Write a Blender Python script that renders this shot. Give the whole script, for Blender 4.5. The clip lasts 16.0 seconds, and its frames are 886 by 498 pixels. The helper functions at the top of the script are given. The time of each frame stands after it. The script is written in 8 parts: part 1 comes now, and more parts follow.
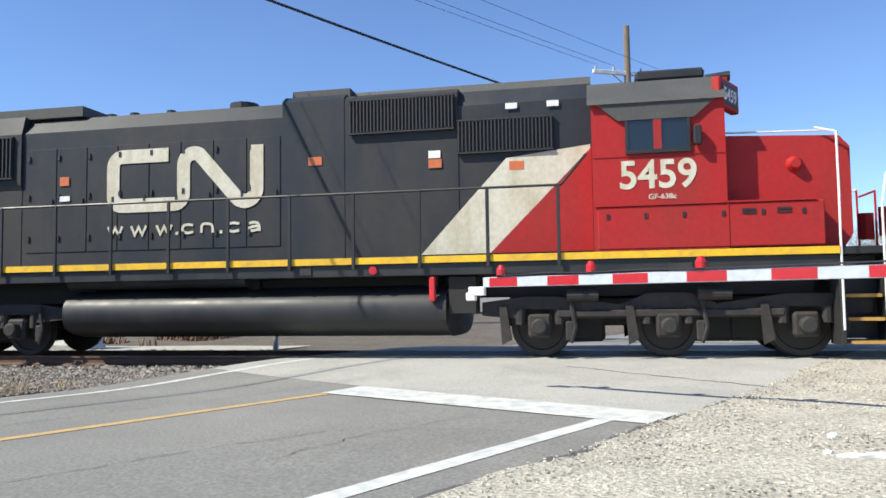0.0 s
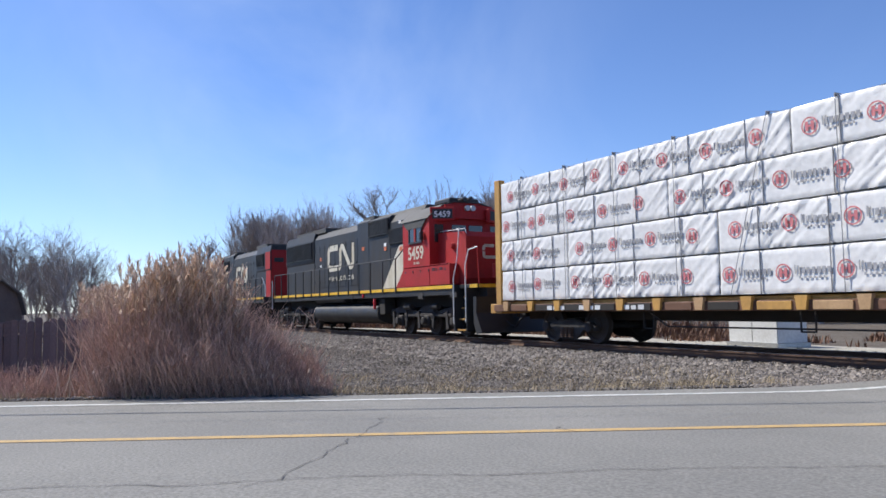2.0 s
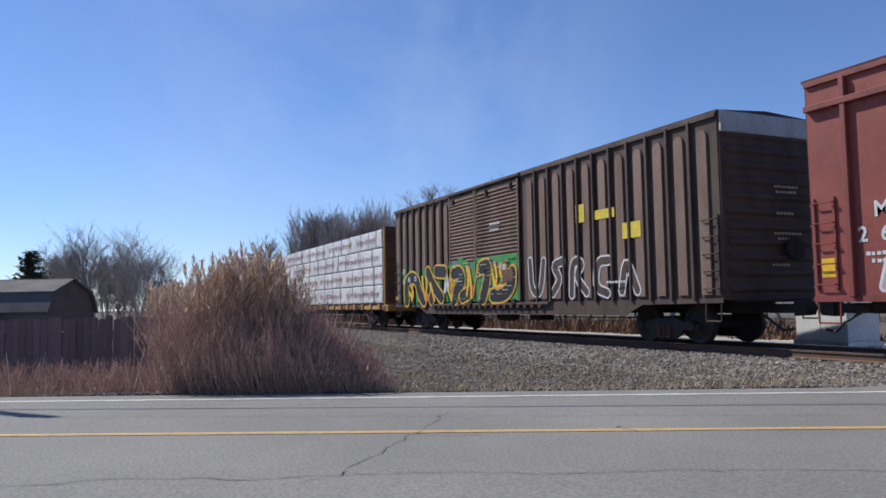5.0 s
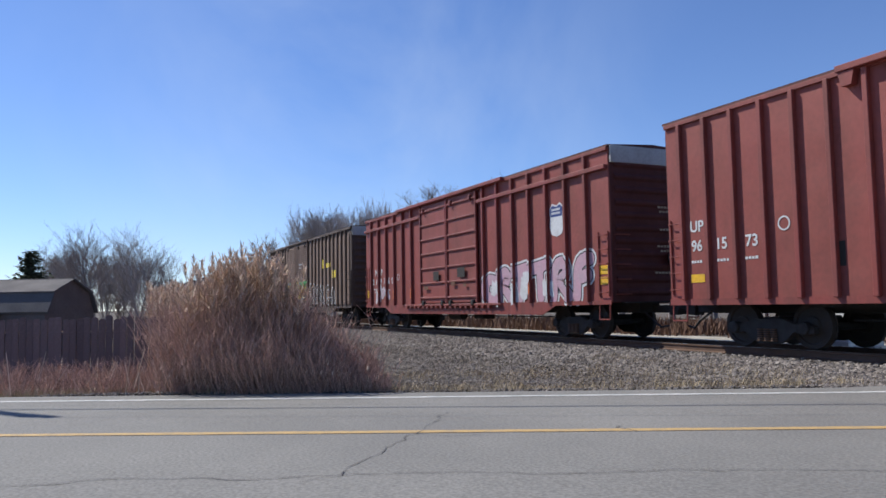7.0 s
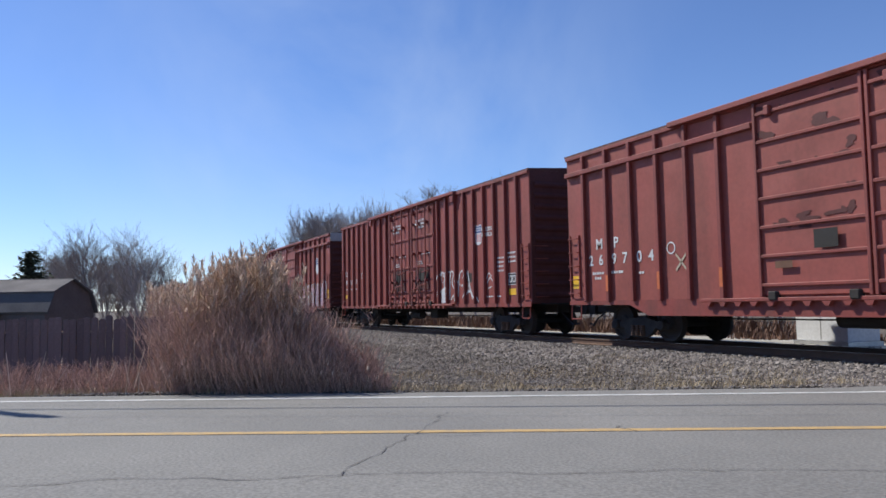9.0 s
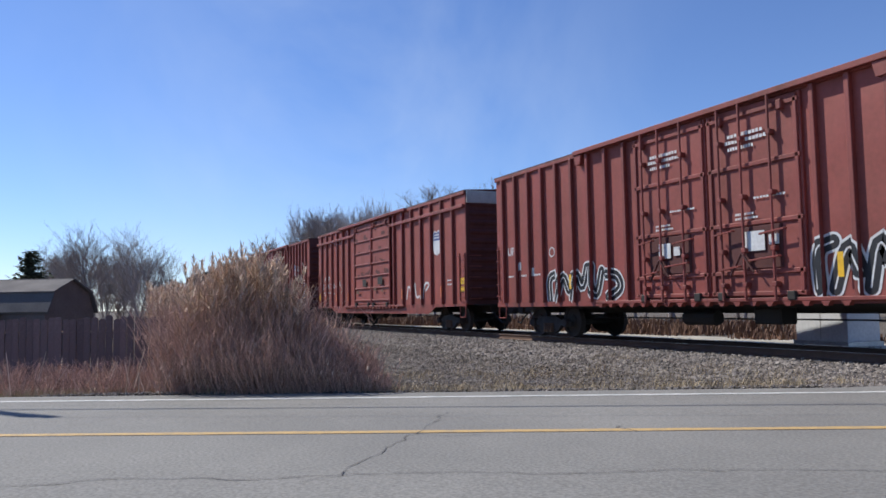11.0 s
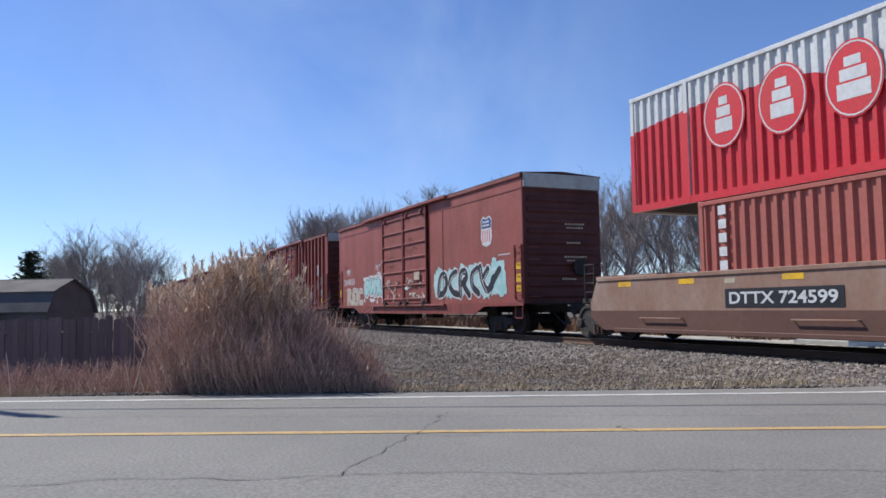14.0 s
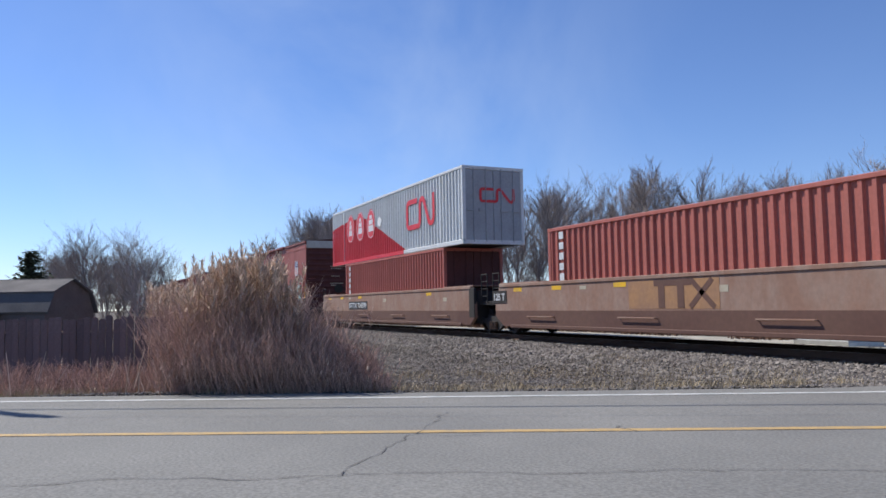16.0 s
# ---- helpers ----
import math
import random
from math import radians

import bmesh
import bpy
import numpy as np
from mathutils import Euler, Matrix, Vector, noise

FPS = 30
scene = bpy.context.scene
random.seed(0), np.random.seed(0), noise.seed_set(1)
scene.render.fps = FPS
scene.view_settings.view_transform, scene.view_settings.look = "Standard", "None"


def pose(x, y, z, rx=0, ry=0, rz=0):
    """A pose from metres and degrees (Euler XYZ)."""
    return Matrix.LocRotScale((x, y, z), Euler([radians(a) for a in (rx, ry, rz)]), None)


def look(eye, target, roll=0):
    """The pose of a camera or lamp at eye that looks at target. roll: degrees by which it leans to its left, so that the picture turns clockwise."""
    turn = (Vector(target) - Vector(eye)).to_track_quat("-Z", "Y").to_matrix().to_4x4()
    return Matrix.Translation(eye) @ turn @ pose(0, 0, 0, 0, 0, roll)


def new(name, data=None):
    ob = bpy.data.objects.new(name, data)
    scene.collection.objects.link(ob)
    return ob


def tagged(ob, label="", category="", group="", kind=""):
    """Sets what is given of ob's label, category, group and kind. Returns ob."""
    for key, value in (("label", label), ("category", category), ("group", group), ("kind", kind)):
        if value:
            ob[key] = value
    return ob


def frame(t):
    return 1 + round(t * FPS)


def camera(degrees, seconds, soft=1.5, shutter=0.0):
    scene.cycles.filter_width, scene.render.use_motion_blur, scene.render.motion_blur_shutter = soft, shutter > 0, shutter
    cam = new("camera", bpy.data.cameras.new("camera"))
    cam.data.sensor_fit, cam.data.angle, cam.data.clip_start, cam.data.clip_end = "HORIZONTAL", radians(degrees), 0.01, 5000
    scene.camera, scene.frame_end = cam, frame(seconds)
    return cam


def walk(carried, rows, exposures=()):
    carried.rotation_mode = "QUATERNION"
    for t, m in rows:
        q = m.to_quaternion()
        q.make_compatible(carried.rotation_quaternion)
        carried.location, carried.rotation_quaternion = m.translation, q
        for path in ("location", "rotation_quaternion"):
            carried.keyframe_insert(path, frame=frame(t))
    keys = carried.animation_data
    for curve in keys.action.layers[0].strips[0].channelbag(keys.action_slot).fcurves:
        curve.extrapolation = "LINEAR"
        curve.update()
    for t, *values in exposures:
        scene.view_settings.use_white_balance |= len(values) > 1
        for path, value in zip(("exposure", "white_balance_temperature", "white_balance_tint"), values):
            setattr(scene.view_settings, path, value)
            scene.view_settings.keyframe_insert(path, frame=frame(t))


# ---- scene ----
cam = camera(60.04, 16.0, soft=1.6)
EYE = (0.0, 0.0, 1.18)
TURNS = [(0.0, 11.57, 3.59, 0.83), (0.5, 27.51, 3.83, 0.90), (1.0, 41.32, 4.02, 0.89), (1.5, 53.21, 4.14, 0.95),
         (2.0, 60.69, 4.27, 0.90), (2.5, 64.90, 4.29, 0.99), (3.0, 64.98, 4.16, 0.97), (3.5, 64.95, 4.20, 0.97),
         (4.0, 64.95, 4.17, 0.97), (16.0, 64.95, 4.17, 0.97)]
walk(cam, [(t, pose(*EYE, 90 + p, r, y)) for t, y, p, r in TURNS],
     exposures=[(0.0, 0.59, 6800, 4), (0.5, 0.68, 6900, 4), (1.0, 0.78, 6750, 7), (1.5, 0.54, 6550, 10), (2.0, 0.30, 6500, 10), (2.5, 0.04, 6500, 10),
                (3.0, -0.04, 6500, 10), (4.0, -0.08, 6500, 10), (6.5, 0.05, 6500, 10), (16.0, 0.08, 6500, 10)])

# ---- daylight ----
SUN_TO = Vector((-0.58, -0.38, 0.72)).normalized()
SUN_ELEV = math.asin(SUN_TO.z)
world = bpy.data.worlds.new("sky")
scene.world = world
world.use_nodes = True
wt = world.node_tree
sky = wt.nodes.new("ShaderNodeTexSky")
sky.sky_type, sky.sun_disc = "NISHITA", False
sky.sun_elevation, sky.sun_rotation = SUN_ELEV, math.atan2(SUN_TO.x, SUN_TO.y)
sky.air_density, sky.dust_density, sky.ozone_density, sky.altitude = 0.95, 0.03, 3.0, 300
tint = wt.nodes.new("ShaderNodeMix")
tint.data_type, tint.blend_type = "RGBA", "MULTIPLY"
tint.inputs[0].default_value, tint.inputs[7].default_value = 1.0, (0.86, 0.975, 1.27, 1)
wt.links.new(sky.outputs[0], tint.inputs[6])
# thin wisps of drifting smoke and high cloud, strongest low in the west
coord, stretch, wisp, wisp_range, lowness, wisp_mul, wisp_mix = [wt.nodes.new("ShaderNode" + k) for k in ("TexCoord", "Mapping", "TexNoise", "MapRange", "VectorMath", "Math", "Mix")]
stretch.inputs["Scale"].default_value, stretch.inputs["Rotation"].default_value = (2.0, 2.0, 1.7), (0.3, 0.0, 0.2)
wisp.inputs["Scale"].default_value, wisp.inputs["Detail"].default_value, wisp.inputs["Roughness"].default_value, wisp.inputs["Distortion"].default_value = 1.6, 7, 0.55, 0.5
wisp_range.inputs[1].default_value, wisp_range.inputs[2].default_value, wisp_range.inputs[3].default_value, wisp_range.inputs[4].default_value = 0.40, 0.75, 0.0, 1.0
lowness.operation = "DISTANCE"
lowness.inputs[1].default_value = (-0.932, 0.303, 0.20)
west = wt.nodes.new("ShaderNodeMapRange")
west.interpolation_type = "SMOOTHSTEP"
west.inputs[1].default_value, west.inputs[2].default_value, west.inputs[3].default_value, west.inputs[4].default_value = 0.0, 0.50, 0.36, 0.03
wisp_mul.operation = "MULTIPLY"
wisp_mix.data_type = "RGBA"
wisp_mix.inputs[7].default_value = (6.6, 7.6, 9.0, 1)
wt.links.new(coord.outputs["Generated"], stretch.inputs[0])
wt.links.new(stretch.outputs[0], wisp.inputs[0])
wt.links.new(wisp.outputs[0], wisp_range.inputs[0])
wt.links.new(coord.outputs["Generated"], lowness.inputs[0])
wt.links.new(lowness.outputs["Value"], west.inputs[0])
wt.links.new(wisp_range.outputs[0], wisp_mul.inputs[0])
wt.links.new(west.outputs[0], wisp_mul.inputs[1])
wt.links.new(wisp_mul.outputs[0], wisp_mix.inputs[0])
wt.links.new(tint.outputs[2], wisp_mix.inputs[6])
wt.links.new(wisp_mix.outputs[2], wt.nodes["Background"].inputs[0])
wt.nodes["Background"].inputs[1].default_value = 0.105
sun = new("sun", bpy.data.lights.new("sun", "SUN"))
sun.data.energy, sun.data.angle, sun.data.color = 5.0, radians(0.53), (1.0, 0.95, 0.87)
sun.matrix_world = look((0, 0, 40), Vector((0, 0, 40)) - SUN_TO)

# ---- materials ----
def mat(name, col, rough=0.65, metal=0.0, alt=None, scale=1.2, amount=0.55, fine=14.0, bump=0.15, streak=1.0, dist=0.01, island=0.0, objvar=0.0, spec=0.5, grain=0.09, dent=0.0):
    """Base colour varied towards alt by broad stains and by fine grain, with relief."""
    m = bpy.data.materials.new(name)
    m.use_nodes = True
    nt = m.node_tree
    b = nt.nodes["Principled BSDF"]
    b.inputs["Metallic"].default_value = metal
    b.inputs["Specular IOR Level"].default_value = spec
    alt = alt or tuple(c * 0.62 for c in col)
    tc = nt.nodes.new("ShaderNodeTexCoord")
    mp = nt.nodes.new("ShaderNodeMapping")
    mp.inputs["Scale"].default_value = (1, 1, streak)
    nt.links.new(tc.outputs["Object"], mp.inputs[0])
    n1, n2 = nt.nodes.new("ShaderNodeTexNoise"), nt.nodes.new("ShaderNodeTexNoise")
    n1.inputs["Scale"].default_value, n1.inputs["Detail"].default_value, n1.inputs["Roughness"].default_value = scale, 6, 0.62
    n2.inputs["Scale"].default_value, n2.inputs["Detail"].default_value = fine, 4
    nt.links.new(mp.outputs[0], n1.inputs[0])
    nt.links.new(tc.outputs["Object"], n2.inputs[0])
    r1 = nt.nodes.new("ShaderNodeMapRange")
    r1.inputs[1].default_value, r1.inputs[2].default_value, r1.inputs[3].default_value, r1.inputs[4].default_value = 0.42, 0.72, 0, amount
    nt.links.new(n1.outputs[0], r1.inputs[0])
    mx = nt.nodes.new("ShaderNodeMix")
    mx.data_type = "RGBA"
    mx.inputs[6].default_value, mx.inputs[7].default_value = (*col, 1), (*alt, 1)
    nt.links.new(r1.outputs[0], mx.inputs[0])
    hs = nt.nodes.new("ShaderNodeHueSaturation")
    nt.links.new(mx.outputs[2], hs.inputs["Color"])
    r2 = nt.nodes.new("ShaderNodeMapRange")
    r2.inputs[1].default_value, r2.inputs[2].default_value, r2.inputs[3].default_value, r2.inputs[4].default_value = 0.3, 0.7, 1 - grain, 1 + grain
    nt.links.new(n2.outputs[0], r2.inputs[0])
    last = r2.outputs[0]
    for source, width in (("g", island), ("o", objvar)):
        if width:
            nd = nt.nodes.new("ShaderNodeNewGeometry" if source == "g" else "ShaderNodeObjectInfo")
            rr = nt.nodes.new("ShaderNodeMapRange")
            rr.inputs[3].default_value, rr.inputs[4].default_value = 1 - width, 1 + width
            nt.links.new(nd.outputs["Random Per Island" if source == "g" else "Random"], rr.inputs[0])
            mu = nt.nodes.new("ShaderNodeMath")
            mu.operation = "MULTIPLY"
            nt.links.new(last, mu.inputs[0])
            nt.links.new(rr.outputs[0], mu.inputs[1])
            last = mu.outputs[0]
    nt.links.new(last, hs.inputs["Value"])
    nt.links.new(hs.outputs[0], b.inputs["Base Color"])
    r3 = nt.nodes.new("ShaderNodeMapRange")
    r3.inputs[1].default_value, r3.inputs[2].default_value, r3.inputs[3].default_value, r3.inputs[4].default_value = 0.3, 0.7, max(0.03, rough - 0.1), min(1, rough + 0.12)
    nt.links.new(n1.outputs[0], r3.inputs[0])
    nt.links.new(r3.outputs[0], b.inputs["Roughness"])
    if bump:
        bp = nt.nodes.new("ShaderNodeBump")
        bp.inputs["Strength"].default_value, bp.inputs["Distance"].default_value = bump, dist
        nt.links.new(n2.outputs[0], bp.inputs["Height"])
        nt.links.new(bp.outputs[0], b.inputs["Normal"])
        if dent:
            # shallow dents and waves of sheet metal
            n3, bd = nt.nodes.new("ShaderNodeTexNoise"), nt.nodes.new("ShaderNodeBump")
            n3.inputs["Scale"].default_value, n3.inputs["Detail"].default_value = 0.85, 1.5
            bd.inputs["Strength"].default_value, bd.inputs["Distance"].default_value = 1.0, dent
            nt.links.new(tc.outputs["Object"], n3.inputs[0])
            nt.links.new(n3.outputs[0], bd.inputs["Height"])
            nt.links.new(bd.outputs[0], bp.inputs["Normal"])
    return m

M = {}
M["asphalt"] = mat("asphalt", (0.179, 0.176, 0.163), 0.9, alt=(0.25, 0.245, 0.226), scale=0.35, amount=0.8, fine=38, bump=0.45, dist=0.010, grain=0.26)
M["crossing"] = mat("crossing_asphalt", (0.38, 0.372, 0.34), 0.9, alt=(0.25, 0.246, 0.232), scale=0.6, amount=0.7, fine=40, bump=0.4, grain=0.25)
M["crack"] = mat("crack_tar", (0.105, 0.102, 0.10), 0.95, bump=0.3)
M["white_line"] = mat("white_road_paint", (0.57, 0.57, 0.55), 0.8, alt=(0.30, 0.34, 0.325), scale=5, amount=0.9, fine=70, bump=0.3)
M["yellow_line"] = mat("yellow_road_paint", (0.50, 0.335, 0.135), 0.8, alt=(0.30, 0.24, 0.16), scale=6, amount=0.8, fine=70, bump=0.3)
M["dirt"] = mat("dry_ground", (0.125, 0.105, 0.082), 1.0, alt=(0.085, 0.068, 0.052), scale=0.9, amount=1.0, fine=14, bump=1.0, dist=0.05, grain=0.45)
M["gravel"] = mat("gravel_shoulder", (0.45, 0.42, 0.35), 1.0, alt=(0.30, 0.28, 0.235), scale=1.2, amount=0.8, fine=30, bump=1.0, dist=0.03, grain=0.4)
M["ballast"] = mat("ballast_bed", (0.15, 0.13, 0.115), 1.0, alt=(0.08, 0.068, 0.06), scale=1.5, amount=0.8, fine=22, bump=1.0, dist=0.05)
M["stone"] = mat("ballast_stone", (0.205, 0.182, 0.160), 0.95, alt=(0.095, 0.078, 0.066), scale=2.0, amount=0.8, fine=40, bump=0.4, island=0.6)
M["pebble"] = mat("pebble", (0.43, 0.40, 0.34), 0.95, alt=(0.25, 0.23, 0.2), scale=3.0, amount=0.7, fine=40, bump=0.3, island=0.4)
M["tie"] = mat("creosote_tie", (0.075, 0.06, 0.048), 0.95, fine=30, bump=0.7, objvar=0.3)
M["rust"] = mat("rusty_rail", (0.13, 0.075, 0.05), 0.85, alt=(0.06, 0.04, 0.03), fine=40, bump=0.3)
M["railtop"] = mat("worn_rail_top", (0.55, 0.54, 0.52), 0.3, 1.0, bump=0)
M["black"] = mat("black_paint", (0.016, 0.017, 0.019), 0.5, alt=(0.035, 0.032, 0.029), scale=1.4, amount=0.8, fine=22, bump=0.05, streak=0.35)
M["hood"] = mat("charcoal_hood_paint", (0.019, 0.023, 0.030), 0.55, spec=0.35, alt=(0.050, 0.044, 0.037), scale=0.8, amount=0.8, fine=9, bump=0.03, streak=0.3, dent=0.012)
M["rooftop"] = mat("sooty_roof_paint", (0.06, 0.06, 0.058), 0.7, alt=(0.10, 0.095, 0.088), scale=1.1, fine=18, bump=0.1)
M["grey_steel"] = mat("grey_cast_steel", (0.036, 0.033, 0.031), 0.75, alt=(0.022, 0.020, 0.019), scale=4, amount=0.9, fine=30, bump=0.3)
M["truck_steel"] = mat("grimy_truck_casting", (0.022, 0.020, 0.019), 0.75, alt=(0.060, 0.046, 0.038), scale=5, amount=0.8, fine=30, bump=0.4)
M["under"] = mat("grimy_underframe", (0.022, 0.02, 0.019), 0.85, alt=(0.05, 0.043, 0.036), scale=3, fine=30, bump=0.3)
M["wheel"] = mat("wheel_steel", (0.032, 0.028, 0.026), 0.7, alt=(0.065, 0.05, 0.04), scale=5, fine=25, bump=0.2)
M["cn_red"] = mat("locomotive_red", (0.37, 0.017, 0.017), 0.60, spec=0.3, alt=(0.25, 0.028, 0.026), scale=1.1, amount=0.75, fine=12, bump=0.03, streak=0.4, dent=0.008)
M["cream"] = mat("cream_lettering", (0.60, 0.56, 0.45), 0.55, alt=(0.42, 0.35, 0.23), scale=3.5, amount=0.8, fine=15, bump=0.02, streak=0.3)
M["white"] = mat("white_paint", (0.78, 0.78, 0.76), 0.5, alt=(0.52, 0.51, 0.47), scale=3, amount=0.7, bump=0.02)
M["yellow"] = mat("yellow_stripe_paint", (0.78, 0.46, 0.02), 0.5, alt=(0.45, 0.27, 0.05), scale=4, amount=0.7, bump=0.03)
M["orange"] = mat("orange_sticker", (0.58, 0.15, 0.05), 0.5, bump=0)
M["glass"] = mat("cab_glass", (0.012, 0.016, 0.02), 0.06, bump=0, amount=0.1, spec=0.8)
M["grille"] = mat("grille_mesh", (0.012, 0.012, 0.013), 0.7, bump=0)
M["slat"] = mat("grille_slat", (0.027, 0.027, 0.028), 0.55, bump=0.05)
M["box_red"] = mat("boxcar_red_paint", (0.262, 0.057, 0.044), 0.62, alt=(0.150, 0.043, 0.034), scale=0.8, amount=0.75, fine=10, bump=0.05, streak=0.35, dent=0.045)
M["box_red2"] = mat("faded_boxcar_red", (0.285, 0.066, 0.050), 0.62, alt=(0.165, 0.050, 0.040), scale=0.9, amount=0.75, fine=10, bump=0.05, streak=0.3, dent=0.055)
M["box_rib"] = mat("boxcar_rib_paint", (0.238, 0.050, 0.039), 0.6, alt=(0.115, 0.036, 0.030), scale=1.6, amount=0.8, fine=14, bump=0.05, streak=0.3, dent=0.01)
# Red darkened for the ends' shade; roofs, latch panels and scuffs share it.
M["box_end"] = mat("shaded_end_and_scuff_red", (0.085, 0.021, 0.019), 0.75, alt=(0.05, 0.017, 0.015), scale=1.0, fine=12, bump=0.05)
M["bare_roof"] = mat("galvanised_roof", (0.40, 0.40, 0.39), 0.55, 0.3, alt=(0.26, 0.24, 0.21), scale=2, bump=0.05)
M["sp_brown"] = mat("weathered_brown", (0.22, 0.145, 0.11), 0.75, alt=(0.11, 0.07, 0.055), scale=1.1, amount=0.9, fine=12, bump=0.1, streak=0.25)
M["sp_dark"] = mat("weathered_dark_brown", (0.085, 0.055, 0.043), 0.75, alt=(0.035, 0.026, 0.023), scale=1.5, amount=0.9, fine=12, bump=0.1, streak=0.3)
M["well_brown"] = mat("well_car_brown", (0.255, 0.142, 0.098), 0.75, alt=(0.33, 0.25, 0.205), scale=1.5, amount=0.85, fine=9, bump=0.08, streak=0.45, dent=0.02)
# Brown darkened for the lower sides' shade; emblem strokes use it too.
M["well_low"] = mat("well_shade_and_emblem_brown", (0.105, 0.047, 0.034), 0.75, alt=(0.14, 0.075, 0.055), scale=0.9, amount=0.8, fine=9, bump=0.08, dent=0.02)
M["cont_red"] = mat("container_red", (0.40, 0.108, 0.078), 0.55, alt=(0.31, 0.095, 0.072), scale=1.0, amount=0.7, fine=11, bump=0.03, streak=0.4, dent=0.01)
M["cont_white"] = mat("container_white", (0.62, 0.64, 0.64), 0.5, alt=(0.46, 0.47, 0.46), scale=1.0, amount=0.6, fine=11, bump=0.02, streak=0.3)
M["cont_end"] = mat("container_end_grey", (0.33, 0.35, 0.37), 0.55, alt=(0.24, 0.25, 0.26), scale=1.2, bump=0.02)
M["bright_red"] = mat("bright_red_paint", (0.62, 0.02, 0.03), 0.5, alt=(0.45, 0.03, 0.035), bump=0.01)
M["lumber_yellow"] = mat("lumber_car_yellow", (0.50, 0.275, 0.065), 0.65, alt=(0.26, 0.14, 0.05), scale=1.6, amount=0.9, fine=13, bump=0.08, streak=0.4)
M["wood"] = mat("raw_timber", (0.45, 0.29, 0.15), 0.8, alt=(0.28, 0.17, 0.09), scale=3, fine=30, bump=0.2)
M["bulk_brown"] = mat("bulkhead_brown", (0.155, 0.075, 0.042), 0.75, alt=(0.08, 0.042, 0.027), scale=1.5, amount=0.9, bump=0.1)
M["wrap"] = mat("white_plastic_wrap", (0.72, 0.712, 0.69), 0.38, alt=(0.61, 0.605, 0.59), scale=0.9, amount=0.6, fine=9, bump=0.10, dist=0.02, streak=0.6)
M["print_red"] = mat("red_print", (0.55, 0.17, 0.18), 0.5, bump=0, amount=0.3)
M["print_grey"] = mat("dark_print", (0.34, 0.34, 0.35), 0.5, bump=0, amount=0.5)
M["strap"] = mat("dark_strap", (0.30, 0.30, 0.31), 0.7, bump=0)
M["pole_wood"] = mat("weathered_pole_wood", (0.20, 0.16, 0.125), 0.9, alt=(0.12, 0.095, 0.075), scale=2, fine=25, bump=0.5, streak=0.1)
M["wire"] = mat("wire_rubber", (0.02, 0.02, 0.022), 0.6, bump=0)
M["galv"] = mat("galvanised_metal", (0.48, 0.49, 0.50), 0.45, 0.7, bump=0.05)
M["gate_red"] = mat("gate_red_sheeting", (0.42, 0.016, 0.022), 0.35, bump=0, amount=0.3)
# White lowered and blued to hold the shade on the arm's face.
M["gate_white"] = mat("shaded_white_gate_sheeting", (0.47, 0.50, 0.55), 0.35, bump=0, amount=0.3)
M["cabinet"] = mat("white_cabinet_paint", (0.62, 0.64, 0.66), 0.5, alt=(0.5, 0.51, 0.52), bump=0.03)
M["bark"] = mat("bare_branch_bark", (0.33, 0.29, 0.275), 0.95, alt=(0.235, 0.20, 0.19), scale=3, fine=30, bump=0.4, objvar=0.25)
M["pine"] = mat("pine_needles", (0.085, 0.11, 0.075), 0.9, alt=(0.05, 0.065, 0.045), bump=0, island=0.4)
M["reed"] = mat("dry_reed_stalk", (0.50, 0.345, 0.225), 0.9, alt=(0.36, 0.225, 0.155), scale=1.2, amount=0.9, bump=0, island=0.45)
M["plume"] = mat("reed_plume", (0.64, 0.50, 0.395), 0.95, alt=(0.48, 0.36, 0.27), scale=2, amount=0.8, bump=0, island=0.35)
M["brush"] = mat("red_brown_brush", (0.49, 0.33, 0.265), 0.95, alt=(0.36, 0.22, 0.18), scale=1.4, amount=0.8, bump=0, island=0.5)
M["straw"] = mat("dry_straw", (0.40, 0.32, 0.20), 0.95, alt=(0.26, 0.2, 0.12), scale=2, bump=0, island=0.35)
M["fence"] = mat("weathered_fence_board", (0.165, 0.118, 0.118), 0.9, alt=(0.105, 0.078, 0.078), scale=3, fine=25, bump=0.4, streak=0.15, objvar=0.22)
M["shed_wall"] = mat("shed_siding", (0.135, 0.115, 0.108), 0.85, alt=(0.095, 0.08, 0.075), bump=0.2)
M["shed_roof"] = mat("shed_shingles", (0.115, 0.108, 0.108), 0.9, alt=(0.075, 0.07, 0.07), fine=20, bump=0.4)
M["house_wall"] = mat("pale_house_siding", (0.52, 0.51, 0.48), 0.8, bump=0.1)
M["dark_glass"] = mat("dark_window", (0.02, 0.025, 0.03), 0.1, bump=0)
M["graf_pink"] = mat("graffiti_pink", (0.50, 0.30, 0.36), 0.55, alt=(0.42, 0.34, 0.38), scale=1.6, amount=0.9, bump=0)
M["graf_teal"] = mat("graffiti_teal", (0.28, 0.52, 0.52), 0.55, alt=(0.55, 0.66, 0.66), scale=2.5, amount=0.9, bump=0)
M["graf_black"] = mat("graffiti_black", (0.018, 0.018, 0.02), 0.5, bump=0)
M["graf_white"] = mat("graffiti_white", (0.62, 0.64, 0.64), 0.55, alt=(0.42, 0.4, 0.4), scale=2.5, bump=0)
M["graf_green"] = mat("graffiti_green", (0.045, 0.26, 0.06), 0.5, alt=(0.13, 0.36, 0.07), scale=1.5, bump=0)
M["graf_orange"] = mat("graffiti_orange", (0.75, 0.20, 0.05), 0.5, alt=(0.75, 0.45, 0.04), scale=3, amount=1, bump=0)
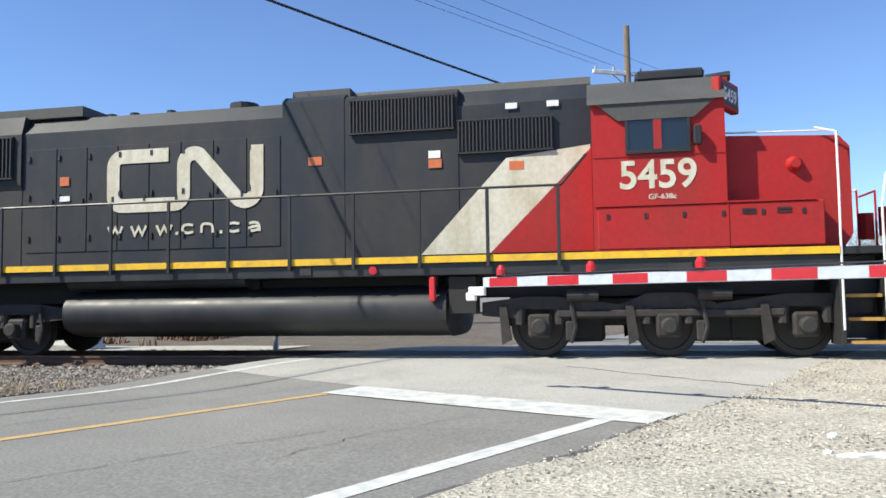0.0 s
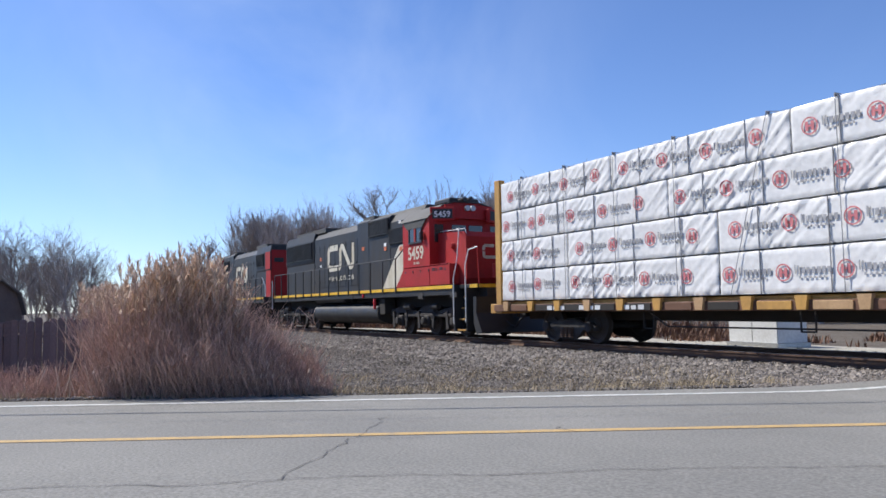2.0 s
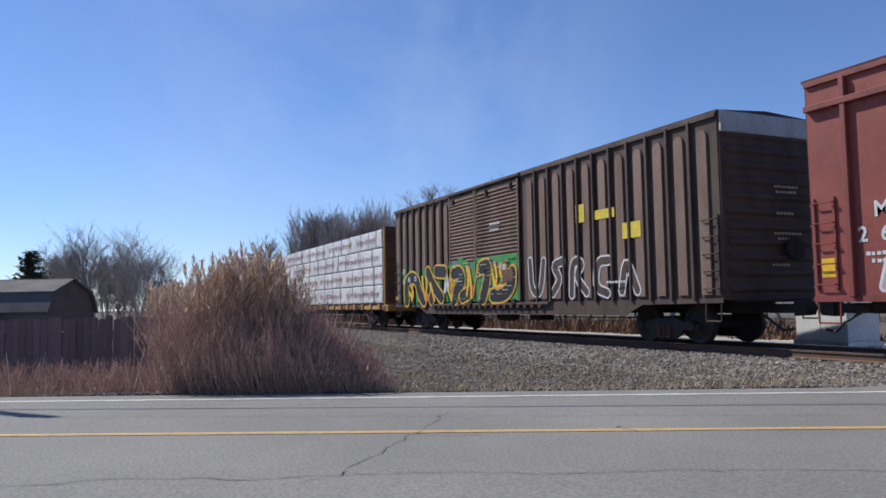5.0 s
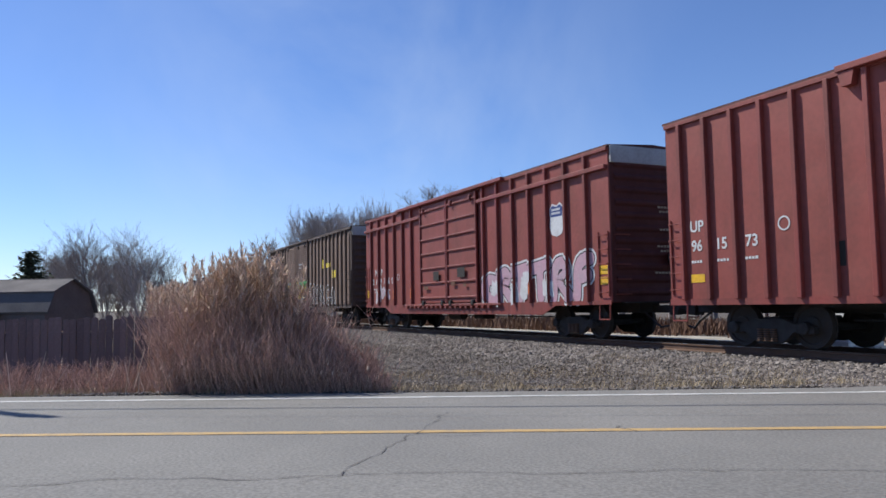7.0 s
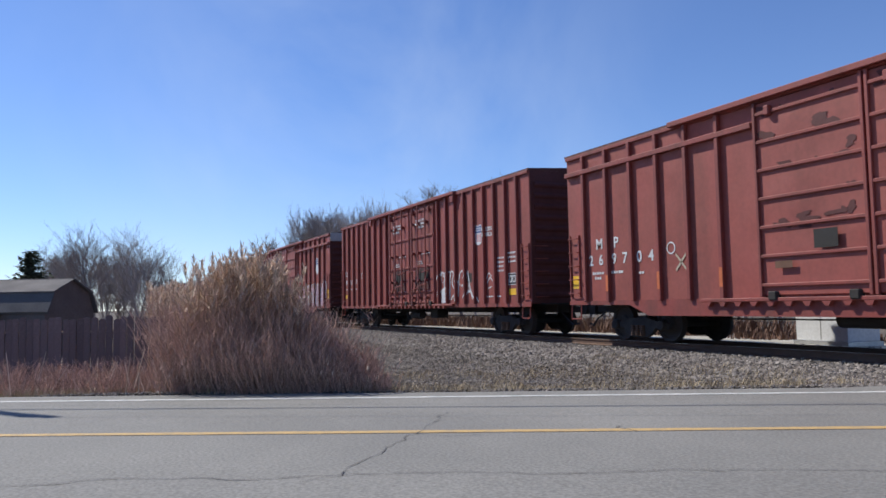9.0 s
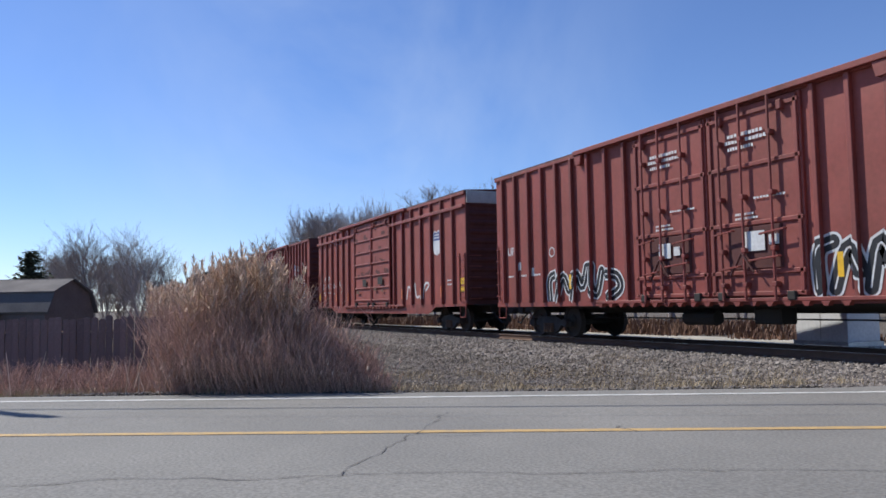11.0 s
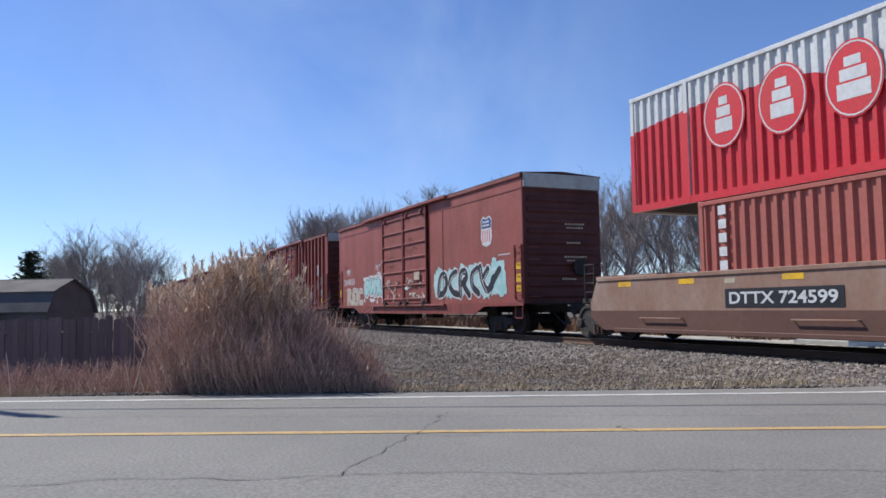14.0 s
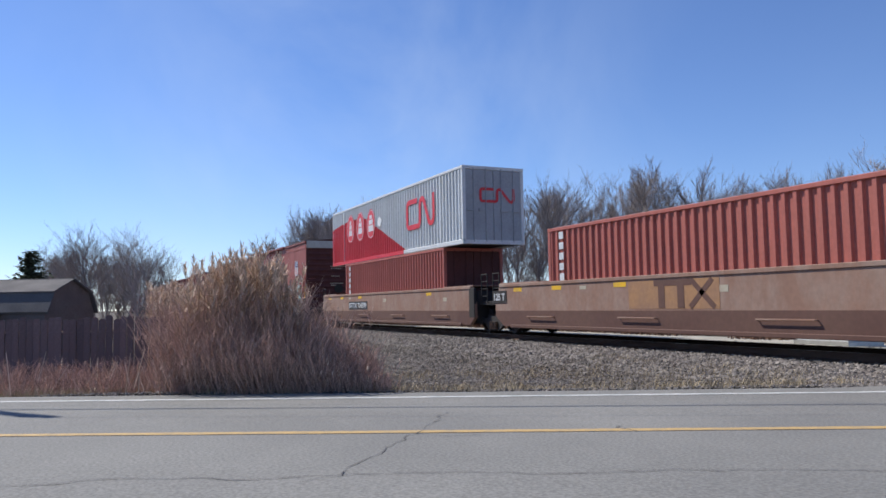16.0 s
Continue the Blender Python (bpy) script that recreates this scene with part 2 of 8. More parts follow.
M["graf_yellow"] = mat("graffiti_yellow", (0.72, 0.55, 0.05), 0.5, bump=0)
M["graf_blue"] = mat("graffiti_blue", (0.11, 0.18, 0.28), 0.55, alt=(0.1, 0.09, 0.09), scale=1.5, bump=0)
M["graf_tan"] = mat("graffiti_tan", (0.44, 0.39, 0.29), 0.55, alt=(0.32, 0.22, 0.16), scale=2.5, bump=0)
M["shield_blue"] = mat("shield_blue", (0.03, 0.06, 0.22), 0.5, bump=0)
M["emblem_orange"] = mat("faded_emblem_orange", (0.36, 0.19, 0.085), 0.75, alt=(0.27, 0.155, 0.10), scale=1.6, amount=1.0, fine=10, bump=0.05)
M["lamp_red"] = mat("red_lamp_lens", (0.55, 0.02, 0.03), 0.2, bump=0)

# ---- mesh building ----
class Geo:
    """Gathers vertices and faces of one mesh."""
    def __init__(self):
        self.v, self.f = [], []

    def add(self, vs, fs):
        k = len(self.v)
        self.v += [tuple(p) for p in vs]
        self.f += [tuple(i + k for i in face) for face in fs]
        return self

    def box(self, x0, x1, y0, y1, z0, z1, c=0.0):
        if c <= 0:
            return self.add([(x, y, z) for x in (x0, x1) for y in (y0, y1) for z in (z0, z1)],
                            [(0, 1, 3, 2), (4, 6, 7, 5), (0, 4, 5, 1), (2, 3, 7, 6), (0, 2, 6, 4), (1, 5, 7, 3)])
        prof = [(y0 + c, z0), (y1 - c, z0), (y1, z0 + c), (y1, z1 - c), (y1 - c, z1), (y0 + c, z1), (y0, z1 - c), (y0, z0 + c)]
        cy, cz = (y0 + y1) / 2, (z0 + z1) / 2
        ins = [(cy + (y - cy) * max(0, 1 - 2 * c / (y1 - y0)), cz + (z - cz) * max(0, 1 - 2 * c / (z1 - z0))) for y, z in prof]
        vs = [(x0, *p) for p in ins] + [(x0 + c, *p) for p in prof] + [(x1 - c, *p) for p in prof] + [(x1, *p) for p in ins]
        fs = [tuple(range(7, -1, -1)), tuple(range(24, 32))]
        for r in range(3):
            fs += [(r * 8 + i, r * 8 + (i + 1) % 8, r * 8 + 8 + (i + 1) % 8, r * 8 + 8 + i) for i in range(8)]
        return self.add(vs, fs)

    def tube(self, a, b, r, r2=None, n=8, cap=True):
        a, b = Vector(a), Vector(b)
        q = (b - a).to_track_quat("Z", "Y")
        r2 = r if r2 is None else r2
        ring = [(math.cos(2 * math.pi * i / n), math.sin(2 * math.pi * i / n)) for i in range(n)]
        vs = [a + q @ Vector((c * r, s * r, 0)) for c, s in ring] + [b + q @ Vector((c * r2, s * r2, 0)) for c, s in ring]
        fs = [(i, (i + 1) % n, n + (i + 1) % n, n + i) for i in range(n)]
        if cap:
            fs += [tuple(range(n - 1, -1, -1)), tuple(range(n, 2 * n))]
        return self.add(vs, fs)

    def path(self, pts, r, n=6):
        for a, b in zip(pts, pts[1:]):
            self.tube(a, b, r, n=n)
        return self

    def prism_y(self, poly, y0, y1):
        n = len(poly)
        return self.add([(x, y0, z) for x, z in poly] + [(x, y1, z) for x, z in poly],
                        [tuple(range(n)), tuple(range(2 * n - 1, n - 1, -1))] + [(i, n + i, n + (i + 1) % n, (i + 1) % n) for i in range(n)])

    def prism_x(self, poly, x0, x1):
        n = len(poly)
        return self.add([(x0, y, z) for y, z in poly] + [(x1, y, z) for y, z in poly],
                        [tuple(range(n)), tuple(range(2 * n - 1, n - 1, -1))] + [(i, n + i, n + (i + 1) % n, (i + 1) % n) for i in range(n)])

    def lathe_y(self, cx, cz, prof, n=24):
        """Profile of (y, r) turned about a line along y."""
        k = len(prof)
        vs = [(cx + r * math.cos(2 * math.pi * i / n), y, cz + r * math.sin(2 * math.pi * i / n)) for i in range(n) for y, r in prof]
        fs = [(i * k + j, i * k + j + 1, ((i + 1) % n) * k + j + 1, ((i + 1) % n) * k + j) for i in range(n) for j in range(k - 1)]
        fs += [tuple(i * k for i in range(n)), tuple(i * k + k - 1 for i in range(n - 1, -1, -1))]
        return self.add(vs, fs)

    def mesh(self, name, materials):
        me = bpy.data.meshes.new(name)
        me.from_pydata(self.v, [], self.f)
        if len(self.f) < 30000:
            bm = bmesh.new()
            bm.from_mesh(me)
            bmesh.ops.recalc_face_normals(bm, faces=bm.faces)
            bm.to_mesh(me)
            bm.free()
        for m in materials if isinstance(materials, (list, tuple)) else [materials]:
            me.materials.append(m)
        return me


FINE = {"dark_print", "red_print", "hinge", "slat", "small_writing", "small_lettering", "locker_latch", "door_roller", "roof_seam", "end_rib", "bulkhead_rib",
        "door_slat", "door_beam", "sill_bracket", "door_hanger", "end_stencil", "spring", "strand", "lens", "door_handle", "lock_rod", "writing", "stroke", "outline", "halo", "graffiti", "frame_hole", "vertical_writing", "exhaust_stack", "red_stripe", "badge_figure", "cable", "grab_rail"}


def part(name, geo, material, parent=None, label=""):
    ob = new(name, geo if isinstance(geo, bpy.types.Mesh) else geo.mesh(name, material))
    if parent:
        ob.parent = parent
    if label:
        ob["label"] = label
    if name in FINE:
        ob["kind"] = "stuff"
    return ob


def thing(name, label, category, group="", kind=""):
    return tagged(new(name), label, category, group, kind)


def smooth(ob, angle=40):
    ob.data.shade_smooth()
    ob.data.set_sharp_from_angle(angle=radians(angle))
    return ob


LETTERS = {}

def lettering(name, body, x, z, size, y, material, parent, width=None, facing=-1, spacing=1.0, label="", over=None):
    """Raised words on a side wall; facing -1 reads from the -y side, +1 with x as depth reads from the +x end."""
    key = (body, spacing)
    if key not in LETTERS:
        cu = bpy.data.curves.new("letters", "FONT")
        cu.body, cu.size, cu.extrude, cu.space_character, cu.offset = body, 1.0, 0.002, spacing, 0.020
        ob = new("letters", cu)
        dg = bpy.context.evaluated_depsgraph_get()
        me = bpy.data.meshes.new_from_object(ob.evaluated_get(dg))
        bpy.data.objects.remove(ob)
        co = np.array([v.co[:] for v in me.vertices])
        co[:, 0] -= co[:, 0].min()
        LETTERS[key] = (co, [tuple(p.vertices) for p in me.polygons], co[:, 0].max(), co[:, 1].max())
    co, fs, w, h = LETTERS[key]
    sx = (width / w) if width else size / h
    sz = size / h
    g = Geo()
    if facing == -1:
        g.add([(x + c[0] * sx, y - c[2], z + c[1] * sz) for c in co], fs)
    else:
        g.add([(x + c[2], y + c[0] * sx, z + c[1] * sz) for c in co], fs)
    if over:
        g = drape(g, *over)
    return part(name, g, material, parent, label)


def bars(g, x0, x1, z, h, y, n, seed=0, gap=0.3):
    """A row of small bars that stands for writing too small to read."""
    rnd = random.Random(seed)
    w = (x1 - x0) / n
    for i in range(n):
        a = x0 + i * w
        g.box(a, a + w * (1 - gap * rnd.uniform(0.6, 1.3)), y - 0.003, y, z, z + h * rnd.uniform(0.85, 1.0))
    return g


def ribbon(pts, width, y, depth=0.004):
    """A flat stroke with round joins along points (x, z), on a side wall."""
    g = Geo()
    P = [Vector((a, b)) for a, b in pts]
    left, right = [], []
    for i, p in enumerate(P):
        d0 = (P[i] - P[i - 1]).normalized() if i else (P[1] - P[0]).normalized()
        d1 = (P[i + 1] - P[i]).normalized() if i < len(P) - 1 else d0
        t = (d0 + d1).normalized()
        nrm = Vector((-t.y, t.x))
        k = width / 2 / max(0.5, nrm.dot(Vector((-d0.y, d0.x))))
        left.append(p + nrm * k)
        right.append(p - nrm * k)
    n = len(P)
    vs = [(q.x, y - depth, q.y) for q in left] + [(q.x, y - depth, q.y) for q in right]
    vs += [(q.x, y, q.y) for q in left] + [(q.x, y, q.y) for q in right]
    fs = []
    for i in range(n - 1):
        fs += [(i, i + 1, n + i + 1, n + i), (2 * n + i, 3 * n + i, 3 * n + i + 1, 2 * n + i + 1), (i, 2 * n + i, 2 * n + i + 1, i + 1), (n + i, n + i + 1, 3 * n + i + 1, 3 * n + i)]
    return g.add(vs, fs)


def curve(pts, rounds=2):
    """Rounds the corners of an open line of points."""
    for _ in range(rounds):
        out = [pts[0]]
        for (a, b), (c, d) in zip(pts, pts[1:]):
            out += [(a * .75 + c * .25, b * .75 + d * .25), (a * .25 + c * .75, b * .25 + d * .75)]
        pts = out + [pts[-1]]
    return pts


def arc(cx, cz, r, a0, a1, n=6):
    return [(cx + r * math.cos(radians(a0 + (a1 - a0) * i / n)), cz + r * math.sin(radians(a0 + (a1 - a0) * i / n))) for i in range(n + 1)]


def emblem_path(x, z, w, h):
    """One continuous bent stroke, w wide and h high."""
    r = h * 0.17
    top, bot, a, b = z + h - r * .5, z + r * .5, x + r * 0.5, x + w
    m = x + w * 0.5
    return ([(x + w * 0.40, top)] + arc(a + r, top - r, r, 90, 180) + arc(a + r, bot + r, r, 180, 270) + arc(m - r, bot + r, r, 270, 360)
            + arc(m + r * 1.1, top - r * 1.1, r * 1.1, 180, 55, 7) + arc(b - r * 1.7, bot + r * 1.2, r * 1.2, 225, 360, 9) + [(b - r * .5, top + r * .5)])


def blob(g, cx, cz, rx, rz, y, rnd, n=16, rough=0.2):
    pts = []
    ph = rnd.uniform(0, 6)
    for i in range(n):
        a = 2 * math.pi * i / n
        k = 1 + rough * math.sin(2 * a + ph) * 0.6 + rnd.uniform(-rough, rough) * 0.6
        ca, sa = math.cos(a), math.sin(a)
        pts.append((cx + rx * k * math.copysign(abs(ca) ** 0.6, ca), cz + rz * k * math.copysign(abs(sa) ** 0.6, sa)))
    g.prism_y(pts, y - 0.002, y)


def drape(geo, ribs, depth, half=.057):
    """Lays thin paint over a wall and over the fronts of its raised ribs."""
    bm = bmesh.new()
    vs = [bm.verts.new(p) for p in geo.v]
    for face in geo.f:
        bm.faces.new([vs[i] for i in face])
    lo, hi = min(p[0] for p in geo.v), max(p[0] for p in geo.v)
    near = [x for x in ribs if lo - half < x < hi + half]
    for x in near:
        for e in (x - half, x + half):
            bmesh.ops.bisect_plane(bm, geom=bm.verts[:] + bm.edges[:] + bm.faces[:], plane_co=(e, 0, 0), plane_no=(1, 0, 0), dist=1e-6)
    out = Geo()
    for f in bm.faces:
        if len(f.verts) < 3 or f.calc_area() < 1e-7:
            continue
        cx = f.calc_center_median().x
        d = depth if any(abs(cx - x) < half for x in near) else 0.0
        k = len(out.v)
        out.v += [(v.co.x, v.co.y - d, v.co.z) for v in f.verts]
        out.f.append(tuple(range(k, k + len(f.verts))))
    bm.free()
    return out


def piece(parent, strokes, layers, y, label, ribs=(), depth=0.0, rounds=2):
    """Fat sprayed strokes in layers of (material, width), each over the last."""
    first = None
    for i, (m, width) in enumerate(layers):
        g = Geo()
        for k, pts in enumerate(strokes):
            yk = y - .0028 * i - .00012 * k
            path = curve(pts, rounds)
            r = ribbon(path, width, yk, .0006)
            g.add(r.v, r.f)
            for e, (cx, cz) in enumerate((path[0], path[-1])):
                g.prism_y([(cx + width * .5 * math.cos(a * .5236), cz + width * .5 * math.sin(a * .5236)) for a in range(12)], yk - .00065 - .00003 * e, yk)
        if ribs:
            g = drape(g, ribs, depth)
        ob = part("graffiti" if first is None else "stroke", g, M[m], first or parent, label if first is None else "")
        ob["kind"] = "stuff"
        first = first or ob
    return first


def shield(parent, cx, z0, w, h, y, plain=False, stripes=True):
    out = [(-.5, .86), (-.28, 1.0), (0, .93), (.28, 1.0), (.5, .86), (.46, .6), (.5, .3), (.36, .08), (0, 0), (-.36, .08), (-.5, .3), (-.46, .6)]
    s = part("shield", Geo().prism_y([(cx + a * w, z0 + b * h) for a, b in out], y - 0.003, y), M["graf_white"], parent, "white painted shield emblem")
    if plain:
        return s
    top = [(-.44, .84), (-.27, .95), (0, .88), (.27, .95), (.44, .84), (.40, .60), (-.40, .60)]
    part("blue_field", Geo().prism_y([(cx + a * w, z0 + b * h) for a, b in top], y - 0.006, y - 0.003), M["shield_blue"], s)
    g = Geo()
    for zz in (0.78, 0.67):
        bars(g, cx - w * .32, cx + w * .32, z0 + h * zz, h * .07, y - 0.006, 6, 3)
    part("writing", g, M["graf_white"], s)
    if stripes:
        g = Geo()
        for k in range(4):
            g.box(cx + w * (-.36 + k * .2), cx + w * (-.27 + k * .2), y - 0.006, y - 0.003, z0 + h * (.12 + abs(k - 1.5) * -.02 + .06), z0 + h * .55)
        part("red_stripe", g, M["print_red"], s)
    return s

# ---- ground, road and track ----
TY, RAIL, GAUGE = 13.8, 0.16, 0.755
D0, N0 = Vector((0.468, 0.884)), Vector((-0.884, 0.468))

def plan(s, n):
    p = D0 * s + N0 * n
    return p.x, p.y

def ease(a, b, x):
    k = min(1, max(0, (x - a) / (b - a)))
    return k * k * (3 - 2 * k)

def road_z(x, y):
    n = x * N0.x + y * N0.y
    z = 0.02 - 0.02 * ease(2.5, 7.0, n) - 0.04 * ease(7.3, 10.3, n)
    return z + (RAIL - 0.012 - z) * ease(9.2, 12.9, y) * (1 - ease(15.2, 19.5, y))

def ground_z(x, y):
    n = x * N0.x + y * N0.y
    z = -0.07 - 0.35 * ease(10.9, 13.5, n) * (1 - ease(8.5, 11.8, y)) - 0.1 * ease(16, 22, y)
    if n < 2.9:
        z = 0.0 + 0.03 * math.sin(x * 1.7) * math.sin(y * 1.3) * ease(3, 6, abs(n - 3)) - 0.25 * ease(2, 9, -n)
    z += max(0, (RAIL - 0.2) - z) * ease(9.8, 11.9, y) * (1 - ease(15.8, 18.5, y))
    return z + 0.02 * noise.noise((x * .5, y * .5, 0))

def ground_and_road():
    g = Geo()
    xs = [-1500, -700, -350, -180, -110] + [-80 + i * 1.0 for i in range(111)] + [60, 110, 200, 400, 800, 1500]
    ys = [-900, -300, -120, -60] + [-30 + i * 0.75 for i in range(110)] + [60, 75, 100, 150, 260, 500, 1500]
    n = len(ys)
    inroad = lambda x, y: 2.7 < x * N0.x + y * N0.y < 10.9 and -50 < y < 45
    vs = [(x, y, (min(ground_z(x, y), road_z(x, y) - 0.12) if inroad(x, y) else ground_z(x, y))) for x in xs for y in ys]
    g.add(vs, [(i * n + j, (i + 1) * n + j, (i + 1) * n + j + 1, i * n + j + 1) for i in range(len(xs) - 1) for j in range(n - 1)])
    gr = part("ground", g, M["dirt"])
    tagged(gr, "dry brown grassy earth around the crossing", "ground", kind="structure")
    smooth(gr, 60)
    ss = [-140, -90, -60] + [-40 + i * 0.5 for i in range(150)] + [40, 55, 80, 140]
    def strip(name, n0, n1, steps, lift, s0=-999, s1=999, sset=None):
        g = Geo()
        use = [s for s in (sset or ss) if s0 <= s <= s1]
        ns = [n0 + (n1 - n0) * i / steps for i in range(steps + 1)]
        vs = []
        for s in use:
            for q in ns:
                x, y = plan(s, q)
                vs.append((x, y, road_z(x, y) + lift))
        k = len(ns)
        g.add(vs, [(i * k + j, i * k + j + 1, (i + 1) * k + j + 1, (i + 1) * k + j) for i in range(len(use) - 1) for j in range(k - 1)])
        b = len(g.v)
        g.add([(x, y, z - 0.14) for x, y, z in vs], [])
        for i in range(len(use) - 1):
            g.f += [(i * k, (i + 1) * k, b + (i + 1) * k, b + i * k), (i * k + k - 1, b + i * k + k - 1, b + (i + 1) * k + k - 1, (i + 1) * k + k - 1)]
        return g
    road = part("road", strip("road", 2.75, 10.85, 18, 0), M["asphalt"])
    tagged(road, "cracked grey two-lane asphalt road over the railway", "road", kind="structure")
    cross = part("crossing_surface", strip("cross", 2.78, 10.82, 18, 0.004, 7.25, 13.2, [7.25 + i * 0.25 for i in range(24)]), M["crossing"])
    tagged(cross, "paler worn asphalt of the level crossing", "road", kind="structure")
    def line(name, n0, n1, s0, s1, m, label, lift=0.005):
        fs = [s0 + (s1 - s0) * i / 160 for i in range(161)]
        g = Geo()
        vs = []
        for i, s in enumerate(fs):
            for q in (n0, n1):
                x, y = plan(s, q + 0.012 * noise.noise((s * 2.2, q * 7, 1)))
                vs.append((x, y, road_z(x, y) + lift))
        g.add(vs, [(2 * i, 2 * i + 1, 2 * i + 3, 2 * i + 2) for i in range(160)])
        return tagged(part(name, g, M[m]), label, "road marking", kind="structure")
    line("edge_line_far", 10.21, 10.34, -60, 10.2, "white_line", "worn white edge line along the asphalt road")
    line("edge_line_near", 3.34, 3.53, -40, 6.9, "white_line", "white edge line beside the gravel shoulder")
    line("centre_line", 7.18, 7.315, -60, 6.5, "yellow_line", "faded yellow centre line on the road")
    line("stop_line", 3.0, 7.36, 6.50, 7.22, "white_line", "broad white stop line before the crossing", 0.009)
    g = Geo()
    rnd = random.Random(5)
    def crack(pts, w):
        P = []
        for (a, b), (c, d) in zip(pts, pts[1:]):
            k = max(2, int(math.hypot(c - a, d - b) / 0.12))
            P += [(a + (c - a) * i / k + rnd.uniform(-.035, .035), b + (d - b) * i / k + rnd.uniform(-.035, .035)) for i in range(k)]
        for (a, b), (c, d) in zip(P, P[1:]):
            ww = w * rnd.uniform(0.4, 1.2)
            t = Vector((c - a, d - b)).normalized() * ww
            q = [plan(a - t.y, b + t.x), plan(a + t.y, b - t.x), plan(c + t.y, d - t.x), plan(c - t.y, d + t.x)]
            g.add([(x, y, road_z(x, y) + 0.0075) for x, y in q], [(0, 1, 2, 3)])
    crack([(-0.40, 8.6), (-0.47, 8.4), (-0.5, 7.8), (-0.64, 7.14), (-0.85, 6.2), (-1.02, 5.4), (-1.37, 5.09)], 0.0048)
    crack([(-0.64, 7.1), (-0.29, 7.0), (0.1, 7.05)], 0.005)
    crack([(-3.26, 5.1), (-2.45, 5.36), (-1.65, 5.26), (-1.02, 5.4), (-0.23, 5.48), (0.55, 5.41), (1.34, 5.49), (2.28, 5.46), (3.45, 5.41), (4.77, 5.16)], 0.006)
    crack([(1.42, 7.15), (1.25, 7.4), (1.35, 7.6)], 0.006)
    crack([(-7, 5.3), (-5, 5.2), (-3.26, 5.1)], 0.005)
    crack([(3.4, 4.6), (4.6, 4.75), (6.2, 4.6)], 0.005)
    crack([(10.1, 5.95), (9.85, 3.8), (9.7, 2.6)], 0.020)
    crack([(1.5, 2.93), (2.8, 2.97), (3.9, 2.95), (5.0, 2.9), (6.1, 2.96), (7.4, 2.92), (8.6, 2.95)], 0.034)
    crack([(2.2, 2.86), (3.6, 2.88), (5.2, 2.84), (6.4, 2.88)], 0.022)
    tagged(part("road_cracks", g, M["crack"]), "dark meandering cracks in the asphalt", "crack", kind="structure")
    # gravel shoulder
    g = Geo()
    k = 24
    vs = []
    for i in range(130):
        s = -25 + i * 0.4
        for j in range(k):
            q = 2.95 - j * 0.5 + (0.16 * noise.noise((s * 1.1, 3, 0)) if j == 0 else 0)
            x, y = plan(s, q)
            zz = road_z(x, y) if y > 9.2 else 0.02
            vs.append((x, y, zz * (0.9 if j else 1) + (0.006 if j == 0 else 0.03 + 0.03 * noise.noise((x * 1.5, y * 1.5, 2))) * (1 if q > -6 else 0.5) - 0.25 * ease(2, 9, -q)))
    g.add(vs, [(i * k + j, i * k + j + 1, (i + 1) * k + j + 1, (i + 1) * k + j) for i in range(129) for j in range(k - 1)])
    sh = tagged(part("shoulder", g, M["gravel"]), "pale gravel shoulder beside the road", "shoulder", kind="structure")
    smooth(sh, 60)


def rocks(count, size, place, seed, squash=0.7):
    """Many small irregular stones as arrays."""
    rng = np.random.default_rng(seed)
    base = np.array([(1, 0, 0), (-1, 0, 0), (0, 1, 0), (0, -1, 0), (0, 0, 1), (0, 0, -1), (.6, .6, .55), (-.6, -.6, .5)], float)
    tri = [(0, 6, 4), (0, 2, 6), (6, 2, 4), (2, 1, 4), (1, 7, 4), (1, 3, 7), (7, 3, 4), (3, 0, 4), (2, 0, 5), (1, 2, 5), (3, 1, 5), (0, 3, 5)]
    vs, fs = [], []
    for i in range(count):
        p = place(rng)
        if p is None:
            continue
        r = size * rng.uniform(0.55, 1.35)
        a = rng.uniform(0, 6.28)
        v = base * rng.uniform(0.65, 1.2, (8, 3)) * r * (1, 1, squash)
        c, s = math.cos(a), math.sin(a)
        k = len(vs)
        vs += [(p[0] + c * q[0] - s * q[1], p[1] + s * q[0] + c * q[1], p[2] + q[2]) for q in v]
        fs += [(k + x, k + y, k + z) for x, y, z in tri]
    g = Geo()
    g.v, g.f = vs, fs
    return g


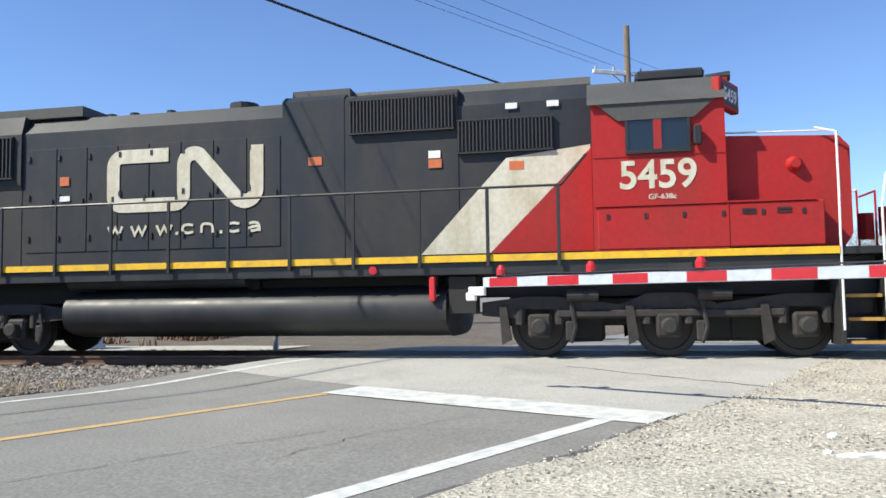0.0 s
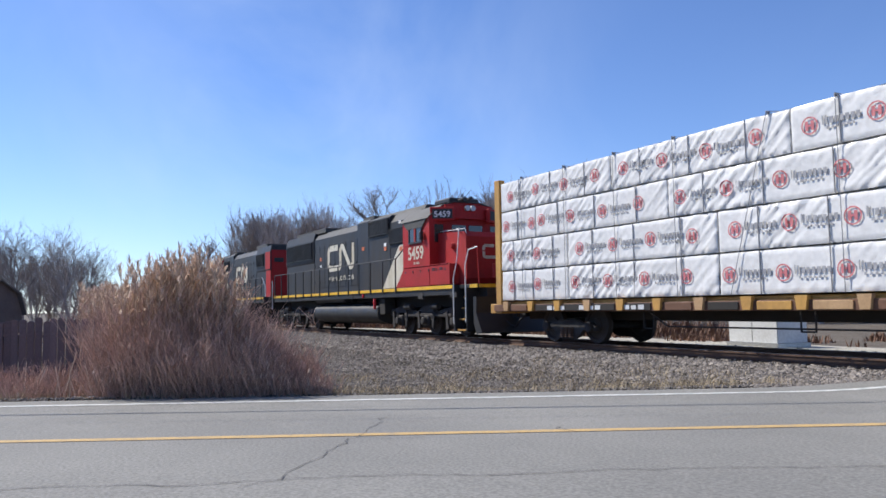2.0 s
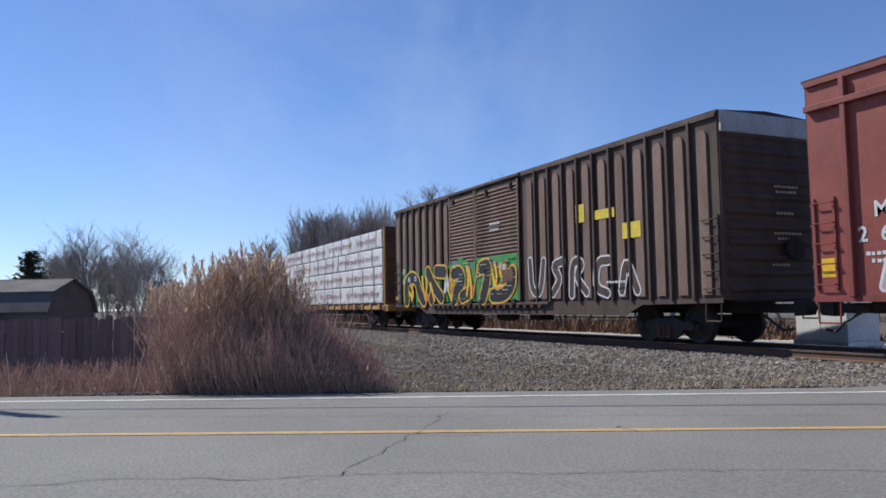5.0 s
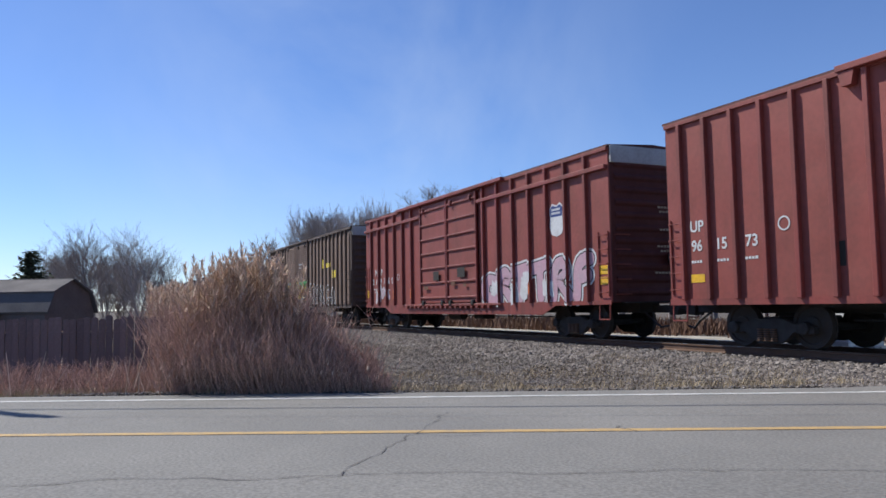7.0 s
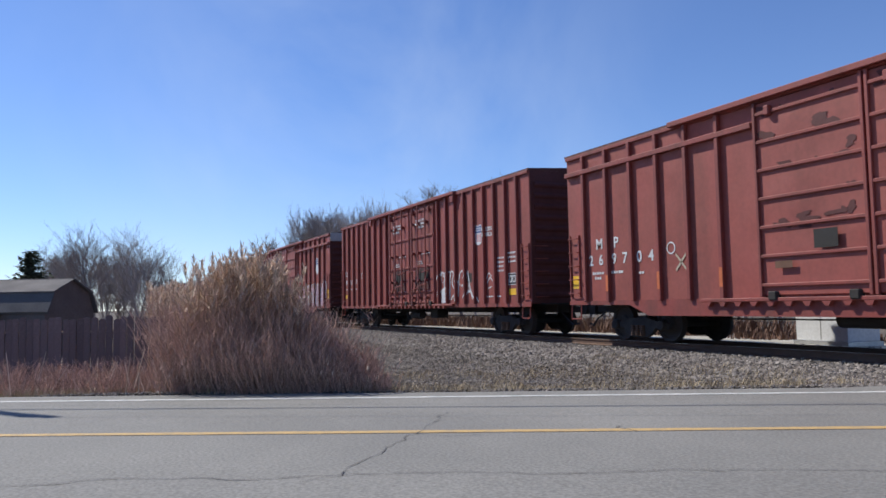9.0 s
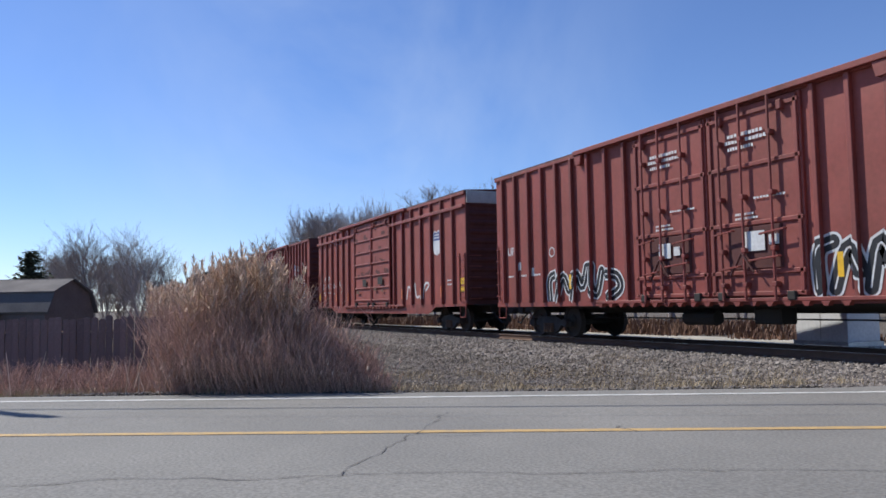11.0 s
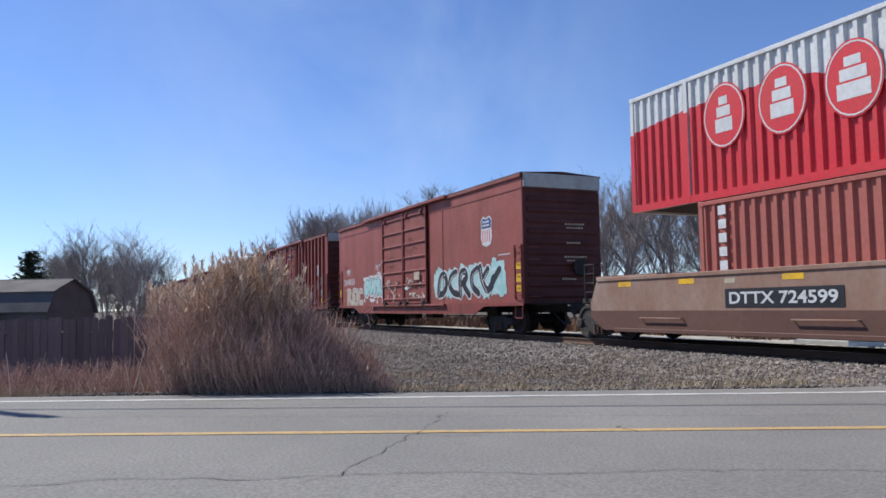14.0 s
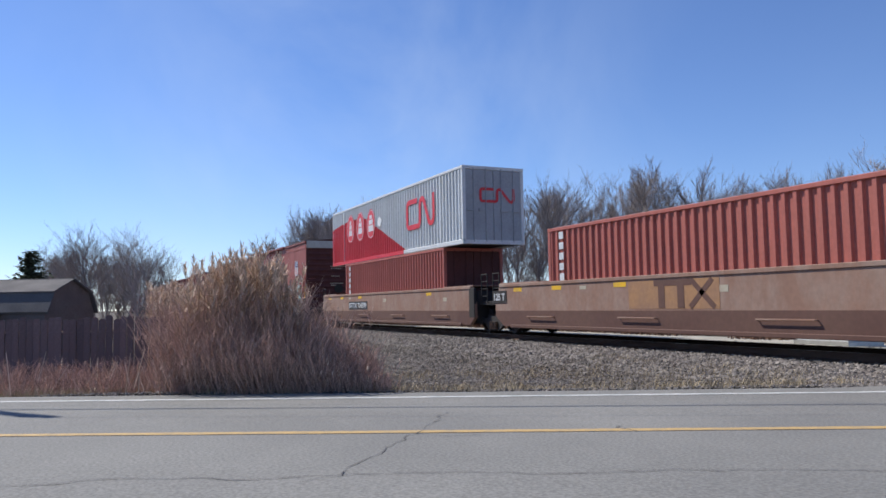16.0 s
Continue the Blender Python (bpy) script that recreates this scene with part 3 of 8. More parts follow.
def track():
    tr = thing("railway_track", "rusty steel rails on dark ties in grey ballast", "railway track", kind="structure")
    for y in (TY - GAUGE, TY + GAUGE):
        prof = [(-.07, 0), (.07, 0), (.07, .015), (.012, .04), (.012, .125), (.036, .135), (.036, .168), (-.036, .168), (-.036, .135), (-.012, .125), (-.012, .04), (-.07, .015)]
        rail = part("rail", Geo().prism_x([(y + a, RAIL - 0.17 + b) for a, b in prof], -260, 160), M["rust"], tr)
        part("running_surface", Geo().box(-260, 160, y - 0.03, y + 0.03, RAIL - 0.002, RAIL), M["railtop"], rail, "shiny worn rail head")
    tie_mesh = Geo().box(-.115, .115, -1.3, 1.3, -.17, 0, 0.012).mesh("tie", M["tie"])
    for i in range(170):
        x = -86 + i * 0.535
        if -6.3 < x < 3.6:
            continue
        o = part("tie", tie_mesh, None, tr)
        o.location = (x, TY, RAIL - 0.172)
    bed = Geo()
    prof = [(9.7, -.50), (10.4, -.22), (11.6, -.02), (12.2, -.03), (15.4, -.03), (16.2, -.05), (18.0, -.6)]
    xs = [-260] + [-90 + i * 0.5 for i in range(168)] + [-5.9]
    def bedrow(x):
        return [(x, y, z + 0.02 * noise.noise((x * 1.5, y * 2, 5))) for y, z in prof]
    k = len(prof)
    for xs in (xs, [3.4, 8, 20, 60, 160]):
        bed.add([p for x in xs for p in bedrow(x)], [(i * k + j, i * k + j + 1, (i + 1) * k + j + 1, (i + 1) * k + j) for i in range(len(xs) - 1) for j in range(k - 1)])
    part("ballast_bed", bed, M["ballast"], tr)
    def bedz(y):
        return float(np.interp(y, [p[0] for p in prof], [p[1] for p in prof]))
    def onbed(rng):
        y = 12.6 - 2.6 * rng.random() ** 0.8
        x = -4.6 - 46 * rng.random() ** 1.25
        n = x * N0.x + y * N0.y
        if n < 11.0:
            return None
        return (x, y, max(bedz(y), ground_z(x, y)) + 0.015)
    tagged(part("ballast_stones", rocks(24000, 0.052, onbed, 3), M["stone"]), "grey crushed stone ballast beside the ties", "ballast", kind="stuff")
    def mid(rng):
        y = TY + rng.uniform(-1.3, 3.2)
        x = -6.4 - 40 * rng.random() ** 1.2
        return (x, y, -0.02)
    tagged(part("track_stones", rocks(7000, 0.05, mid, 4), M["stone"]), "grey stones between the ties", "ballast", kind="stuff")
    def scatter(rng):
        s, n = rng.uniform(-6.5, 7), 10.95 + 8.0 * rng.random() ** 1.1
        x, y = plan(s, n)
        return None if y > 12 else (x, y, max(ground_z(x, y), bedz(y) if y > 9.7 else -9) + rng.uniform(.005, .035))
    tagged(part("verge_stones", rocks(52000, 0.026, scatter, 6), M["stone"]), "small loose stones on the grass verge", "stones", kind="stuff")
    def foot(rng):
        x, y = -7.5 - 26 * rng.random() ** 1.1, 6.0 + 5.6 * rng.random() ** .8
        n = x * N0.x + y * N0.y
        return None if n < 11.0 else (x, y, max(ground_z(x, y), bedz(y) if y > 9.7 else -9) + rng.uniform(.0, .02))
    tagged(part("foot_stones", rocks(44000, 0.032, foot, 8), M["stone"]), "small brown-grey stones at the foot of the ballast", "stones", kind="stuff")
    # pale gravel lot beyond the track
    lot = Geo()
    k = 5
    lx = [-44 + i * 0.8 for i in range(46)]
    lot.add([(x, 17.3 + (j / (k - 1)) * (3.2 + .5 * noise.noise((x * .4, 1, 0))) + (.25 * noise.noise((x * .7, j, 4))), 0) for x in lx for j in range(k)],
            [(i * k + j, (i + 1) * k + j, (i + 1) * k + j + 1, i * k + j + 1) for i in range(len(lx) - 1) for j in range(k - 1)])
    lot.v = [(x, y, max(ground_z(x, y), bedz(y) if y < 18 else -9) + .03) for x, y, z in lot.v]
    smooth(tagged(part("gravel_lot", lot, M["gravel"]), "pale gravel strip beyond the railway track", "gravel", kind="structure"), 60)
    def shoulder(rng):
        s, n = rng.uniform(1, 13), 2.95 - 5.5 * rng.random()
        x, y = plan(s, n)
        return (x, y, (road_z(x, y) * .9 if y > 9.2 else 0.02) + 0.03)
    tagged(part("shoulder_pebbles", rocks(16000, 0.013, shoulder, 7), M["pebble"]), "pale pebbles on the gravel shoulder", "gravel", kind="stuff")
    # pale litter flattened on the shoulder
    lit = Geo()
    rl = random.Random(15)
    for cx, cy, r in ((1.66, 5.74, .11), (1.84, 5.78, .08), (1.52, 5.83, .04), (1.75, 6.55, .045)):
        ring = [(cx + r * rl.uniform(.5, 1.25) * math.cos(i * .7), cy + r * .55 * rl.uniform(.5, 1.25) * math.sin(i * .7), .062 + rl.uniform(0, .018)) for i in range(9)]
        lit.add(ring + [(cx, cy, .085)] + [(a, b, .03) for a, b, z in ring], [(i, (i + 1) % 9, 9) for i in range(9)] + [(i + 10, (i + 1) % 9 + 10, (i + 1) % 9, i) for i in range(9)])
    tagged(part("litter", lit, M["white"]), "crumpled white litter on the gravel shoulder", "litter", kind="stuff")
    # dark stone on the ballast slope
    x, y = -10.3, 10.02
    tagged(part("dark_rock", rocks(1, 0.13, lambda r: (x, y, bedz(y) + .05), 9), M["black"]), "dark rock lying on the ballast slope", "rock")


ground_and_road()
track()

# ---- the train ----
TRAIN = []   # (thing, place along the train, height over the rail)
ROLLING = []

def rides(ob, u, z=0.0):
    TRAIN.append((ob, u, z))
    ob.matrix_basis = pose(u, TY, RAIL + z)
    return ob


WHEEL = Geo().lathe_y(0, 0, [(-.065, .10), (-.065, .17), (-.03, .19), (-.03, .36), (-.065, .375), (-.065, .455), (.05, .462), (.05, .487), (.07, .487), (.075, .45), (.07, .375), (.03, .36), (.03, .19), (.07, .17), (.07, .1)], 28).mesh("wheel", M["wheel"])
for p in WHEEL.polygons:
    p.use_smooth = True
WHEEL.set_sharp_from_angle(angle=radians(35))
SIDE = Geo()
_half = [(0, .60), (.34, .62), (.62, .53), (.95, .50), (1.10, .46), (1.10, .34), (.80, .33), (.62, .36), (.45, .20), (.25, .12), (0, .12)]
_prof = _half + [(-a, b) for a, b in reversed(_half[1:-1])]
SIDE.prism_y(_prof, -.06, .06)
SIDE = SIDE.mesh("side_frame", M["grey_steel"])
SPRING = Geo()
for i in range(3):
    for k in range(6):
        SPRING.tube((-.17 + i * .17, -.09, .17 + k * .045), (-.17 + i * .17, -.09, .195 + k * .045), .07, n=10)
SPRING = SPRING.mesh("spring", M["rust"])
BEARING = Geo().lathe_y(0, 0, [(-.12, .04), (-.12, .10), (-.10, .13), (0, .13), (.05, .13)], 14).mesh("bearing_cap", M["grey_steel"])
BOLSTER = Geo().box(-.22, .22, -.95, .95, .36, .66, .03).tube((-.88, -.8, .457), (-.88, .8, .457), .08).tube((.88, -.8, .457), (.88, .8, .457), .08).box(-.5, .5, -.15, .15, .5, .8, .02).mesh("bolster", M["under"])


def bogie(parent, x):
    b = part("truck", BOLSTER, None, parent, "dark cast steel freight truck")
    b.location.x = x
    for y in (-1, 1):
        part("side_frame", SIDE, None, b).location = (0, y * 0.98, 0)
        sp = part("spring", SPRING, None, b)
        sp.location = (0, y * 0.98, 0)
        if y > 0:
            sp.rotation_euler.z = math.pi
        for a in (-.88, .88):
            w = part("wheel", WHEEL, None, b)
            w.location = (a, y * 0.755, .487)
            if y > 0:
                w.rotation_euler.z = math.pi
            bc = part("bearing_cap", BEARING, None, b)
            bc.location = (a, y * 1.0, .44)
            if y > 0:
                bc.rotation_euler.z = math.pi
    return b


def coupler(parent, x, side):
    g = Geo().box(min(x, x + side * .75), max(x, x + side * .75), -.09, .09, .72, .92, .02)
    k = x + side * .75
    g.prism_y([(k, .66), (k + side * .28, .68), (k + side * .34, .82), (k + side * .28, .97), (k, .98)], -.17, .14)
    c = part("coupler", g, M["under"], parent)
    part("air_hose", Geo().path([(x, -.35, .75), (x + side * .35, -.38, .55), (x + side * .6, -.33, .36), (x + side * .85, -.28, .40)], .028), M["wire"], c)
    return c


def ladder(parent, x0, x1, y, z0, z1, rungs, m, standoff=0.09):
    g = Geo()
    s = -1 if y < 0 else 1
    for i in range(rungs):
        z = z0 + (z1 - z0) * i / (rungs - 1)
        g.path([(x0, y, z), (x0, y + s * standoff, z), (x1, y + s * standoff, z), (x1, y, z)], .014, 5)
    for x in (x0, x1):
        g.box(x - .02, x + .02, min(y, y + s * .04), max(y, y + s * .04), z0 - .1, z1 + .1)
    return part("ladder", g, M[m], parent)


def end_ladder(parent, x, side, y0, y1, z0, z1, rungs, m):
    g = Geo()
    for i in range(rungs):
        z = z0 + (z1 - z0) * i / (rungs - 1)
        g.path([(x, y0, z), (x + side * .09, y0, z), (x + side * .09, y1, z), (x, y1, z)], .014, 5)
    return part("end_ladder", g, M[m], parent)


RIB = .105   # depth of a boxcar's side posts

def boxcar(u0, u1, style, paint, rib_paint, label, top=5.22, doors=None, ribs=(), white_ends=(False, True), sill="fish", mid=None):
    """A 60-foot boxcar; local x from -L/2 to L/2, rail at z 0."""
    L, hw, zf = u1 - u0, 1.47, 1.02
    a = L / 2
    car = thing("boxcar", label, "boxcar", "cars of the freight train")
    eave = top - 0.14
    g = Geo().box(-a, a, -hw, hw, zf, eave, .012)
    body = part("body", g, M[paint], car)
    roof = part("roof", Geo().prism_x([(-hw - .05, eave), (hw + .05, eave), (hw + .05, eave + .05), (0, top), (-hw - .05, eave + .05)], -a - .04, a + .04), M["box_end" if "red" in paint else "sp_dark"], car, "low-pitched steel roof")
    g = Geo()
    for i in range(int(L / 1.15)):
        x = -a + .6 + i * 1.15
        g.prism_x([(-hw - .03, eave + .052), (hw + .03, eave + .052), (0, top + .03)], x - .03, x + .03)
    part("roof_seam", g, M["bare_roof"], roof)
    # ends with pressed horizontal ribs; red cars' ends have their shade in the colour
    for side in (-1, 1):
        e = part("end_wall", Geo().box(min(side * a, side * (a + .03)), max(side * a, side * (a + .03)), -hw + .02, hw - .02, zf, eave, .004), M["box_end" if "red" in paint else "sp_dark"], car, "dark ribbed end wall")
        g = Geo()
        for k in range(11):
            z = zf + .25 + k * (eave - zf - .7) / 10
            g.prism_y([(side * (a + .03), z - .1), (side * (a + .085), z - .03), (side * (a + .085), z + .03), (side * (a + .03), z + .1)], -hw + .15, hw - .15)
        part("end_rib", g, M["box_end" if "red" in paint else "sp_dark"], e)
        if white_ends[0 if side < 0 else 1]:
            x0 = side * (a + .03)
            part("end_cap", Geo().box(min(x0, x0 + side * .07), max(x0, x0 + side * .07), -hw + .02, hw - .02, eave - .42, eave + .03, .01), M["bare_roof"], e, "bare grey metal end cap")
        g = Geo()
        re = random.Random(int(L * 100))
        for z, y0, n in ((3.5, .05, 7), (3.38, .1, 6), (2.9, .1, 5), (2.45, 0, 8), (2.33, .1, 6), (1.75, -.1, 5)):
            for k in range(n):
                q = side * (a + .087)
                g.box(min(q, q + side * .003), max(q, q + side * .003), y0 + k * .11, y0 + k * .11 + .08, z, z + .06 * re.uniform(.8, 1))
        part("end_stencil", g, M["graf_tan"], e)
        coupler(car, side * (a - .1), side)
        end_ladder(car, side * (a + .03), side, -hw + .12, -hw + .55, zf + .2, zf + 1.75, 5, rib_paint)
        g = Geo().tube((side * (a + .15), .55, 2.15), (side * (a + .19), .55, 2.15), .27, n=16).box(min(side * (a + .03), side * (a + .2)), max(side * (a + .03), side * (a + .2)), .5, .6, 1.9, 2.3)
        part("brake_wheel", g, M["under"], car)
        part("crossover_step", Geo().box(min(side * (a + .03), side * (a + .3)), max(side * (a + .03), side * (a + .3)), -1.2, 1.2, .98, 1.02), M["under"], car)
    dx0, dx1 = doors
    for s in (-1, 1):
        y = s * hw
        def yy(d):
            return (y - d, y) if s < 0 else (y, y + d)
        for x in ribs:
            if style == "round":
                z0, z1, w = zf + .12, eave - .30, .15
                part("side_panel", Geo().prism_y([(x - w, z0), (x + w, z0)] + arc(x, z1 - w, w, 0, 180, 6), *yy(.045)), M["sp_brown"], car)
            else:
                part("side_post", Geo().box(x - .055, x + .055, *yy(RIB), zf + .02, (eave - .08), .012), M[rib_paint], car)
        if style == "round":
            for x in [(p + q) / 2 for p, q in zip(ribs, ribs[1:]) if q - p < 1]:
                part("side_post", Geo().box(x - .04, x + .04, *yy(.09), zf + .02, eave - .05, .01), M["sp_dark"], car)
        if style == "belt":
            for p, q in ((-a, dx0), (dx1, a)):
                part("belt_rail", Geo().box(p + .02, q - .03, *yy(.12), eave - .58, eave - .46, .012), M[rib_paint], car)
        part("top_rail", Geo().box(-a, a, *yy(.06), eave - .10, eave, .01), M[rib_paint], car)
        # sill
        if sill == "fish":
            poly = [(-a, zf + .04), (-a, zf - .06), (-a + 2.6, zf - .08), (-a + 3.3, zf - .34), (a - 3.3, zf - .34), (a - 2.6, zf - .08), (a, zf - .06), (a, zf + .04)]
        else:
            poly = [(-a, zf + .04), (-a, zf - .10), (a, zf - .10), (a, zf + .04)]
        part("side_sill", Geo().prism_y(poly, *yy(.03)), M[rib_paint], car)
        # doors
        mx = (dx0 + dx1) / 2 if mid is None else mid
        for p, q in ((dx0, mx), (mx, dx1)):
            door = part("door", Geo().box(p + .02, q - .02, *yy(.06), zf + .08, eave - .12, .01), M[paint], car)
            g = Geo()
            if style == "round":
                nr = 30
                for k in range(nr):
                    z = zf + .2 + k * (eave - zf - .5) / (nr - 1)
                    yo = yy(.1)
                    y_out, y_in = (yo[0], yo[0] + .04) if s < 0 else (yo[1], yo[1] - .04)
                    g.prism_x([(y_in, z - .045), (y_out, z - .015), (y_out, z + .02), (y_in, z + .045)], p + .12, q - .12)
                part("door_slat", g, M["sp_brown"], door)
                part("door_edge", Geo().box(p + .02, p + .1, *yy(.1), zf + .08, eave - .12, .008), M["sp_brown"], door)
                part("door_edge", Geo().box(q - .1, q - .02, *yy(.1), zf + .08, eave - .12, .008), M["sp_brown"], door)
            elif style in ("belt", "smooth"):
                for k in range(7):
                    z = zf + .28 + k * (eave - zf - .62) / 6
                    g.box(p + .04, q - .04, *yy(.11), z - .035, z + .035, .012)
                part("door_beam", g, M[rib_paint], door)
                part("door_edge", Geo().box(p + .02, p + .09, *yy(.12), zf + .05, eave - .1, .01), M[rib_paint], door)
                part("door_edge", Geo().box(q - .09, q - .02, *yy(.12), zf + .05, eave - .1, .01), M[rib_paint], door)
            else:
                for z in (zf + .12, zf + .55, zf + 1.55, zf + 2.75, eave - .28):
                    g.box(p + .04, q - .04, *yy(.10), z - .045, z + .045, .012)
                for f in (.05, .95):
                    xx = p + (q - p) * f
                    g.box(xx - .045, xx + .045, *yy(.10), zf + .1, eave - .15, .012)
                part("door_frame", g, M[rib_paint], door)
                g = Geo()
                for f in (.18, .42, .72):
                    xx = p + (q - p) * f
                    g.path([(xx, y + s * .17, zf - .02), (xx, y + s * .17, eave - .05)], .03, 6)
                    for z in (zf + .3, zf + 1.0, zf + 2.1, zf + 3.3):
                        g.box(xx - .06, xx + .06, *yy(.2), z - .05, z + .05, .015)
                part("lock_rod", g, M[rib_paint], door)
                # Dark raised panel paints the shaded recess behind the latches.
                g = Geo().box(p + .55, q - .55, *yy(.085), zf + .62, zf + 1.48, .01)
                g.path([(p + .7, y + s * .2, zf + .5), (p + 1.0, y + s * .2, zf + .95), (p + 1.3, y + s * .2, zf + .55)], .025, 6)
                part("latch_panel", g, M["box_end"], door, "dark panel standing for the shaded latch recess")
                g = Geo()
                for xx, zz, w in ((p + .45, zf + .62, .5), (p + 1.2, zf + .78, .75), (p + 1.5, zf + 1.3, .6), (p + .3, zf + 1.36, .5)):
                    g.path([(xx, y + s * .17, zz), (xx, y + s * .23, zz), (xx + w, y + s * .23, zz + .06), (xx + w, y + s * .17, zz + .06)], .022, 5)
                part("door_handle", g, M[rib_paint], door)
            g = Geo()
            for xx in (p + .25, q - .45):
                g.box(xx, xx + .2, *yy(.16), zf - .02, zf + .16, .02)
            part("door_roller", g, M["under"], door)
        part("door_track", Geo().box(dx0 - 1.6, dx1 + 1.6, *yy(.13), zf - .04, zf + .035, .01), M[rib_paint], car)
        part("upper_track", Geo().box(dx0 - (.1 if style == "round" else 2.4), dx1 + (.1 if style == "round" else 1.9), *yy(.19 if style != "round" else .13), eave - .07, eave + (.05 if style != "round" else .02), .012), M[rib_paint], car)
        for q in (dx0 - 2.2, dx1 + 1.7) if style == "plug" else ():
            part("track_bracket", Geo().prism_y([(q - .16, eave - .08), (q + .16, eave - .08), (q + .10, eave - .34), (q - .10, eave - .34)], *yy(.16)), M[rib_paint], car)
        g = Geo()
        for i in range(int((dx1 - dx0 + 3.0) / .42) if style != "smooth" else 0):
            q = dx0 - 1.5 + i * .42
            g.prism_y([(q, zf - .04), (q + .2, zf - .04), (q + .14, zf - .13), (q + .06, zf - .13)], *yy(.125))
        if g.v:
            part("sill_bracket", g, M[rib_paint], car)
        g = Geo()
        for q in (dx0 + .35, (dx0 + dx1) / 2 + .4, dx1 - .5):
            g.box(q, q + .13, *yy(.17), eave - .42, eave - .22, .02)
        part("door_hanger", g, M[rib_paint], car)
        ladder(car, -a + .08, -a + .5, y, zf + .25, zf + 1.75, 5, rib_paint)
        ladder(car, a - .5, a - .08, y, zf + .25, zf + 1.75, 5, rib_paint)
        for q in (-a + .08, a - .52):
            part("sill_step", Geo().path([(q, y, zf), (q, y + s * .02, zf - .45), (q + .44, y + s * .02, zf - .45), (q + .44, y, zf)], .018, 5), M[rib_paint], car)
    part("underframe", Geo().box(-a + .3, a - .3, -.35, .35, .72, 1.0, .02).box(-a + 3.5, a - 3.5, -1.2, 1.2, .85, 1.0), M["under"], car)
    part("brake_gear", Geo().tube((-1.6, -.7, .62), (-.6, -.7, .62), .17, n=12).box(.6, 1.3, -.9, -.4, .5, .85, .03).path([(-a + 4, -.6, .6), (a - 4, -.5, .6)], .02), M["under"], car)
    for x in (-a + 2.35, a - 2.35):
        bogie(car, x)
    return rides(car, (u0 + u1) / 2)


def small_writing(car, items, y, m="graf_white", seed=1):
    g = Geo()
    for i, (x0, x1, z, h, n) in enumerate(items):
        bars(g, x0, x1, z, h, y, n, seed + i)
    return part("small_writing", g, M[m], car, "small white stencilled writing")


def patches(car, items, y, m, name="sticker", label=""):
    for x0, x1, z0, z1 in items:
        part(name, Geo().box(x0, x1, y - .003, y, z0, z1), M[m], car, label)


def even(a, b, n):
    return [a + (b - a) * i / (n - 1) for i in range(n)]


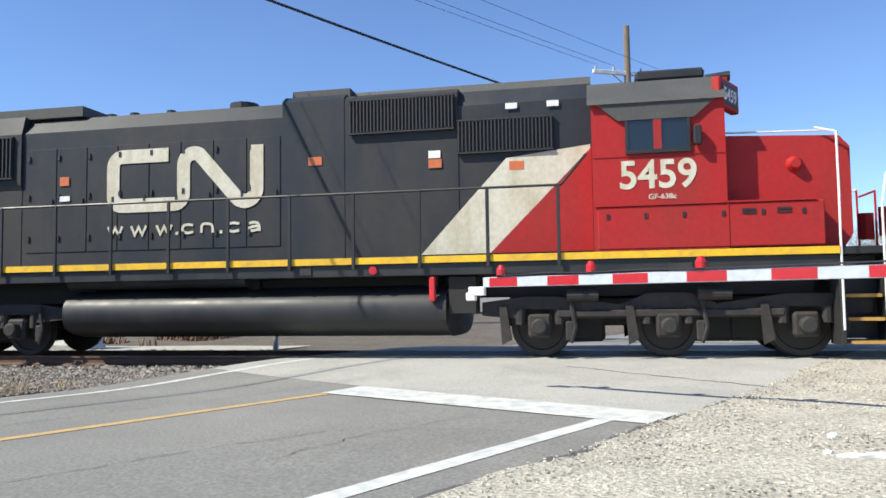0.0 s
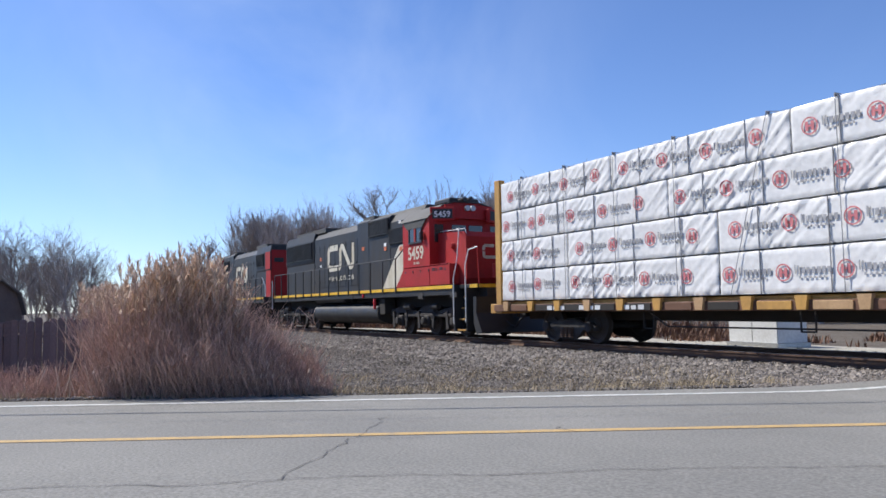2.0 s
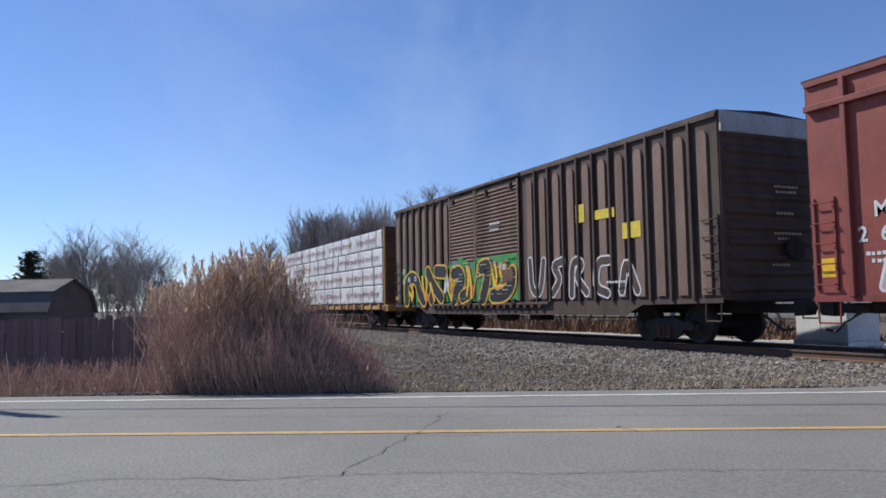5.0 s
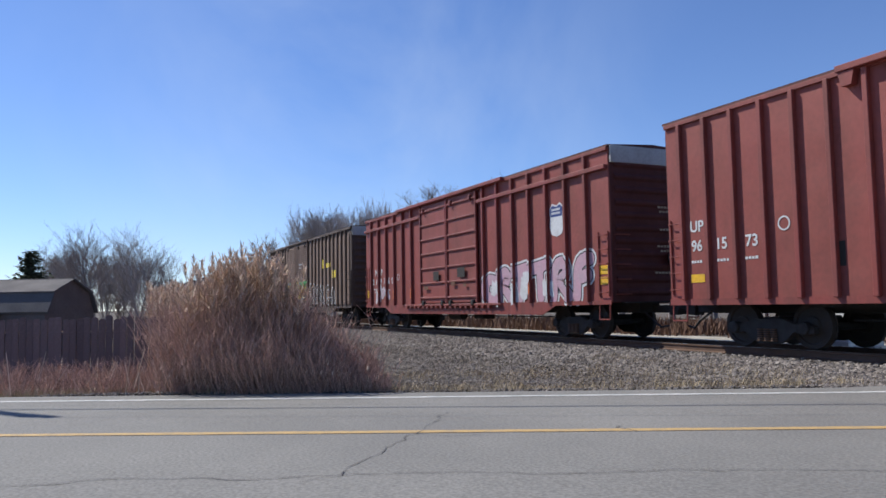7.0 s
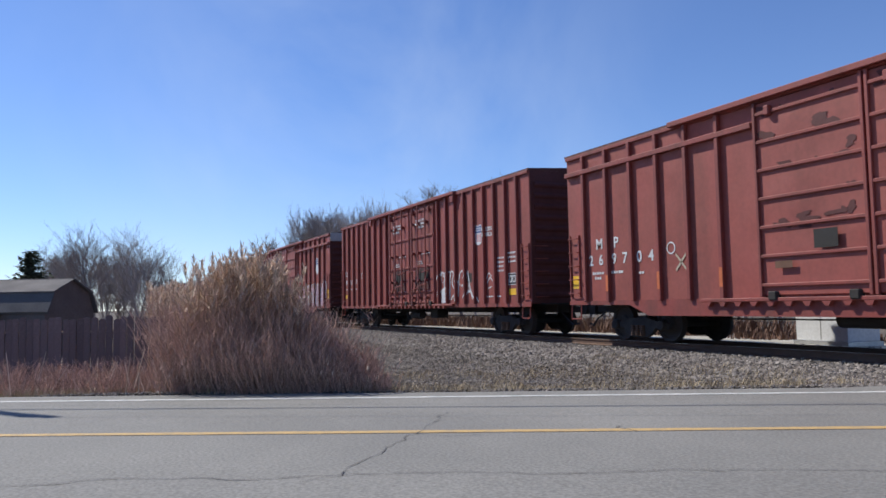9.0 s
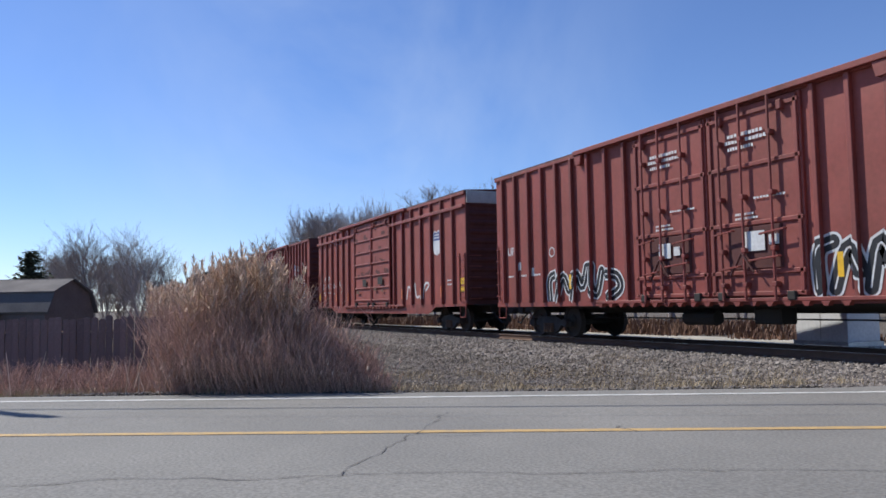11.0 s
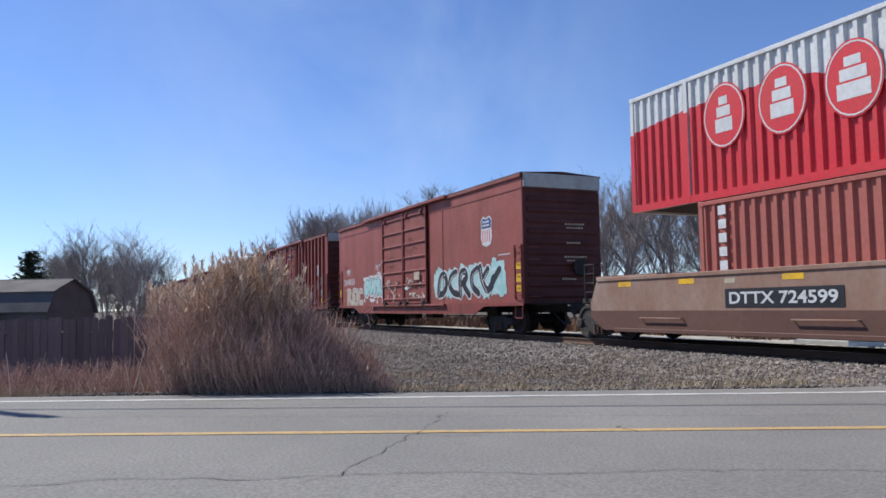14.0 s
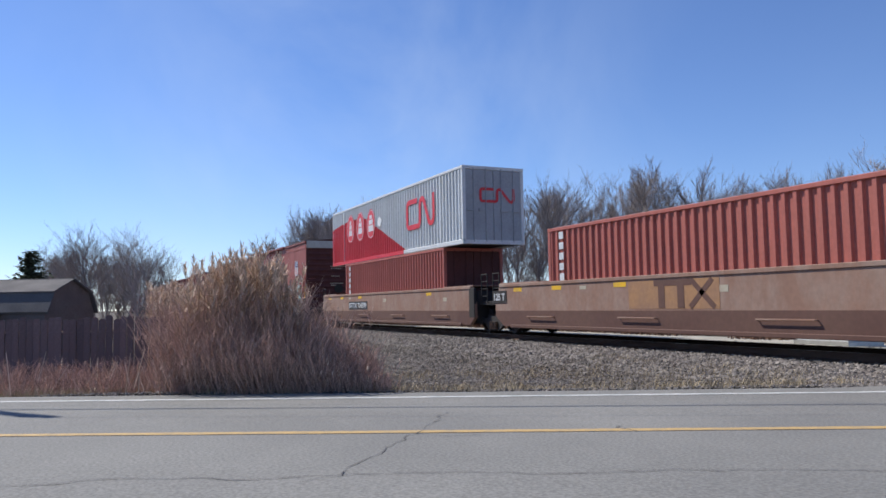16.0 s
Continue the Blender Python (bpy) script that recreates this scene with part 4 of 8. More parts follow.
def build_boxcars():
    y = -1.475
    # weathered brown car with rounded panels
    sp = boxcar(31.15, 50.05, "round", "sp_dark", "sp_dark", "weathered brown ribbed boxcar with green and black graffiti", doors=(-3.85, 1.2), mid=-1.75,
                ribs=even(-9.05, -4.25, 8) + even(1.75, 9.0, 11))
    part("paint_band", Geo().box(-8.55, -3.9, -1.478, -1.474, 1.05, 2.55), M["graf_green"], sp, "green sprayed band")
    part("paint_band", Geo().box(-8.9, -6.4, -1.4765, -1.474, 2.4, 2.95), M["graf_blue"], sp, "faded blue sprayed band")
    for i, x in enumerate(even(-9.05, -4.25, 8)):
        if i:
            part("paint_band", Geo().box(x - .15, x + .15, -1.519, -1.514, 1.14, 2.35 + .07 * (i % 3)), M["graf_green"], sp)
    for x in [(p + q) / 2 for p, q in zip(even(-9.05, -4.25, 8)[1:], even(-9.05, -4.25, 8)[2:])]:
        part("paint_band", Geo().box(x - .041, x + .041, -1.566, -1.56, 1.05, 2.4), M["graf_black"], sp)
    part("paint_band", Geo().box(-3.75, -1.8, -1.578, -1.572, 1.12, 2.5).box(-1.7, 1.1, -1.578, -1.572, 1.12, 2.6), M["graf_green"], sp, "green sprayed band over the doors")
    # White strips paint highlights on the slats; green ones are sprayed colour.
    for k in range(9):
        z = 1.2 + k * .135
        part("paint_band", Geo().box(-3.72, -1.86, -1.573, -1.569, z, z + .05).box(-1.62, 1.06, -1.573, -1.569, z + .02, z + .07), M["graf_green" if k % 3 else "graf_white"], sp)
    def sprayed(points, width, m, y, label=""):
        r = ribbon(curve(points), width, y, .002)
        part("sprayed_letter", r, M[m], sp, label)
    rs = random.Random(77)
    for k in range(26):
        x0 = rs.uniform(-8.1, .8)
        yb = -1.57 if x0 < -4 else -1.60
        p0 = [(x0, rs.uniform(1.15, 2.4)), (x0 + rs.uniform(-.3, .3), rs.uniform(1.1, 2.4)), (x0 + rs.uniform(-.2, .4), rs.uniform(1.1, 2.4))]
        sprayed(p0, rs.uniform(.06, .2), rs.choice(("graf_yellow", "graf_orange", "graf_white", "graf_black", "graf_black", "graf_orange")), yb + .002 - k * .00005)
    edged = (("graf_orange", .57), ("graf_yellow", .51), ("graf_black", .43))
    piece(sp, ([(-8.0, 1.2), (-8.05, 1.95), (-7.5, 2.2), (-6.9, 2.05), (-6.65, 1.5), (-6.25, 1.2)], [(-5.8, 2.3), (-5.3, 1.75), (-4.6, 1.3)], [(-5.0, 2.3), (-4.3, 2.25)], [(-5.5, 1.25), (-5.45, 1.35)]),
          edged, -1.57, "fat black graffiti letters edged with orange and yellow")
    piece(sp, ([(-3.45, 2.15), (-2.9, 2.2), (-2.65, 1.85), (-3.2, 1.6), (-3.35, 1.25)], [(-2.75, 1.3), (-2.1, 1.45)], [(-1.3, 2.25), (-.75, 2.35), (-.95, 1.65), (-1.2, 1.25)], [(-.5, 1.3), (.25, 1.3), (.75, 1.6), (.8, 2.0)]),
          edged, -1.60, "fat black graffiti letters edged with orange and yellow")
    for k, pts in enumerate(([(-7.55, 1.85), (-7.25, 1.5), (-7.5, 1.2)], [(-6.35, 2.2), (-6.3, 1.7), (-6.0, 1.2)], [(-5.6, 1.9), (-5.3, 1.4), (-5.2, 1.15)], [(-2.35, 2.4), (-2.2, 1.9), (-2.4, 1.3)], [(-2.2, 2.3), (-2.0, 1.6), (-2.05, 1.2)], [(-.35, 2.4), (-.15, 1.9), (-.4, 1.55), (.2, 1.6)], [(.1, 2.35), (.0, 2.0), (.3, 1.75)])):
        yk = (-1.579 if pts[0][0] < -4 else -1.6095) - k * .0002
        sprayed(pts, .17, "graf_orange", yk, "orange flame stroke")
        sprayed(pts, .08, "graf_yellow", yk - .0025)
    patches(sp, [(.2, .85, 1.72, 2.12)], -1.6185, "bulk_brown", "rust_patch", "rust-brown painted-over square")
    # the slats' worn ridges show through the spray; pale strips paint their highlights
    for k in range(90):
        x0, z0 = rs.uniform(-3.65, .8), 1.21 + .1255 * rs.randint(0, 10)
        if x0 < -1.75 < x0 + .4:
            continue
        part("worn_ridge", Geo().box(x0, x0 + rs.uniform(.1, .42), -1.6175 - k * .00003, -1.60, z0, z0 + rs.uniform(.012, .026)), M[rs.choice(("graf_white", "sp_brown", "sp_dark", "graf_green", "graf_yellow"))], sp)
    for k in range(26):
        x0 = -8.5 + k * .37
        gb = Geo()
        blob(gb, x0, 2.45 + rs.uniform(-.1, .12), rs.uniform(.2, .34), rs.uniform(.05, .13), -1.4785 - k * .0001 if x0 < -3.9 else -1.5785 - k * .0001, rs, rough=.4)
        if not -1.95 < x0 < -1.55:
            part("paint_band", gb, M[rs.choice(("graf_green", "graf_green", "graf_blue"))], sp)
    piece(sp, ([(1.75, 2.3), (1.8, 1.4), (2.3, 1.25), (2.5, 2.25)], [(3.5, 2.2), (2.95, 2.1), (3.4, 1.7), (2.95, 1.3)], [(3.9, 1.25), (3.95, 2.2), (4.5, 2.1), (4.1, 1.75), (4.6, 1.3)], [(5.6, 2.1), (5.1, 2.1), (5.0, 1.4), (5.5, 1.25)], [(6.1, 1.3), (6.3, 2.15), (6.7, 1.3)]),
          (("graf_white", .30), ("sp_dark", .20)), -1.522, "grey and white graffiti letters")
    lettering("car_initials", "SP", -8.55, 2.35, .2, -1.525, M["graf_white"], sp)
    lettering("car_number", "65", -8.55, 1.92, .2, -1.525, M["graf_white"], sp)
    lettering("car_number", "45", -7.85, 1.98, .2, -1.585, M["graf_white"], sp)
    lettering("car_number", "31", -7.15, 2.0, .2, -1.585, M["graf_white"], sp)
    patches(sp, [(-9.3, -9.15, 1.25, 1.4), (5.0, 5.9, 3.2, 3.45), (4.2, 4.6, 3.2, 3.7), (6.2, 6.9, 2.6, 3.0)], -1.525, "graf_yellow", "sprayed_mark", "yellow sprayed mark")
    small_writing(sp, [(-.6, .1, 3.62, .09, 6), (-.6, .0, 3.42, .09, 5), (5.6, 6.4, 1.5, .06, 7)], -1.61)
    # two belt-rail cars
    for u0, number, kind in ((52.3, "269760", 0), (94.4, "269704", 1)):
        ribs = even(-8.65, -3.75, 6) + even(2.6, 8.5, 7)
        c = boxcar(u0, u0 + 18.95, "belt", "box_red2" if kind else "box_red", "box_rib",
                   "oxide red ribbed boxcar with " + ("a scratched double door" if kind else "pink graffiti on its side"), doors=(-2.75, 2.2), ribs=ribs)
        for ch, x in zip("MP", (-8.2, -7.45)):
            lettering("car_initial", ch, x, 2.42, .27, y - .003, M["graf_white"], c)
        for ch, x in zip(number, (-8.53, -8.1, -7.55, -7.12, -6.57, -6.14)):
            lettering("car_number", ch, x, 2.0, .27, y - .003, M["graf_white"], c)
        small_writing(c, [(-8.4, -7.9, 1.75, .07, 5), (-8.3, -8.0, 1.62, .07, 3), (-7.6, -7.1, 1.75, .07, 5), (-6.5, -6.3, 1.7, .06, 2), (7.9, 8.5, 1.9, .06, 5), (7.9, 8.3, 1.75, .06, 4)], y)
        shield(c, 7.02, 2.92, .72, .98, y - .002, stripes=False)
        patches(c, [(ribs[i] - .045, ribs[i] + .045, 1.3, 1.72) for i in (1, 3, 5, 7, 9, 11)], -1.47 - RIB - .001, "orange", "reflector", "orange reflector strip")
        part("round_stencil", ribbon(arc(-5.35, 2.25, .13, 0, 360, 18), .028, y - .002), M["graf_white"], c)
        patches(c, [(8.95, 9.38, 1.75, 1.98), (8.95, 9.38, 1.48, 1.68), (-9.3, -9.0, 1.4, 1.75)], y, "yellow", "placard", "yellow placard")
        patches(c, [(-1.4, -.9, 1.95, 2.3), (.7, 1.3, 2.0, 2.35)], -1.60, "under", "placard_holder", "dark placard holder")
        patches(c, [(.2, .5, 1.72, 1.86), (-2.3, -1.9, 1.62, 1.76), (1.2, 1.4, 1.66, 1.78)], -1.60, "bulk_brown", "rust_mark")
        if not kind:
            piece(c, ([(3.2, 1.8), (2.8, 1.85), (2.65, 1.4), (2.9, 1.2), (3.3, 1.25)], [(3.6, 1.2), (3.65, 1.95), (4.05, 2.05), (4.2, 1.8), (3.8, 1.6), (4.3, 1.2)], [(4.5, 2.0), (5.3, 2.1)], [(4.9, 2.05), (4.9, 1.2)], [(5.65, 2.05), (6.5, 2.15)], [(6.05, 2.1), (6.1, 1.2)],
                      [(6.8, 1.2), (6.85, 2.1), (7.35, 2.2), (7.5, 1.85), (7.05, 1.65), (7.6, 1.2)], [(7.95, 1.2), (8.0, 2.15), (8.6, 2.2)], [(8.0, 1.7), (8.5, 1.75)]),
                  (("graf_white", .56), ("graf_black", .43), ("graf_pink", .36)), -1.478, "pink swollen graffiti shapes outlined in black and white", ribs, RIB + .002)
            for k, (px, pz) in enumerate(((5.15, 1.5), (5.3, 1.75), (4.55, 1.3), (3.35, 1.55), (6.5, 1.45))):
                gb = Geo()
                blob(gb, px, pz, .26, .3, -1.487 - k * .0004, random.Random(k), rough=.35)
                part("overspray", drape(gb, ribs, RIB + .002), M["graf_white"], c, "white overspray")
            piece(c, ([(-8.1, 1.2), (-7.9, 1.9), (-7.6, 1.3)], [(-7.5, 1.9), (-7.3, 1.3), (-7.1, 1.8)], [(-6.9, 1.2), (-6.75, 1.75), (-6.45, 1.4)]), (("graf_white", .2), ("graf_pink", .09)), -1.478, "pale graffiti tag", ribs, RIB + .002)
        else:
            rk = random.Random(33)
            for k in range(46):
                gb = Geo()
                blob(gb, rk.choice((rk.uniform(-2.6, -.5), rk.uniform(.0, 2.0))), rk.choice((2.55, 3.15, 3.72, 4.3, 4.75)) + rk.uniform(-.12, .12), rk.uniform(.03, .2), rk.uniform(.02, .1), -1.5365 - k * .0001, rk, rough=.5)
                part("scuff", gb, M["box_end"], c, "dark scuffed patch on the door")
            part("sprayed_cross", Geo().add(*(lambda g: (g.v, g.f))(ribbon([(-5.2, 1.72), (-4.85, 2.1)], .05, y - .003))).add(*(lambda g: (g.v, g.f))(ribbon([(-5.2, 2.1), (-4.85, 1.72)], .05, y - .003))), M["graf_tan"], c, "sprayed cross mark")
            piece(c, ([(3.9, 1.3), (4.1, 1.95), (4.5, 1.4)], [(4.8, 1.9), (4.9, 1.3), (5.3, 1.4)], [(5.6, 1.3), (5.8, 1.95), (6.3, 1.85), (5.9, 1.6)]), (("graf_white", .09),), -1.478, "faded graffiti tag", ribs, RIB + .002)
    # two tall plug-door cars
    for u0, number, kind in ((73.45, ("96", "15", "73"), 0), (115.65, ("96", "16", "02"), 1)):
        ribs = even(-8.95, -2.75, 9) + even(2.8, 8.75, 9)
        c = boxcar(u0, u0 + 18.9, "plug", "box_red", "box_rib", "red boxcar with plug doors and " + ("black and white graffiti" if kind else "small white stencils"),
                   top=5.26, doors=(-2.4, 2.55), ribs=ribs, white_ends=(False, bool(kind)), sill="straight")
        lettering("car_initials", "UP", -8.74, 2.55, .24, y - .003, M["graf_white"], c)
        for i, pair in enumerate(number):
            if not kind:
                lettering("car_number", pair, -8.72 + i * .775, 2.12, .24, y - .003, M["graf_white"], c)
        if kind:
            patches(c, [(-8.2, -7.95, 2.05, 2.3), (-7.4, -7.2, 1.85, 2.1)], y, "graf_white", "worn_number")
        ring = Geo()
        pts = arc(-6.2, 2.5, .13, 0, 360, 20)
        r2 = ribbon(pts, .03, y - .002)
        ring.add(r2.v, r2.f)
        part("round_stencil", ring, M["graf_white"], c)
        for dx in (-1.2, 1.25):
            small_writing(c, [(dx - .6, dx + .5, 4.27, .075, 12), (dx - .4, dx + .1, 2.75, .05, 8), (dx - .4, dx + .2, 2.66, .05, 9), (dx + .1, dx + .9, 3.05, .045, 10)], -1.56, seed=int(dx * 7))
            for body, z, w in (("CLOSE AND LOCK", 4.40, .95), ("MOVING CAR", 4.13, .7)):
                if not kind and dx > 0:
                    lettering("stencil", body, dx - .53 if w > .8 else dx - .4, z, .09, -1.56, M["graf_white"], c, width=w)
                else:
                    small_writing(c, [(dx - .53, dx - .53 + w, z, .075, 10)], -1.56, seed=int(z * 9))
        small_writing(c, [(-8.74, -8.4, 1.85, .06, 4), (-7.97, -7.62, 1.85, .06, 4), (-7.2, -6.85, 1.85, .06, 4), (8.05, 8.6, 2.62, .06, 5), (8.05, 8.6, 2.48, .06, 5), (8.1, 8.6, 2.34, .06, 4), (7.36, 7.85, 2.5, .06, 4), (7.36, 7.85, 2.36, .06, 4), (7.36, 7.8, 2.22, .06, 4), (7.36, 7.8, 2.08, .06, 4), (6.3, 7.6, 1.25, .05, 9)], y)
        patches(c, [(8.1, 8.55, 1.3, 1.5)] + ([(-8.78, -8.36, 1.42, 1.6)] if not kind else []), y, "yellow", "placard", "yellow placard")
        patches(c, [(8.06, 8.62, 1.62, 2.0)], y, "graf_white", "stencil_box", "white stencilled frame")
        patches(c, [(8.085, 8.595, 1.645, 1.975)], y - .004, "graf_black", "stencil_field")
        for q in (8.14, 8.36):
            part("stencil_mark", ribbon([(q, 1.72), (q + .15, 1.72), (q + .15, 1.9), (q, 1.9), (q, 1.72)], .04, y - .007, .002), M["graf_white"], c)
        patches(c, [(-1.5, -1.1, 2.0, 2.35), (1.1, 1.6, 2.0, 2.4), (-1.0, -.8, 2.05, 2.25), (1.7, 1.95, 2.1, 2.3)], -1.58, "graf_white" if kind else "under", "placard")
        if kind:
            shield(c, 7.4, 2.8, .58, .68, y - .002, plain=True)
            word = [[(2.75, 1.2), (2.7, 1.95), (3.05, 2.05)], [(3.05, 1.2), (3.35, 2.1), (3.6, 1.5)], [(3.75, 1.2), (3.95, 2.15), (4.2, 1.45), (4.4, 2.2)], [(4.6, 2.2), (4.55, 1.6), (4.8, 1.25), (5.0, 2.05)], [(5.2, 1.95), (5.6, 1.9), (5.75, 1.5), (5.35, 1.25)]]
            piece(c, word, (("graf_white", .37), ("graf_black", .27), ("graf_white", .035)), -1.478, "black graffiti letters edged in white", ribs, RIB + .002)
            piece(c, [[(-6.5 + (q - 2.6) * 1.1, 1.12 + (z - 1.2) * .85) for q, z in st] for st in word], (("graf_white", .33), ("graf_black", .24), ("graf_white", .03)), -1.478, "black graffiti letters edged in white", ribs, RIB + .002)
            piece(c, ([(6.15, 2.15), (6.3, 2.3), (6.45, 2.15), (6.3, 2.05), (6.15, 2.15)], [(6.05, 1.7), (6.2, 1.95), (6.35, 1.7), (6.5, 1.95), (6.6, 1.7)], [(6.1, 1.6), (6.35, 1.65), (6.6, 1.5)]), (("graf_white", .04),), -1.478, "small white sprayed tag", ribs, RIB + .002)
            patches(c, [(3.2, 3.32, 1.4, 1.85), (5.0, 5.12, 1.4, 1.85), (-5.2, -5.1, 1.4, 1.8)], -1.586, "yellow", "reflector", "yellow reflector strip")
        else:
            shield(c, 6.07, 3.05, .56, .72, y - .002)
            part("end_panel", Geo().box(9.48, 9.555, .15, 1.35, 4.72, 5.0, .008), M["bare_roof"], c, "pale metal panel at the top of the end")
            lettering("slogan", "BUILDING", 6.45, 3.50, .14, -1.478, M["graf_white"], c, width=.58, over=(ribs, RIB + .002))
            lettering("slogan", "AMERICA", 6.45, 3.31, .14, -1.478, M["graf_white"], c, width=.58, over=(ribs, RIB + .002))
            rnd = random.Random(6)
            for pts in ([(2.75, 2.0), (3.0, 2.3), (3.3, 2.15), (3.2, 1.75), (3.25, 1.15)], [(3.7, 1.2), (3.75, 2.3), (4.1, 2.2), (3.85, 1.8), (4.2, 1.5), (3.8, 1.2)], [(4.4, 1.3), (4.5, 2.1), (4.8, 2.3), (5.0, 1.8), (4.7, 1.7)], [(5.2, 2.2), (5.4, 1.4), (5.8, 1.3), (6.0, 1.1)], [(4.9, 1.2), (5.3, 1.6), (5.6, 1.15)]):
                part("sprayed_line", drape(ribbon(curve(pts), .06, -1.478, .001), ribs, RIB + .002), M["graf_white"], c, "white sprayed scrawl")
            for k in range(14):
                x0, z0 = rnd.uniform(2.7, 5.9), rnd.uniform(1.15, 2.2)
                part("sprayed_line", drape(ribbon(curve([(x0, z0), (x0 + rnd.uniform(-.3, .3), z0 + rnd.uniform(-.3, .3)), (x0 + rnd.uniform(-.2, .4), z0 + rnd.uniform(-.35, .2))]), rnd.uniform(.015, .035), -1.4765 - k * .0001, .0008), ribs, RIB + .002), M["graf_white"], c)
            part("sprayed_patch", Geo().prism_y([(2.95, 1.08), (3.35, 1.1), (3.3, 1.7), (3.0, 1.6)], -1.4785, -1.476), M["graf_white"], c)
            patches(c, [(5.12, 5.5, 1.8, 2.12), (-5.15, -4.9, 1.6, 2.05)], y, "under", "dark_opening", "dark square opening between the posts")
            piece(c, ([(6.6, 1.9), (6.75, 2.1), (6.95, 1.95)], [(6.65, 1.75), (6.85, 1.95), (7.0, 1.8)], [(6.7, 1.55), (6.95, 1.6)]), (("graf_white", .045),), -1.478, "small white sprayed tag", ribs, RIB + .002)
    # smooth-sided car
    c = boxcar(136.75, 155.65, "smooth", "box_red2", "box_rib", "smooth-sided red boxcar with teal and black graffiti", doors=(-2.7, 2.25), ribs=(), white_ends=(True, True))
    for i, ch in enumerate("MP"):
        lettering("car_initial", ch, -8.1 + i * .36, 2.6, .3, y - .003, M["graf_white"], c)
    for i, ch in enumerate("269855"):
        lettering("car_number", ch, -8.55 + i * .29, 2.1, .3, y - .003, M["graf_white"], c)
    for seam in ((-9.4, -2.75, 4.62, 4.64), (2.3, 9.4, 4.62, 4.64), (3.6, 3.62, 1.1, 4.6)):
        part("seam", Geo().box(seam[0], seam[1], y - .012, y, seam[2], seam[3]), M["box_rib"], c)
    shield(c, 7.1, 2.95, .78, 1.05, y - .002)
    piece(c, ([(-5.25, 1.7), (-5.2, 2.1), (-4.9, 2.15), (-4.8, 1.85), (-5.1, 1.65)], [(-4.6, 2.2), (-4.6, 1.75), (-4.3, 1.7), (-4.25, 2.2)], [(-4.0, 1.65), (-3.95, 2.2), (-3.75, 2.1)], [(-3.55, 1.65), (-3.5, 2.2)], [(-3.6, 1.95), (-3.25, 2.15), (-3.3, 1.75), (-3.05, 1.65)]),
          (("graf_white", .56), ("graf_black", .37), ("graf_teal", .29)), y - .004, "teal bubble graffiti outlined in black and white")
    piece(c, ([(-7.95, 1.15), (-7.92, 1.8)], [(-7.92, 1.8), (-7.5, 1.75), (-7.75, 1.45), (-7.4, 1.12)], [(-6.85, 1.8), (-7.15, 1.82), (-7.18, 1.1), (-6.85, 1.1)], [(-7.1, 1.45), (-6.9, 1.45)], [(-6.5, 1.8), (-6.55, 1.12)], [(-5.8, 1.75), (-6.15, 1.8), (-6.25, 1.4), (-6.05, 1.12), (-5.75, 1.2)]),
          (("graf_white", .28), ("graf_tan", .20)), y - .004, "tan graffiti tag edged in white")
    tall = ([(3.15, 1.45), (3.3, 2.1), (3.75, 2.2), (3.95, 1.8), (3.65, 1.45), (3.2, 1.4)], [(4.7, 2.2), (4.3, 2.1), (4.1, 1.75), (4.45, 1.45), (4.85, 1.4)], [(5.05, 1.35), (5.0, 2.15), (5.45, 2.25), (5.6, 1.95), (5.2, 1.8), (5.75, 1.35)],
            [(6.4, 2.25), (5.95, 2.1), (5.95, 1.65), (6.45, 1.4)], [(6.6, 2.3), (6.7, 1.85), (7.1, 1.4), (7.4, 1.7), (7.95, 2.15)], [(6.75, 1.85), (7.15, 2.2)])
    glow = Geo()
    rnd = random.Random(3)
    for k in range(30):
        blob(glow, 3.0 + k * .175, 1.82 + rnd.uniform(-.16, .16) + (.12 if 12 < k < 22 else 0), rnd.uniform(.16, .34), rnd.uniform(.3, .58), y - .0005 - k * .00008, rnd, n=26, rough=.3)
    part("graffiti", glow, M["graf_teal"], c, "pale teal sprayed glow with a ragged edge")
    piece(c, tall, (("graf_white", .35), ("graf_black", .25)), y - .0035, "large black graffiti letters edged in white")
    piece(c, [[(q + .03, z - .06) for q, z in st[:3]] for st in tall], (("graf_white", .03),), y - .011, "fine white highlight strokes")
    rs = random.Random(19)
    for k in range(24):
        x0, z0 = rs.uniform(-3.75, -2.95), rs.uniform(2.2, 3.05)
        part("scrawl", ribbon(curve([(x0, z0), (x0 + rs.uniform(-.2, .2), z0 + rs.uniform(.0, .25)), (x0 + rs.uniform(-.25, .25), z0 + rs.uniform(-.2, .2))]), rs.uniform(.02, .05), y - .004 - k * .0001, .002), M["graf_white"], c, "white scribbled tag")
    for k in range(14):
        gb = Geo()
        blob(gb, rs.uniform(-5.5, -2.9), rs.choice((rs.uniform(1.15, 1.4), rs.uniform(2.3, 2.5))), rs.uniform(.04, .16), rs.uniform(.04, .12), y - .0025 - k * .00005, rs, rough=.4)
        part("overspray", gb, M["graf_white"], c)
    for k, (x0, z0, w) in enumerate(((-2.4, 3.1, 1.0), (-2.3, 2.7, .9), (.1, 3.3, 1.2), (.35, 3.75, .5), (-8.6, 3.0, .5))):
        pts = [(x0 + w * i / 9, z0 + rs.uniform(-.13, .13)) for i in range(10)]
        part("scribble", ribbon(curve(pts, 1), .03, (y - .003) if x0 < -5 else -1.54, .002), M["box_end"], c, "dark scribbled tag")
    patches(c, [(1.05, 1.6, 2.05, 2.38)], -1.60, "graf_tan", "placard", "pale square placard")
    rs = random.Random(14)
